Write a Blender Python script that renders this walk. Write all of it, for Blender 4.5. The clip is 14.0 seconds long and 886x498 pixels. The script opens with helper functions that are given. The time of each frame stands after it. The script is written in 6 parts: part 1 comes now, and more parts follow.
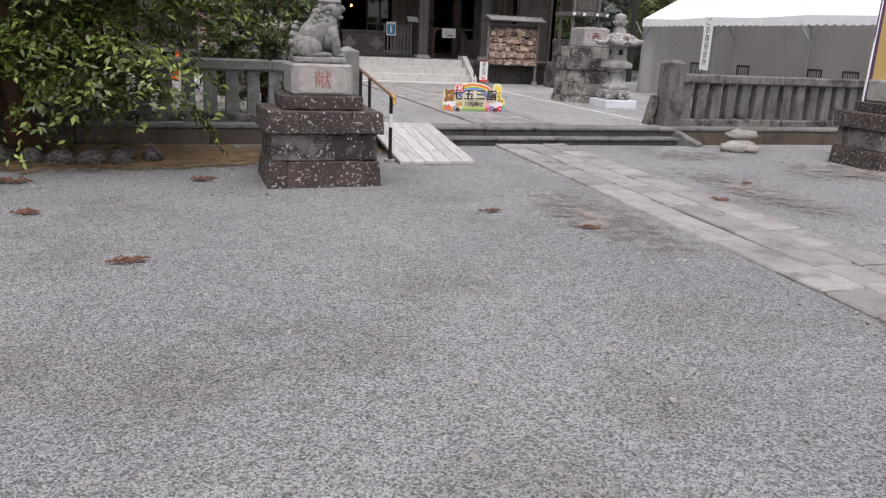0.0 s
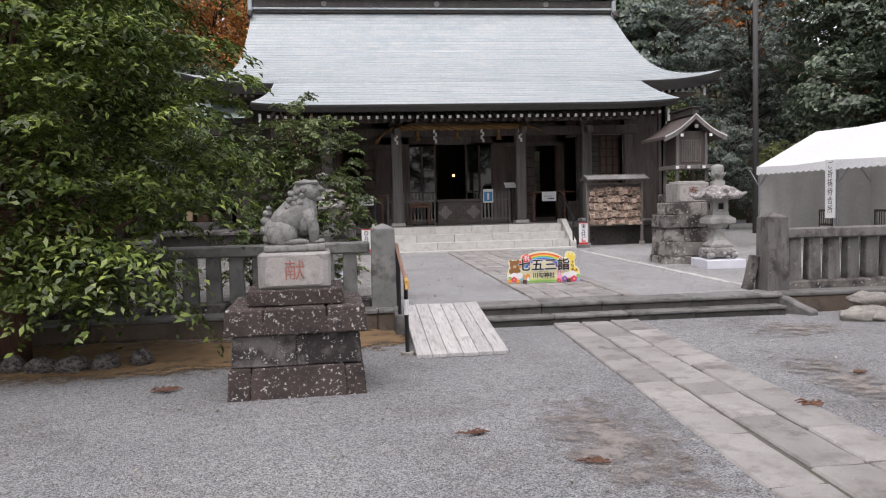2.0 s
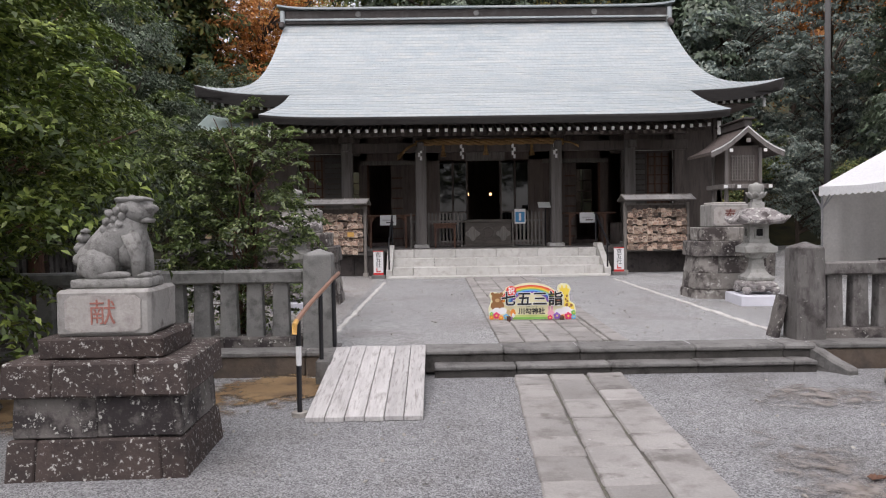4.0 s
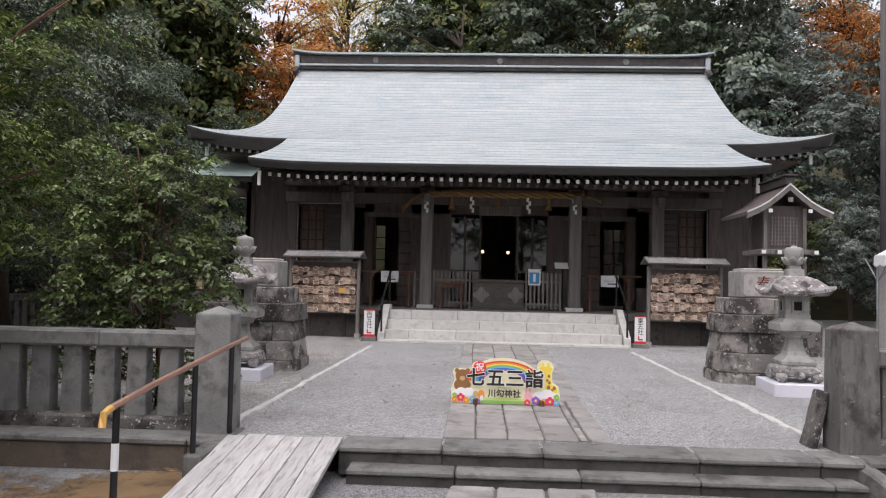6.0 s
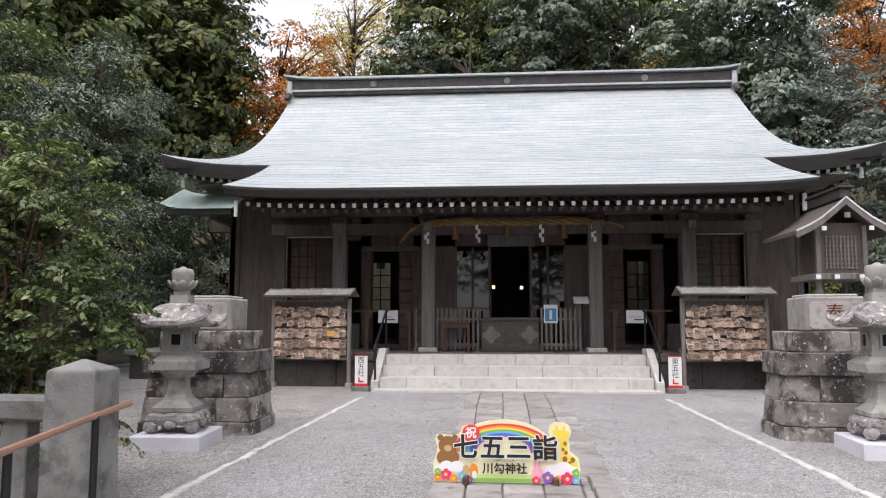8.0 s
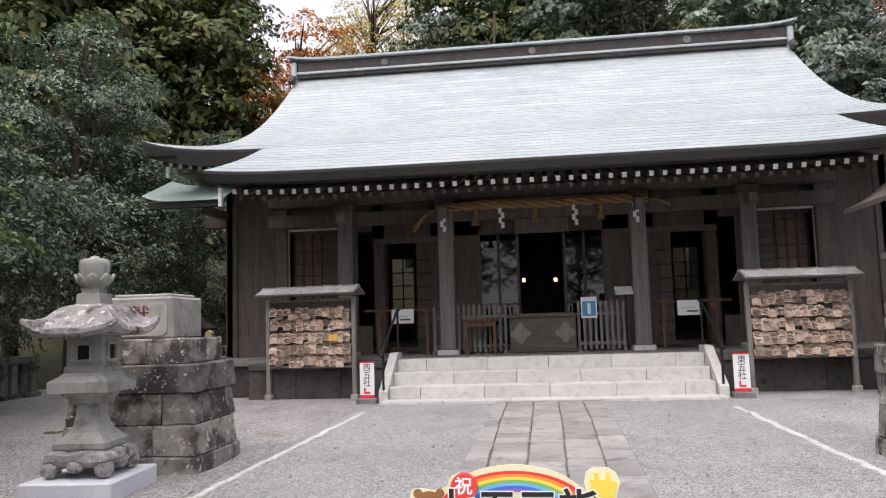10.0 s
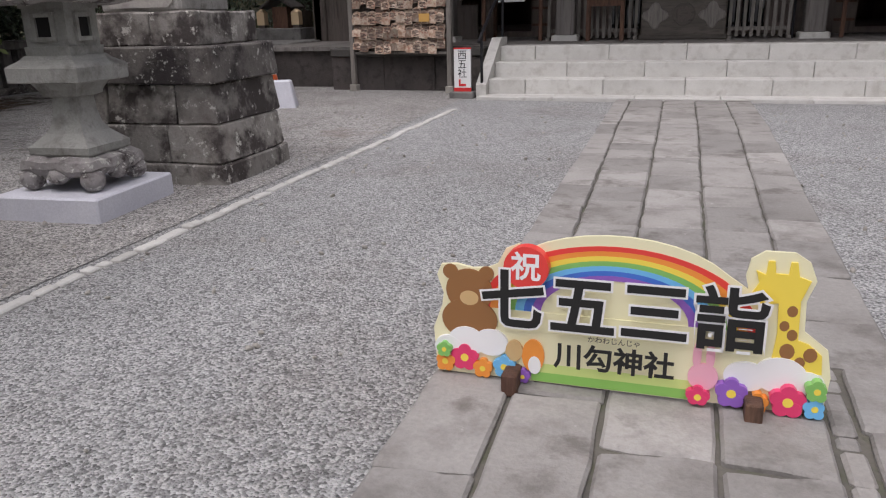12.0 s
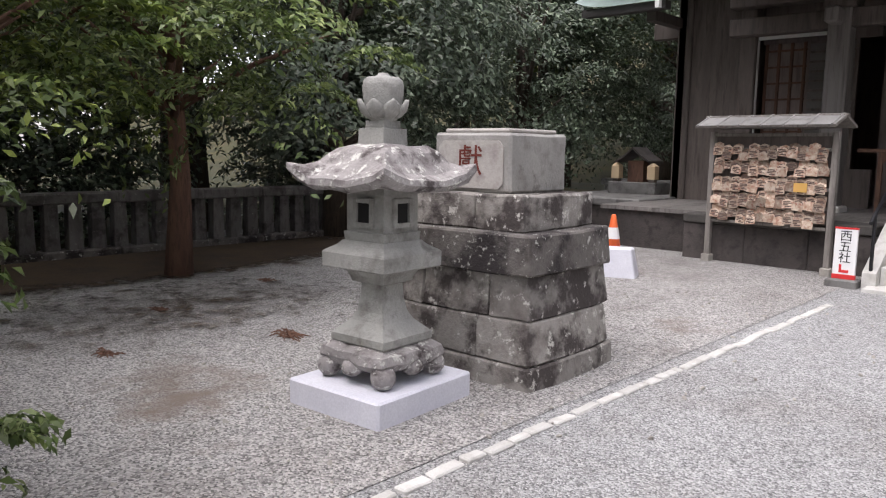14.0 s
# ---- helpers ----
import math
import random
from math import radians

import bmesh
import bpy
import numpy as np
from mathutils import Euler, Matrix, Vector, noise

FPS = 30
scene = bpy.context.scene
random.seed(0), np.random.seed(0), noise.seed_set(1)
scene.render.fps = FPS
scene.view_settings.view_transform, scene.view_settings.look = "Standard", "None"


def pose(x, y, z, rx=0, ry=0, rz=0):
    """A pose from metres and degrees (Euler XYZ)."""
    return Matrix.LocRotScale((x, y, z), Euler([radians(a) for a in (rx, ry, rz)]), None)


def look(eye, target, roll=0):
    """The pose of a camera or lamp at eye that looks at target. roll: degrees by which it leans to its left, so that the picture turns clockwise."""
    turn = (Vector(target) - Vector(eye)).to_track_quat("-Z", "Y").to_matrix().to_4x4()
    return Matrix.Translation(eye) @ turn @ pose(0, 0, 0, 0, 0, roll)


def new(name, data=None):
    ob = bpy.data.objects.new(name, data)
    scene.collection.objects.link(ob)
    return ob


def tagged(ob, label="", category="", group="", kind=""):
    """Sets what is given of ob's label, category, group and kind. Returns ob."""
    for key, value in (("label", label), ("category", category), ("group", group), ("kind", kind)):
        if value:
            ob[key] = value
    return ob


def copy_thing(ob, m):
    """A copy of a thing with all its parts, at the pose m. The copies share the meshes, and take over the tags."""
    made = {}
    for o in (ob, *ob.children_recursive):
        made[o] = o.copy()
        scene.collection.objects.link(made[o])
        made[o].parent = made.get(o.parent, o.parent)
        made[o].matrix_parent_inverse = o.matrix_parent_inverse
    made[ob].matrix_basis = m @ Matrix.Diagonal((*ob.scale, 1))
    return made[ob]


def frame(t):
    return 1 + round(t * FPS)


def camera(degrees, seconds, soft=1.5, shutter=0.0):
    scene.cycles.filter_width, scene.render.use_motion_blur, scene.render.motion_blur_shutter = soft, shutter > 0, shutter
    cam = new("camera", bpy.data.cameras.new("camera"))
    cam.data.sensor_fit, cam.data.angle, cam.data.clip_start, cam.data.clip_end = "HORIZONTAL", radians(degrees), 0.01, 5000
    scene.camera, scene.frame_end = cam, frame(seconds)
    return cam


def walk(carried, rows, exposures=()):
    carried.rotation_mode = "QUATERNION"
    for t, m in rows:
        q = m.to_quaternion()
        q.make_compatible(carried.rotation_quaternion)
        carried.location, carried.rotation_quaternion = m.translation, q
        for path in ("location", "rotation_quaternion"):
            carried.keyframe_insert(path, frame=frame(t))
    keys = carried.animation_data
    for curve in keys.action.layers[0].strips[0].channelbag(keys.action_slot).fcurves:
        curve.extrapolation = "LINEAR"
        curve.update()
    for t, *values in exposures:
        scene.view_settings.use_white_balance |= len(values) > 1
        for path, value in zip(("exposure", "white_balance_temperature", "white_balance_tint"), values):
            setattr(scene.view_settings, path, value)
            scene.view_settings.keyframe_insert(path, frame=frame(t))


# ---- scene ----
cam = camera(60.6, 14.0, soft=1.15)
PATH = [
    (0, (-4.766, -10.226, 1.449), (-4.171, -8.392, 0.918), 2.5),
    (0.5, (-4.435, -9.967, 1.491), (-3.936, -8.077, 1.068), -0.3),
    (1, (-4.016, -9.666, 1.526), (-3.638, -7.726, 1.217), -1.0),
    (1.5, (-3.584, -9.387, 1.559), (-3.324, -7.417, 1.332), -1.9),
    (2, (-3.112, -9.081, 1.564), (-2.882, -7.098, 1.441), -1.5),
    (2.5, (-2.702, -8.713, 1.57), (-2.482, -6.727, 1.493), -1.4),
    (3, (-2.288, -8.361, 1.571), (-2.158, -6.367, 1.502), -1.4),
    (5.5, (-0.619, -6.209, 1.589), (-0.682, -4.211, 1.515), 0.6),
    (6, (-0.498, -5.741, 1.571), (-0.596, -3.745, 1.656), 1.3),
    (6.5, (-0.418, -5.22, 1.546), (-0.503, -3.227, 1.692), 1.6),
    (7, (-0.346, -4.739, 1.55), (-0.474, -2.752, 1.735), 0.9),
    (9.5, (-0.115, -2.042, 1.495), (-0.286, -0.059, 1.692), -1.0),
    (10, (-0.044, -1.544, 1.495), (-0.294, 0.431, 1.691), -1.7),
    (10.5, (0.091, -1.023, 1.485), (-0.239, 0.949, 1.543), -1.9),
    (11, (0.044, -0.427, 1.373), (-0.278, 1.533, 1.136), -2.1),
    (11.5, (0.03, -0.006, 1.35), (-0.293, 1.906, 0.858), -1.5),
    (12, (-0.089, 0.314, 1.39), (-0.646, 2.139, 0.793), -1.3),
    (12.5, (-0.27, 0.61, 1.456), (-1.373, 2.235, 1.077), -2.5),
    (13, (-0.365, 0.855, 1.498), (-1.745, 2.269, 1.191), -2.1),
    (13.5, (-0.393, 1.077, 1.628), (-1.887, 2.366, 1.3), -0.9),
    (14, (-0.441, 1.267, 1.711), (-1.789, 2.721, 1.45), 0.9),
]
walk(cam, [(t, look(eye, target, roll)) for t, eye, target, roll in PATH],
     [(t, stops, 6500, 17) for t, stops in ((0, 0.8), (1, 0.97), (1.5, 0.85), (3, 0.76), (5.5, 0.72), (7, 0.93), (9.5, 1.06), (10.5, 1.04), (11.2, 0.95), (11.6, 0.88), (12, 0.5), (12.5, 0.68), (13.5, 1.08), (14, 1.28))])

# exposure and sky: an overcast autumn noon
world = bpy.data.worlds.new("overcast_sky")
scene.world = world
world.use_nodes = True
wn = world.node_tree
sky = wn.nodes.new("ShaderNodeTexSky")
sky.sky_type = "NISHITA"
sky.sun_disc = False
sky.sun_elevation = radians(65)
sky.sun_rotation = radians(200)
sky.air_density, sky.dust_density, sky.ozone_density = 1.0, 1.5, 1.5
grey = wn.nodes.new("ShaderNodeHueSaturation")  # cloud cover takes most of the blue out
grey.inputs["Saturation"].default_value = 0.2
wn.links.new(sky.outputs[0], grey.inputs["Color"])
wn.links.new(grey.outputs[0], wn.nodes["Background"].inputs[0])
wn.nodes["Background"].inputs[1].default_value = 0.15
sun = new("sun", bpy.data.lights.new("sun", "SUN"))
sun.data.energy, sun.data.angle, sun.data.color = 1.3, radians(70), (1.0, 0.97, 0.94)
sun.matrix_world = look((-5, -4, 24), (0, 4, 0))


# ---- materials ----
def surf(name, a, b, c=None, scale=3.0, fine=40.0, rough=0.8, bump=0.3, metal=0.0, spots=None, spot_scale=9.0, spot_at=0.6,
         cells=0.0, grain=None, jitter=0.12, spec=0.4, stain=None, stain_scale=1.1, stain_at=0.55, transl=0.0, bump_dist=0.01, cell_tone=(0.36, 1.65)):
    """A surface with a broad and a fine variation, optional lichen spots, stains, cells (gravel), wood grain and piece-to-piece jitter."""
    m = bpy.data.materials.new(name)
    m.use_nodes = True
    nt = m.node_tree
    N, L = nt.nodes.new, nt.links.new
    bsdf = nt.nodes["Principled BSDF"]
    tc = N("ShaderNodeTexCoord")
    oi = N("ShaderNodeObjectInfo")
    off = N("ShaderNodeVectorMath")  # alike pieces take different stretches of the texture
    off.operation = "MULTIPLY_ADD"
    off.inputs[1].default_value = (37.0, 23.0, 51.0) if jitter else (0.0, 0.0, 0.0)
    L(oi.outputs["Random"], off.inputs[0])
    L(tc.outputs["Object"], off.inputs[2])
    vec = off.outputs[0]
    if grain:
        mp = N("ShaderNodeMapping")
        mp.inputs["Scale"].default_value = grain
        L(vec, mp.inputs[0])
        gvec = mp.outputs[0]
    else:
        gvec = vec

    def noise_tex(s, v=vec, detail=6.0, r=0.6):
        n = N("ShaderNodeTexNoise")
        n.inputs["Scale"].default_value, n.inputs["Detail"].default_value, n.inputs["Roughness"].default_value = s, detail, r
        L(v, n.inputs["Vector"])
        return n.outputs["Fac"]

    def ramp(fac, lo, hi):
        r = N("ShaderNodeMapRange")
        r.inputs[1].default_value, r.inputs[2].default_value = lo, hi
        L(fac, r.inputs[0])
        return r.outputs[0]

    def mix(fac, x, y, mode="MIX"):
        n = N("ShaderNodeMix")
        n.data_type, n.blend_type = "RGBA", mode
        if isinstance(fac, float):
            n.inputs[0].default_value = fac
        else:
            L(fac, n.inputs[0])
        for s, v in ((n.inputs[6], x), (n.inputs[7], y)):
            if isinstance(v, tuple):
                s.default_value = (*v, 1)
            else:
                L(v, s)
        return n.outputs[2]

    big = ramp(noise_tex(scale, gvec), 0.35, 0.65)
    small = noise_tex(fine, gvec, 3.0)
    col = mix(big, a, b)
    if c:
        col = mix(ramp(noise_tex(scale * 2.7, gvec, 5.0), 0.5, 0.72), col, c)
    height = small
    if cells:
        vor = N("ShaderNodeTexVoronoi")
        vor.inputs["Scale"].default_value = cells
        L(vec, vor.inputs["Vector"])
        hsv = N("ShaderNodeSeparateColor")
        L(vor.outputs["Color"], hsv.inputs[0])
        val = N("ShaderNodeMapRange")
        val.inputs[3].default_value, val.inputs[4].default_value = cell_tone
        L(hsv.outputs[0], val.inputs[0])
        mul = N("ShaderNodeVectorMath")
        mul.operation = "SCALE"
        L(col, mul.inputs[0])
        L(val.outputs[0], mul.inputs["Scale"])
        col = mul.outputs[0]
        inv = N("ShaderNodeMath")
        inv.operation = "SUBTRACT"
        inv.inputs[0].default_value = 1.0
        L(vor.outputs["Distance"], inv.inputs[1])
        height = inv.outputs[0]
    if stain:
        col = mix(ramp(noise_tex(stain_scale, vec, 7.0, 0.65), stain_at, stain_at + 0.1), col, stain)
    if spots:
        col = mix(ramp(noise_tex(spot_scale, vec, 8.0, 0.7), spot_at, spot_at + 0.05), col, spots)
    jit = N("ShaderNodeMapRange")
    jit.inputs[3].default_value, jit.inputs[4].default_value = 1 - jitter, 1 + jitter
    L(oi.outputs["Random"], jit.inputs[0])
    fin = N("ShaderNodeMapRange")
    fin.inputs[3].default_value, fin.inputs[4].default_value = 0.8, 1.2
    L(small, fin.inputs[0])
    mm = N("ShaderNodeMath")
    mm.operation = "MULTIPLY"
    L(jit.outputs[0], mm.inputs[0])
    L(fin.outputs[0], mm.inputs[1])
    sc = N("ShaderNodeVectorMath")
    sc.operation = "SCALE"
    L(col, sc.inputs[0])
    L(mm.outputs[0], sc.inputs["Scale"])
    L(sc.outputs[0], bsdf.inputs["Base Color"])
    rr = N("ShaderNodeMapRange")
    rr.inputs[3].default_value, rr.inputs[4].default_value = max(0.02, rough - 0.12), min(1.0, rough + 0.1)
    L(big, rr.inputs[0])
    L(rr.outputs[0], bsdf.inputs["Roughness"])
    bsdf.inputs["Metallic"].default_value = metal
    bsdf.inputs["Specular IOR Level"].default_value = spec
    if bump:
        bp = N("ShaderNodeBump")
        bp.inputs["Strength"].default_value, bp.inputs["Distance"].default_value = bump, bump_dist
        L(height, bp.inputs["Height"])
        L(bp.outputs[0], bsdf.inputs["Normal"])
    if transl:
        tr = N("ShaderNodeBsdfTranslucent")
        L(sc.outputs[0], tr.inputs[0])
        mx = N("ShaderNodeMixShader")
        mx.inputs[0].default_value = transl
        L(bsdf.outputs[0], mx.inputs[1])
        L(tr.outputs[0], mx.inputs[2])
        L(mx.outputs[0], nt.nodes["Material Output"].inputs[0])
    return m


def leafy(name, a, b, c, rough=0.45, glow=0.25, spec=0.5):
    """Foliage: every leaf its own tone, light passing through in part."""
    m = bpy.data.materials.new(name)
    m.use_nodes = True
    nt = m.node_tree
    N, L = nt.nodes.new, nt.links.new
    bsdf = nt.nodes["Principled BSDF"]
    geo = N("ShaderNodeNewGeometry")
    cr = N("ShaderNodeValToRGB")
    cr.color_ramp.elements[0].color = (*a, 1)
    cr.color_ramp.elements[1].color = (*c, 1)
    e = cr.color_ramp.elements.new(0.6)
    e.color = (*b, 1)
    L(geo.outputs["Random Per Island"], cr.inputs[0])
    tc = N("ShaderNodeTexCoord")
    n = N("ShaderNodeTexNoise")
    n.inputs["Scale"].default_value = 2.2
    L(tc.outputs["Object"], n.inputs["Vector"])
    r = N("ShaderNodeMapRange")
    r.inputs[1].default_value, r.inputs[2].default_value, r.inputs[3].default_value, r.inputs[4].default_value = 0.32, 0.68, 0.5, 1.55
    L(n.outputs["Fac"], r.inputs[0])
    oi = N("ShaderNodeObjectInfo")
    tone = N("ShaderNodeMapRange")
    tone.inputs[3].default_value, tone.inputs[4].default_value = 0.86, 1.2
    L(oi.outputs["Random"], tone.inputs[0])
    mu = N("ShaderNodeMath")
    mu.operation = "MULTIPLY"
    L(r.outputs[0], mu.inputs[0])
    L(tone.outputs[0], mu.inputs[1])
    s = N("ShaderNodeVectorMath")
    s.operation = "SCALE"
    L(cr.outputs[0], s.inputs[0])
    L(mu.outputs[0], s.inputs["Scale"])
    L(s.outputs[0], bsdf.inputs["Base Color"])
    bsdf.inputs["Roughness"].default_value = rough
    bsdf.inputs["Specular IOR Level"].default_value = spec
    tr = N("ShaderNodeBsdfTranslucent")
    L(s.outputs[0], tr.inputs[0])
    mx = N("ShaderNodeMixShader")
    mx.inputs[0].default_value = glow
    L(bsdf.outputs[0], mx.inputs[1])
    L(tr.outputs[0], mx.inputs[2])
    L(mx.outputs[0], nt.nodes["Material Output"].inputs[0])
    return m


def plain(name, col, rough=0.5, metal=0.0, emit=0.0):
    m = bpy.data.materials.new(name)
    m.use_nodes = True
    b = m.node_tree.nodes["Principled BSDF"]
    b.inputs["Base Color"].default_value = (*col, 1)
    b.inputs["Roughness"].default_value, b.inputs["Metallic"].default_value = rough, metal
    if emit:
        b.inputs["Emission Color"].default_value, b.inputs["Emission Strength"].default_value = (*col, 1), emit
    return m


GRAVEL = surf("gravel", (0.24, 0.24, 0.245), (0.30, 0.30, 0.30), (0.21, 0.205, 0.2), 0.35, 9, 0.9, 0.9, cells=112, stain=(0.21, 0.17, 0.135), stain_scale=0.22, stain_at=0.64, jitter=0, spec=0.25, bump_dist=0.012, cell_tone=(0.38, 1.64))
PALE_GRAVEL = surf("pale_gravel", (0.30, 0.30, 0.295), (0.36, 0.36, 0.355), (0.27, 0.26, 0.25), 0.4, 9, 0.9, 0.8, cells=108, cell_tone=(0.38, 1.62), stain=(0.25, 0.2, 0.16), stain_scale=0.3, stain_at=0.66, jitter=0, spec=0.25, bump_dist=0.012)
DULL_GRAVEL = surf("dull_brown_gravel", (0.32, 0.308, 0.293), (0.39, 0.377, 0.362), (0.27, 0.255, 0.24), 0.5, 9, 0.92, 0.9, cells=90, cell_tone=(0.36, 1.66), stain=(0.23, 0.19, 0.16), stain_scale=0.5, stain_at=0.6, jitter=0, spec=0.2, bump_dist=0.014)


def scattered(name, a, b):
    """Litter that thins out to the edge of its sheet, by the sheet's own cover."""
    m = surf(name, a, b, (0.10, 0.07, 0.045), 1.5, 60, 0.95, 0.8, jitter=0, spec=0.2)
    nt = m.node_tree
    N, L = nt.nodes.new, nt.links.new
    at = N("ShaderNodeAttribute")
    at.attribute_name = "cover"
    tc = N("ShaderNodeTexCoord")
    n = N("ShaderNodeTexNoise")
    n.inputs["Scale"].default_value, n.inputs["Detail"].default_value, n.inputs["Roughness"].default_value = 5.0, 9.0, 0.75
    L(tc.outputs["Object"], n.inputs["Vector"])
    add = N("ShaderNodeMath")
    add.operation = "ADD"
    L(at.outputs["Fac"], add.inputs[0])
    L(n.outputs["Fac"], add.inputs[1])
    r = N("ShaderNodeMapRange")
    r.inputs[1].default_value, r.inputs[2].default_value = 0.85, 1.05
    L(add.outputs[0], r.inputs[0])
    tr = N("ShaderNodeBsdfTransparent")
    mx = N("ShaderNodeMixShader")
    L(r.outputs[0], mx.inputs[0])
    L(tr.outputs[0], mx.inputs[1])
    L(nt.nodes["Principled BSDF"].outputs[0], mx.inputs[2])
    L(mx.outputs[0], nt.nodes["Material Output"].inputs[0])
    return m


LITTER = scattered("needle_litter_cover", (0.17, 0.11, 0.06), (0.25, 0.17, 0.09))
# dark browns of damp litter, with the shade under the trees put in
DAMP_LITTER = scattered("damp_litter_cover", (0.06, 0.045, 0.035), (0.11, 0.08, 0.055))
WORN_EARTH = scattered("worn_earth_cover", (0.23, 0.21, 0.195), (0.27, 0.245, 0.225))
FOREST_FLOOR = surf("forest_floor", (0.035, 0.04, 0.02), (0.07, 0.06, 0.03), (0.03, 0.03, 0.02), 0.6, 15, 0.95, 0.6, jitter=0, spec=0.1)
JOINT_EARTH = surf("joint_earth", (0.09, 0.085, 0.075), (0.14, 0.13, 0.11), (0.075, 0.085, 0.045), 3, 40, 0.95, 0.6, jitter=0)
SLAB = surf("path_stone", (0.255, 0.241, 0.226), (0.335, 0.32, 0.303), (0.195, 0.181, 0.169), 1.6, 60, 0.85, 0.5, jitter=0.16, stain=(0.165, 0.152, 0.14), stain_scale=2.6, stain_at=0.56, spots=(0.42, 0.405, 0.39), spot_scale=9, spot_at=0.66)
# darker than KERB: stain, with the shade of upright faces put into the colour
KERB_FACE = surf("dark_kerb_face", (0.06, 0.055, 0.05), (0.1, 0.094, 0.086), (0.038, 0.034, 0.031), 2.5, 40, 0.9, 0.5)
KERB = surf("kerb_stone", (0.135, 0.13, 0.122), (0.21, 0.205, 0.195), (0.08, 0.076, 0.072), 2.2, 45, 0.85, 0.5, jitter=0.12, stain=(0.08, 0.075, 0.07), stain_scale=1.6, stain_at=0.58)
EARTH_WALL = surf("damp_kerb_face", (0.10, 0.075, 0.055), (0.15, 0.12, 0.095), (0.06, 0.05, 0.045), 1.3, 30, 0.9, 0.5, spots=(0.3, 0.29, 0.27), spot_scale=6, spot_at=0.66)
FENCE_STONE = surf("fence_granite", (0.17, 0.17, 0.162), (0.25, 0.248, 0.235), (0.095, 0.095, 0.088), 2.4, 70, 0.85, 0.45, jitter=0.12, stain=(0.095, 0.095, 0.09), stain_scale=2.5, stain_at=0.6, spots=(0.42, 0.42, 0.4), spot_scale=14, spot_at=0.66)
DARK_FENCE = surf("dark_fence_stone", (0.12, 0.112, 0.105), (0.19, 0.18, 0.17), (0.07, 0.062, 0.058), 2.2, 60, 0.88, 0.5, jitter=0.15, grain=(2.2, 2.2, 0.7), stain=(0.06, 0.052, 0.05), stain_scale=2.6, stain_at=0.53, spots=(0.42, 0.41, 0.38), spot_scale=22, spot_at=0.63)
OLD_STONE = surf("lichen_stone", (0.12, 0.108, 0.10), (0.19, 0.175, 0.16), (0.06, 0.05, 0.046), 2.0, 45, 0.88, 0.7, jitter=0.12, stain=(0.036, 0.03, 0.03), stain_scale=3.0, stain_at=0.46, spots=(0.5, 0.49, 0.45), spot_scale=24, spot_at=0.585)
DARK_STONE = surf("dark_mossy_stone", (0.046, 0.034, 0.03), (0.08, 0.06, 0.053), (0.028, 0.022, 0.021), 2.5, 45, 0.9, 0.7, jitter=0.1, spots=(0.45, 0.44, 0.41), spot_scale=32, spot_at=0.575)
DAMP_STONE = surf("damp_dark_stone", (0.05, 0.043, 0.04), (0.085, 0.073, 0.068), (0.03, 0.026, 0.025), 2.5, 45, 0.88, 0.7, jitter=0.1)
PED_STONE = surf("pedestal_stone", (0.23, 0.215, 0.197), (0.33, 0.308, 0.28), (0.13, 0.112, 0.102), 1.8, 45, 0.88, 0.7, jitter=0.13, stain=(0.06, 0.05, 0.047), stain_scale=2.6, stain_at=0.475, spots=(0.5, 0.48, 0.44), spot_scale=11, spot_at=0.575)
BLOCK_STONE = surf("smooth_block_stone", (0.27, 0.26, 0.243), (0.36, 0.348, 0.326), (0.18, 0.168, 0.156), 2.2, 60, 0.85, 0.35, jitter=0.05, stain=(0.1, 0.085, 0.08), stain_scale=3.0, stain_at=0.58)
PANEL_STONE = surf("carved_panel_stone", (0.36, 0.335, 0.31), (0.44, 0.415, 0.385), (0.28, 0.25, 0.235), 4, 60, 0.85, 0.3, jitter=0.03)
STATUE_STONE = surf("statue_stone", (0.215, 0.21, 0.198), (0.3, 0.295, 0.278), (0.11, 0.103, 0.096), 7, 60, 0.88, 0.6, jitter=0.05)
LANTERN_STONE = surf("lantern_stone", (0.27, 0.268, 0.248), (0.37, 0.365, 0.34), (0.185, 0.178, 0.163), 3, 70, 0.86, 0.5, jitter=0.06, stain=(0.15, 0.142, 0.13), stain_scale=3, stain_at=0.63)
LANTERN_ROOF = surf("lantern_roof_stone", (0.24, 0.222, 0.216), (0.35, 0.328, 0.316), (0.13, 0.112, 0.11), 4, 50, 0.88, 0.8, jitter=0.06, stain=(0.07, 0.058, 0.056), stain_scale=6, stain_at=0.53, spots=(0.55, 0.54, 0.5), spot_scale=15, spot_at=0.555)
WHITE_PAINT = surf("white_painted_concrete", (0.62, 0.62, 0.68), (0.7, 0.7, 0.75), None, 3, 80, 0.6, 0.15, jitter=0.02)
STEP_STONE = surf("pale_granite_step", (0.50, 0.49, 0.46), (0.58, 0.57, 0.54), (0.42, 0.40, 0.37), 3, 120, 0.75, 0.2, jitter=0.07, stain=(0.3, 0.28, 0.25), stain_scale=2, stain_at=0.66)
PLANK = surf("weathered_ramp_plank", (0.43, 0.415, 0.405), (0.55, 0.535, 0.52), (0.27, 0.25, 0.235), 1.6, 30, 0.85, 0.4, grain=(9, 0.9, 5), jitter=0.12)
COPPER = surf("copper_roof", (0.35, 0.395, 0.41), (0.43, 0.46, 0.46), (0.45, 0.465, 0.445), 0.5, 9, 0.5, 0.06, metal=0.15, jitter=0.012, grain=(1.6, 0.5, 0.5), spec=0.45)
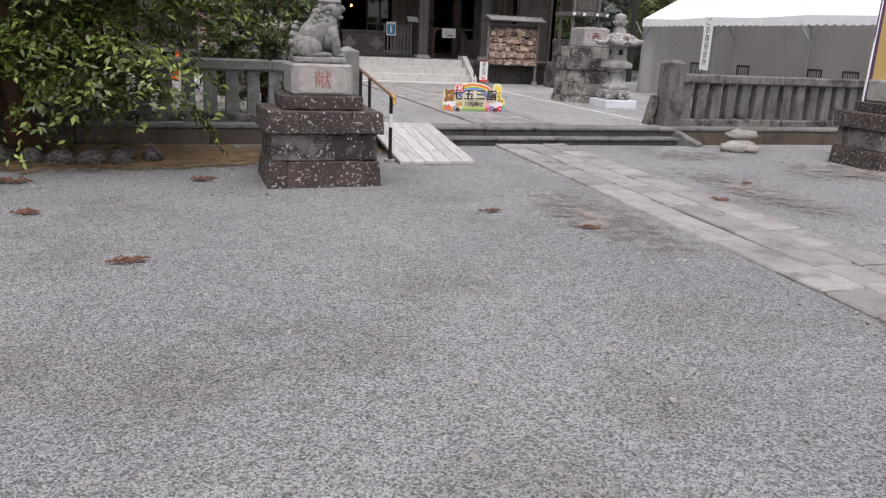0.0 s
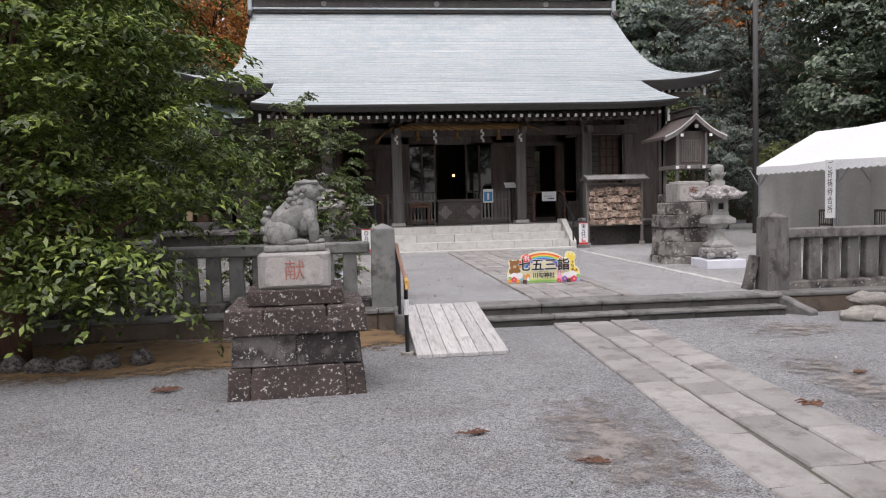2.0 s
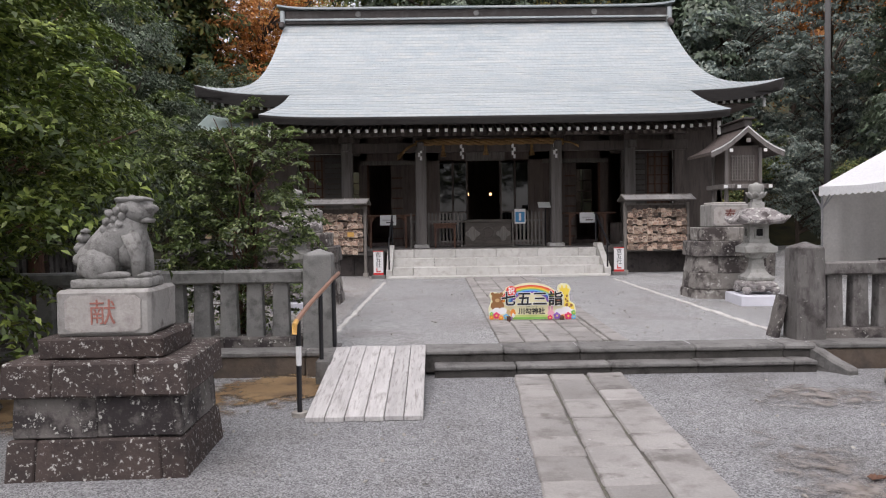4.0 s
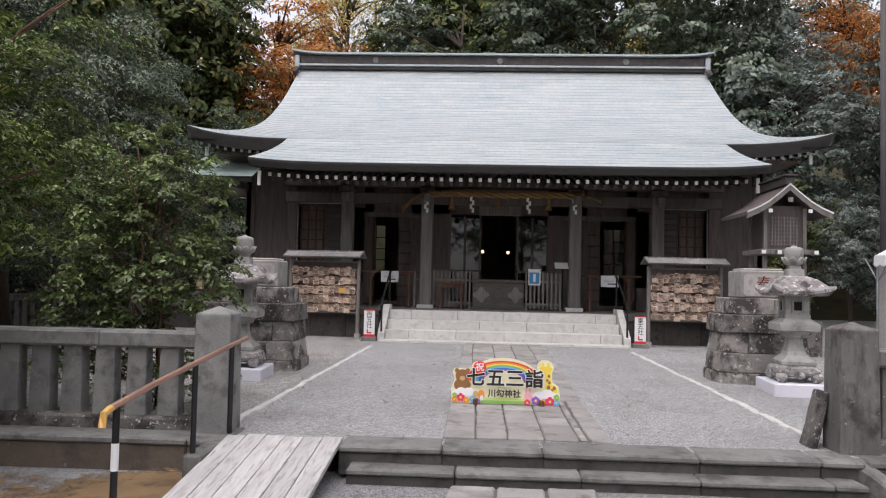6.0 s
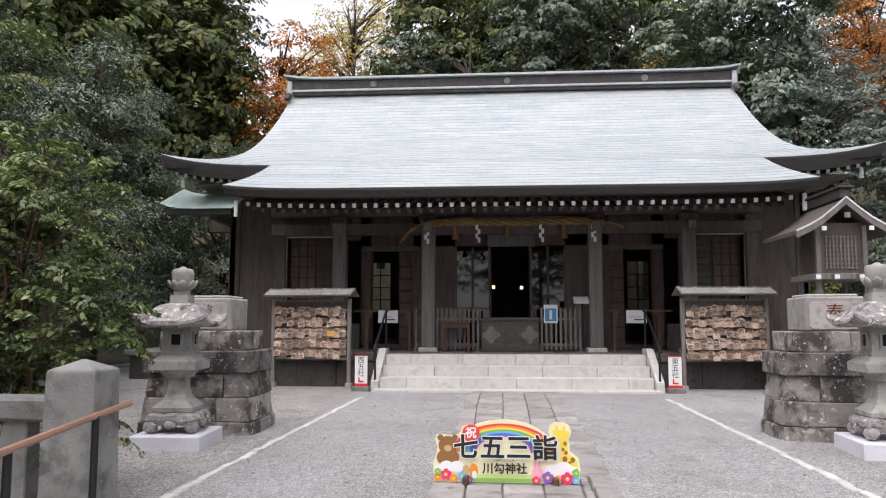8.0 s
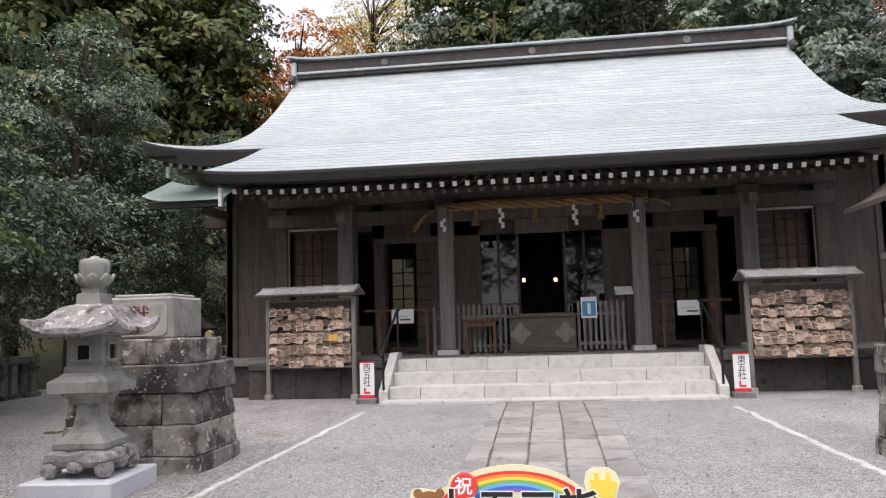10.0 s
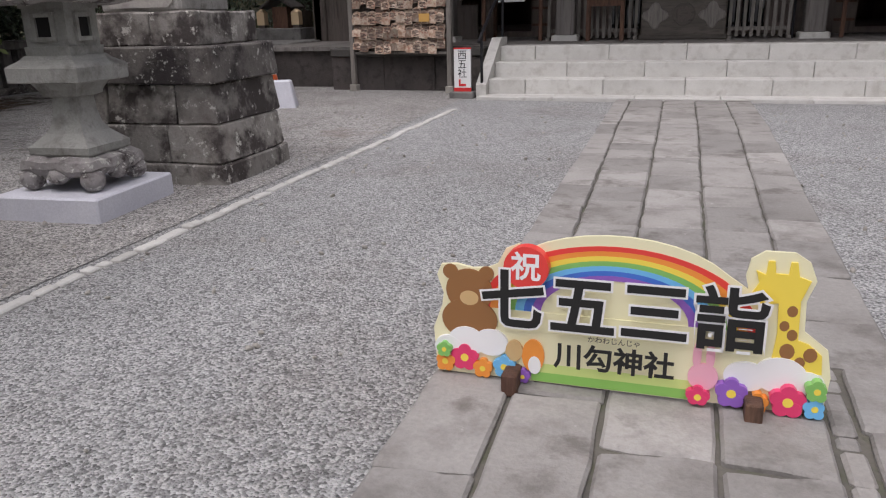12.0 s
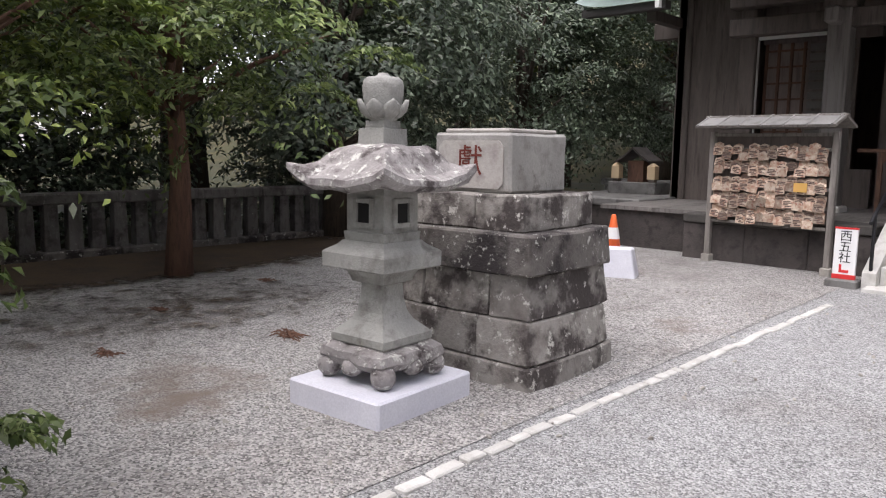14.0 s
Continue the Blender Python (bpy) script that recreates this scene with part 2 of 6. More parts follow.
def sheeted(m, width, row):
    """Thin sheet seams and sheet-to-sheet tone over a surface's colour."""
    nt = m.node_tree
    N, L = nt.nodes.new, nt.links.new
    bsdf = nt.nodes["Principled BSDF"]
    src = bsdf.inputs["Base Color"].links[0].from_socket
    tc = N("ShaderNodeTexCoord")
    b = N("ShaderNodeTexBrick")
    b.inputs["Color1"].default_value, b.inputs["Color2"].default_value, b.inputs["Mortar"].default_value = (0.96, 0.965, 0.97, 1), (1.035, 1.03, 1.025, 1), (0.98, 0.98, 0.98, 1)
    b.inputs["Scale"].default_value, b.inputs["Mortar Size"].default_value, b.inputs["Mortar Smooth"].default_value = 1.0, 0.009, 0.3
    b.inputs["Brick Width"].default_value, b.inputs["Row Height"].default_value = width, row
    L(tc.outputs["Object"], b.inputs["Vector"])
    mx = N("ShaderNodeMix")
    mx.data_type, mx.blend_type = "RGBA", "MULTIPLY"
    mx.inputs[0].default_value = 1.0
    L(src, mx.inputs[6])
    L(b.outputs["Color"], mx.inputs[7])
    L(mx.outputs[2], bsdf.inputs["Base Color"])


sheeted(COPPER, 0.42, 6.0 / 34)
COPPER_GREEN = surf("green_copper", (0.48, 0.6, 0.56), (0.56, 0.66, 0.62), None, 1, 12, 0.5, 0.12, metal=0.2)
COPPER_DARK = surf("ridge_copper", (0.04, 0.033, 0.03), (0.065, 0.055, 0.05), (0.08, 0.075, 0.07), 2, 30, 0.65, 0.15, metal=0.1, jitter=0.04)
DARK_WOOD = surf("dark_aged_timber", (0.09, 0.073, 0.064), (0.135, 0.112, 0.099), (0.06, 0.049, 0.044), 1.4, 25, 0.72, 0.25, grain=(4, 4, 0.5), jitter=0.15)
DIM_WOOD = surf("interior_timber", (0.125, 0.097, 0.084), (0.18, 0.143, 0.124), (0.088, 0.068, 0.06), 1.4, 25, 0.7, 0.2, grain=(4, 4, 0.5), jitter=0.15)
PILLAR_WOOD = surf("grey_pillar_timber", (0.14, 0.127, 0.117), (0.2, 0.184, 0.17), (0.1, 0.088, 0.08), 1.4, 30, 0.75, 0.3, grain=(7, 7, 0.4), jitter=0.08)
FLOOR_WOOD = surf("porch_boards", (0.17, 0.155, 0.145), (0.24, 0.225, 0.21), (0.12, 0.107, 0.098), 1.5, 25, 0.7, 0.2, grain=(6, 0.6, 1))
EAVE_WOOD = surf("eave_edge_timber", (0.03, 0.027, 0.025), (0.045, 0.041, 0.038), (0.022, 0.02, 0.018), 1.4, 25, 0.7, 0.2, grain=(1, 4, 4))
RACK_WOOD = surf("weathered_rack_timber", (0.16, 0.145, 0.13), (0.23, 0.21, 0.19), (0.1, 0.09, 0.08), 2, 30, 0.8, 0.3, grain=(7, 7, 0.7))
EMA_WOOD = surf("votive_plaque_wood", (0.27, 0.17, 0.115), (0.52, 0.44, 0.35), (0.24, 0.075, 0.05), 11, 60, 0.75, 0.2, jitter=0.55)
EMA_INK = plain("plaque_ink", (0.09, 0.06, 0.05), 0.8)
BOX_WOOD = surf("offering_box_timber", (0.07, 0.06, 0.05), (0.11, 0.095, 0.08), (0.05, 0.04, 0.035), 2, 35, 0.6, 0.25, grain=(1, 5, 6))
SHUTTER = surf("slatted_shutter", (0.1, 0.092, 0.085), (0.14, 0.13, 0.12), None, 2, 30, 0.7, 0.2)
WHITE_CAP = plain("white_rafter_paint", (0.75, 0.75, 0.72), 0.6)
WHITE_TRIM = surf("white_trim", (0.6, 0.6, 0.58), (0.7, 0.7, 0.68), None, 3, 40, 0.6, 0.1)
STRAW = surf("straw_rope", (0.2, 0.115, 0.045), (0.28, 0.17, 0.07), (0.13, 0.07, 0.03), 6, 90, 0.9, 0.7)
PAPER = plain("white_paper", (0.78, 0.78, 0.77), 0.7)
TENT = surf("white_tent_cloth", (0.84, 0.84, 0.85), (0.88, 0.88, 0.88), None, 0.8, 20, 0.6, 0.1, jitter=0.01, transl=0.22)
TENT_WALL = surf("tent_curtain", (0.58, 0.56, 0.53), (0.66, 0.64, 0.61), None, 0.8, 20, 0.7, 0.1, jitter=0.02, transl=0.4)
RACK_ROOF = surf("grey_roof_sheet", (0.26, 0.255, 0.245), (0.34, 0.33, 0.32), (0.19, 0.185, 0.175), 3, 40, 0.6, 0.2, jitter=0.05)
STEEL = surf("galvanised_steel", (0.35, 0.35, 0.36), (0.45, 0.45, 0.46), None, 5, 40, 0.4, 0.1, metal=0.8)
BLACK_METAL = surf("black_painted_steel", (0.015, 0.015, 0.017), (0.025, 0.025, 0.028), None, 5, 40, 0.4, 0.1, metal=0.3)
RAIL_BROWN = surf("brown_coated_handrail", (0.27, 0.15, 0.105), (0.36, 0.21, 0.15), None, 4, 40, 0.45, 0.1)
RAIL_YELLOW = plain("yellow_rail_end", (0.62, 0.36, 0.10), 0.5)
ORANGE = surf("cone_plastic", (0.75, 0.13, 0.035), (0.85, 0.18, 0.05), None, 4, 40, 0.45, 0.05)
RED = plain("sign_red", (0.62, 0.03, 0.03), 0.5)
INK = plain("black_ink", (0.012, 0.012, 0.012), 0.5)
BLUE = plain("poster_blue", (0.05, 0.25, 0.48), 0.5)
RED_INK = surf("faded_red_ink", (0.27, 0.1, 0.08), (0.34, 0.15, 0.12), None, 5, 40, 0.8, 0.1)
BARK = surf("bark", (0.05, 0.036, 0.028), (0.09, 0.068, 0.052), (0.03, 0.022, 0.018), 2, 25, 0.9, 0.9, grain=(6, 6, 1))
RED_BARK = surf("reddish_bark", (0.10, 0.05, 0.035), (0.16, 0.09, 0.06), (0.06, 0.035, 0.025), 2, 25, 0.9, 0.8, grain=(6, 6, 1))
CONCRETE_POLE = surf("concrete_pole", (0.075, 0.073, 0.07), (0.1, 0.097, 0.094), None, 2, 40, 0.8, 0.1)
ROCK = surf("pale_rock", (0.3, 0.28, 0.25), (0.42, 0.40, 0.36), (0.2, 0.18, 0.16), 4, 50, 0.9, 0.8)
LEAF_GLOSSY = leafy("glossy_evergreen_leaves", (0.036, 0.058, 0.012), (0.1, 0.145, 0.03), (0.28, 0.34, 0.08), 0.36, 0.25)
LEAF_DARK = leafy("dark_evergreen_leaves", (0.052, 0.075, 0.048), (0.11, 0.147, 0.093), (0.21, 0.25, 0.17), 0.36, 0.18)
LEAF_SHRUB = leafy("shrub_leaves", (0.055, 0.088, 0.028), (0.15, 0.21, 0.062), (0.34, 0.4, 0.165), 0.3, 0.28)
LEAF_CEDAR = leafy("cedar_sprays", (0.046, 0.074, 0.025), (0.104, 0.144, 0.042), (0.252, 0.210, 0.062), 0.6, 0.2)
# pale blue-grey green: distant haze is put into this leaf colour
LEAF_HAZE = leafy("haze_tinted_hill_leaves", (0.1, 0.132, 0.118), (0.18, 0.222, 0.19), (0.32, 0.34, 0.28), 0.6, 0.25)
LEAF_YELLOW = leafy("yellowing_leaves", (0.3, 0.27, 0.08), (0.5, 0.42, 0.14), (0.66, 0.52, 0.24), 0.55, 0.5)
LEAF_ORANGE = leafy("autumn_orange_leaves", (0.24, 0.09, 0.03), (0.45, 0.19, 0.05), (0.6, 0.32, 0.1), 0.55, 0.4)
LEAF_DRY = surf("dry_needles", (0.11, 0.055, 0.036), (0.17, 0.09, 0.06), None, 4, 40, 0.9, 0.3)
GLASS = bpy.data.materials.new("dark_window_glass")
GLASS.use_nodes = True
_g = GLASS.node_tree.nodes["Principled BSDF"]
_g.inputs["Base Color"].default_value, _g.inputs["Roughness"].default_value = (0.006, 0.007, 0.008, 1), 0.03
LAMP_GLOW = plain("warm_lamp", (1.0, 0.55, 0.25), 0.5, 0, 2.0)
DARKNESS = plain("unlit_interior", (0.008, 0.007, 0.007), 0.9)


# ---- building tools ----
def part(name, bm, material, parent=None, label="", smooth=False):
    """Link a bmesh as one mesh object under a thing or a part."""
    me = bpy.data.meshes.new(name)
    bm.normal_update()
    bm.to_mesh(me)
    bm.free()
    if smooth:
        me.polygons.foreach_set("use_smooth", [True] * len(me.polygons))
    me.materials.append(material)
    ob = new(name, me)
    if parent:
        ob.parent = parent
    return tagged(ob, label)


def thing(name, label, category, at=(0, 0, 0), rz=0.0, group="", kind=""):
    ob = new(name)
    ob.empty_display_size = 0.1
    ob.matrix_basis = pose(*at, 0, 0, rz)
    return tagged(ob, label, category, group, kind)


def share(name, me, parent, m):
    """One more object on a mesh already made."""
    ob = new(name, me)
    ob.parent = parent
    ob.matrix_basis = m
    return ob


def box(bm, x0, x1, y0, y1, z0, z1, bevel=0.0, m=None):
    r = bmesh.ops.create_cube(bm, size=1.0)
    vs = r["verts"]
    bmesh.ops.transform(bm, matrix=Matrix.LocRotScale(((x0 + x1) / 2, (y0 + y1) / 2, (z0 + z1) / 2), None, (abs(x1 - x0), abs(y1 - y0), abs(z1 - z0))), verts=vs)
    if bevel:
        es = list({e for v in vs for e in v.link_edges})
        out = bmesh.ops.bevel(bm, geom=es, offset=bevel, segments=1, affect="EDGES", profile=0.5)
        vs = list({v for f in out["faces"] for v in f.verts} | {v for v in vs if v.is_valid})
    if m is not None:
        bmesh.ops.transform(bm, matrix=m, verts=vs)
    return bm


def boxed(*a, **k):
    return box(bmesh.new(), *a, **k)


def loft(bm, rings, caps=True):
    """Skin closed rings of equal length."""
    vv = [[bm.verts.new(p) for p in r] for r in rings]
    n = len(vv[0])
    for a, b in zip(vv, vv[1:]):
        for i in range(n):
            bm.faces.new((a[i], a[(i + 1) % n], b[(i + 1) % n], b[i]))
    if caps:
        bm.faces.new(list(reversed(vv[0])))
        bm.faces.new(vv[-1])
    return bm


def square_ring(z, h, hy=None, n=1, lift=0.0, rnd=0.0):
    """A square ring of half width h with n segments a side; its corners lifted."""
    hy = hy or h
    pts = []
    cs = [(-1, -1), (1, -1), (1, 1), (-1, 1)]
    for k in range(4):
        a, b = cs[k], cs[(k + 1) % 4]
        for i in range(n):
            f = i / n
            u, v = a[0] + (b[0] - a[0]) * f, a[1] + (b[1] - a[1]) * f
            c = abs(u * v)
            s = 1 - rnd * c ** 2
            pts.append((u * h * s, v * hy * s, z + lift * c ** 3))
    return pts


def disc_ring(z, r, n=16, x=0, y=0, ph=0.0):
    return [(x + r * math.cos(2 * math.pi * i / n + ph), y + r * math.sin(2 * math.pi * i / n + ph), z) for i in range(n)]


def tube(bm, pts, r, n=8):
    """A round bar along points; r one radius or one for each point."""
    pts = [Vector(p) for p in pts]
    rs = r if isinstance(r, (list, tuple)) else [r] * len(pts)
    rings = []
    for i, p in enumerate(pts):
        d = (pts[min(i + 1, len(pts) - 1)] - pts[max(i - 1, 0)]).normalized()
        s = d.cross(Vector((0, 0, 1)) if abs(d.z) < 0.9 else Vector((1, 0, 0))).normalized()
        t = s.cross(d)
        rings.append([p + rs[i] * (math.cos(2 * math.pi * k / n) * s + math.sin(2 * math.pi * k / n) * t) for k in range(n)])
    return loft(bm, rings)


def roughen(bm, amount, scale=3.0, seed=0.0):
    for v in bm.verts:
        v.co += amount * noise.noise_vector(v.co * scale + Vector((seed, seed * 2, -seed)))
    return bm


def worn_block(x0, x1, y0, y1, z0, z1, bevel=0.02, cuts=3, amount=0.012, seed=0.0):
    """A dressed stone with blunt, uneven edges."""
    bm = boxed(x0, x1, y0, y1, z0, z1, bevel=bevel)
    bmesh.ops.subdivide_edges(bm, edges=[e for e in bm.edges if e.calc_length() > 0.12], cuts=cuts, use_grid_fill=True)
    return roughen(bm, amount, 5.0, seed)


def writing(text, size, material, parent, m, depth=0.003, name="lettering", label="", bold=0.0):
    """Characters as a mesh, centred on the pose m and lying in its x-y plane."""
    cu = bpy.data.curves.new(name, "FONT")
    cu.body, cu.size, cu.extrude, cu.align_x, cu.align_y = text, size, depth, "CENTER", "CENTER"
    cu.resolution_u = 3
    cu.offset = bold
    tmp = new(name, cu)
    dg = bpy.context.evaluated_depsgraph_get()
    me = bpy.data.meshes.new_from_object(tmp.evaluated_get(dg))
    bpy.data.objects.remove(tmp)
    me.materials.clear()
    me.materials.append(material)
    ob = new(name, me)
    ob.parent = parent
    ob.matrix_basis = m
    return tagged(ob, label)


def tz(y):
    """Height of the upper yard, which rises slightly towards the hall."""
    return 0.235 + 0.0035 * max(0.0, min(y, 12.0) - 0.35)


def leaf_mesh(name, centres, normals, sizes, material, aspect=0.5, rng=None):
    """Leaves as pointed, slightly folded quads, in one mesh."""
    n = len(centres)
    d = rng.normal(size=(n, 3))
    nn = normals / np.maximum(np.linalg.norm(normals, axis=1, keepdims=True), 1e-6)
    d -= nn * np.sum(d * nn, axis=1, keepdims=True)
    d /= np.maximum(np.linalg.norm(d, axis=1, keepdims=True), 1e-6)
    s = np.cross(nn, d)
    L = sizes[:, None]
    fold = nn * L * 0.14
    v = np.stack([centres - d * L * 0.5, centres + s * L * aspect * 0.5 + fold, centres + d * L * 0.5 - nn * L * 0.1, centres - s * L * aspect * 0.5 + fold], axis=1).reshape(-1, 3)
    f = np.arange(n * 4, dtype=np.int32)
    me = bpy.data.meshes.new(name)
    me.vertices.add(n * 4)
    me.vertices.foreach_set("co", v.astype(np.float32).ravel())
    me.loops.add(n * 4)
    me.loops.foreach_set("vertex_index", f)
    me.polygons.add(n)
    me.polygons.foreach_set("loop_start", np.arange(0, n * 4, 4, dtype=np.int32))
    me.polygons.foreach_set("loop_total", np.full(n, 4, dtype=np.int32))
    me.update()
    me.validate()
    me.materials.append(material)
    return me


def crown_mesh(name, blobs, sprays, per, leaf, material, seed, spread=0.28, aspect=0.5, droop=0.0, puff=0.35):
    """A crown: sprays of leaves over and inside uneven blobs (centre, radii)."""
    rng = np.random.default_rng(seed)
    cs, ns = [], []
    w = np.array([b[1][0] * b[1][2] for b in blobs], float)
    for (c, r), k in zip(blobs, np.maximum(3, (sprays * w / w.sum())).astype(int)):
        d = rng.normal(size=(k, 3))
        d /= np.linalg.norm(d, axis=1, keepdims=True)
        rad = np.where(rng.random(k) < 0.85, rng.uniform(0.8, 1.08, k), rng.uniform(0.5, 0.8, k))
        p = np.array(c) + d * np.array(r) * rad[:, None]
        # each spray a flat fan that reaches outward and droops at its tip
        out = d * np.array([1.0, 1.0, 0.25])
        out /= np.maximum(np.linalg.norm(out, axis=1, keepdims=True), 1e-6)
        side = np.cross(out, np.array([0, 0, 1.0]))
        side /= np.maximum(np.linalg.norm(side, axis=1, keepdims=True), 1e-6)
        size = spread * rng.uniform(0.6, 1.4, (k, 1))
        turn, reach = rng.uniform(0, 2 * np.pi, (k, per)), np.sqrt(rng.random((k, per))) * rng.uniform(0.75, 1.1, (k, per))
        fa, fb = reach * np.cos(turn) * size * 1.75, reach * np.sin(turn) * size * 1.2
        fc = rng.normal(size=(k, per)) * size * 0.08
        lp = p[:, None, :] + out[:, None, :] * fa[:, :, None] + side[:, None, :] * fb[:, :, None]
        lp[:, :, 2] += fc - 0.35 * (fa ** 2 + fb ** 2) / np.maximum(spread, 0.05)
        ln = d[:, None, :] * puff + np.array([0, 0, 1.0 - puff * 0.5]) + (out[:, None, :] * fa[:, :, None] + side[:, None, :] * fb[:, :, None]) / spread * 0.35 + rng.normal(size=(k, per, 3)) * 0.3
        lp[:, :, 2] -= droop * np.abs(rng.normal(size=(k, per)))
        cs.append(lp.reshape(-1, 3))
        ns.append(ln.reshape(-1, 3))
    cs, ns = np.concatenate(cs), np.concatenate(ns)
    return leaf_mesh(name, cs, ns, leaf * rng.uniform(0.65, 1.25, len(cs)), material, aspect, rng)


def tree(name, label, at, blobs, sprays, per, leaf, leafmat, seed, trunk_r=0.14, bark=None, spread=0.28, aspect=0.5, stems=1, group="", droop=0.0, category="tree", puff=0.35, split=True):
    t = thing(name, label, category, at, 0, group)
    rnd = random.Random(seed)
    bm = bmesh.new()
    top = max(b[0][2] for b in blobs)
    for k in range(stems):
        a = k * 2.1
        off = 0.0 if stems == 1 else 0.12
        pts = [(off * math.cos(a) + 0.05 * rnd.uniform(-1, 1) * i, off * math.sin(a) + 0.05 * rnd.uniform(-1, 1) * i, top * i / 5 - (0.05 if i == 0 else 0)) for i in range(6)]
        tube(bm, pts, [trunk_r * (1.25 if i == 0 else 1 - i * 0.16) for i in range(6)], 9)
    for c, r in blobs:
        z0 = max(0.3, c[2] - r[2] * 1.1)
        s = Vector((0, 0, min(z0, top * 0.85)))
        e = Vector(c)
        for q in range(3):
            tip = e + Vector((rnd.uniform(-1, 1) * r[0], rnd.uniform(-1, 1) * r[1], rnd.uniform(-0.3, 0.7) * r[2])) * 0.8
            mid = s.lerp(tip, 0.5) + Vector((0, 0, 0.12 * r[2]))
            limb = bmesh.new() if split else bm
            tube(limb, [s, mid, tip], [trunk_r * 0.4, trunk_r * 0.22, trunk_r * 0.06], 6)
            if split:
                part("bough", limb, bark or BARK, t, smooth=True)
    part("trunk", bm, bark or BARK, t, smooth=True)
    me = crown_mesh("crown", blobs, sprays, per, leaf, leafmat, seed, spread, aspect, droop, puff)
    share("crown", me, t, Matrix())
    return t


# ---- the ground ----
def sheet(name, xs, ys, zf, material, label, category, kind="structure"):
    bm = bmesh.new()
    g = [[bm.verts.new((x, y, zf(x, y))) for x in xs] for y in ys]
    for r0, r1 in zip(g, g[1:]):
        for i in range(len(xs) - 1):
            bm.faces.new((r0[i], r0[i + 1], r1[i + 1], r1[i]))
    return tagged(part(name, bm, material, smooth=True), label, category, "", kind)


def far_steps(near, far, step):
    mid = [near[0] + step * i for i in range(int((near[1] - near[0]) / step) + 1)]
    return [-far, -far / 3] + mid + [far / 3, far]


sheet("ground", far_steps((-16, 16), 900, 0.8), far_steps((-24, 26), 900, 0.8),
      lambda x, y: 0.012 * noise.noise((x * 0.5, y * 0.5, 0)) - (0.06 if y > 0.4 else 0.0), GRAVEL, "grey gravel yard with brown worn patches", "ground")
terrace = sheet("ground_terrace", [-34 + 0.8 * i for i in range(86)], [0.5 + 0.8 * i for i in range(50)],
                lambda x, y: tz(y) + 0.008 * noise.noise((x * 0.6, y * 0.6, 3)), PALE_GRAVEL, "pale gravel of the raised upper yard", "ground")

sheet("ground_side_yard", [-34 + 0.8 * i for i in range(30, 40)], [0.5 + 0.8 * i for i in range(17)],
      lambda x, y: tz(y) + 0.005 + 0.008 * noise.noise((x * 0.6, y * 0.6, 3)), DULL_GRAVEL, "dull brownish gravel between the white edging and the boundary fence", "ground")


def litter(name, cx, cy, rx, ry, z, material, label, top=0.75):
    """A thin uneven sheet of litter; the attribute cover fades to its edge."""
    n, m = 24, 12
    co, cover, faces = [], [], []
    for j in range(m + 1):
        for i in range(n):
            a = 2 * math.pi * i / n
            f = j / m
            co.append((cx + rx * f * math.cos(a), cy + ry * f * math.sin(a), z + 0.014 + 0.004 * (1 - f)))
            cover.append(top * (1 - f ** 1.6))
    for j in range(m):
        for i in range(n):
            faces.append((j * n + i, j * n + (i + 1) % n, (j + 1) * n + (i + 1) % n, (j + 1) * n + i))
    me = bpy.data.meshes.new(name)
    me.from_pydata(co, [], faces)
    me.attributes.new("cover", "FLOAT", "POINT").data.foreach_set("value", cover)
    me.materials.append(material)
    return tagged(new(name, me), label, "ground", "", "structure")


litter("ground_litter", -6.0, -0.8, 4.6, 1.7, 0.0, LITTER, "brown fallen needles under the tree")
litter("ground_litter", -3.0, -0.3, 0.9, 0.95, 0.0, LITTER, "brown fallen needles by the ramp")
litter("ground_litter", -9.5, 5.4, 2.0, 6.5, 0.264, DAMP_LITTER, "damp litter along the boundary fence, darkened for the shade of the trees", 0.9)
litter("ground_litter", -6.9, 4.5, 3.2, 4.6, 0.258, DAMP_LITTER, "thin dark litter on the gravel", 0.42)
for px, py, pr, pq in ((-1.5, -4.5, 0.9, 2.4), (0.95, -3.5, 0.8, 2.8), (1.9, -1.0, 1.3, 1.0), (3.4, -2.5, 2.2, 1.6)):
    litter("ground_worn", px, py, pr, pq, 0.0 if py < 0 else tz(py) - 0.004, WORN_EARTH, "pinkish bare earth worn beside the path", 0.5)

sheet("ground_bank", [-34 + 1.5 * i for i in range(16)] + [-10.9], [-8 + 2.0 * i for i in range(24)],
      lambda x, y: 0.27 + 0.06 * noise.noise((x * 0.7, y * 0.7, 5)) + 0.03 * max(0, -12 - x), FOREST_FLOOR, "dark leaf-strewn ground beyond the boundary fence", "ground")

# hill behind and beside the hall, under the woods
sheet("ground_hill", [-90 + 4 * i for i in range(46)], [-30 + 4 * i for i in range(31)],
      lambda x, y: -1.2 + max(0.0, 0.33 * (y - 23 + 0.02 * x), 0.5 * (x - 17.5) if y > -8 else 0.0) + 0.5 * noise.noise((x * 0.2, y * 0.2, 1)),
      FOREST_FLOOR, "dark wooded hillside behind the shrine", "hill")

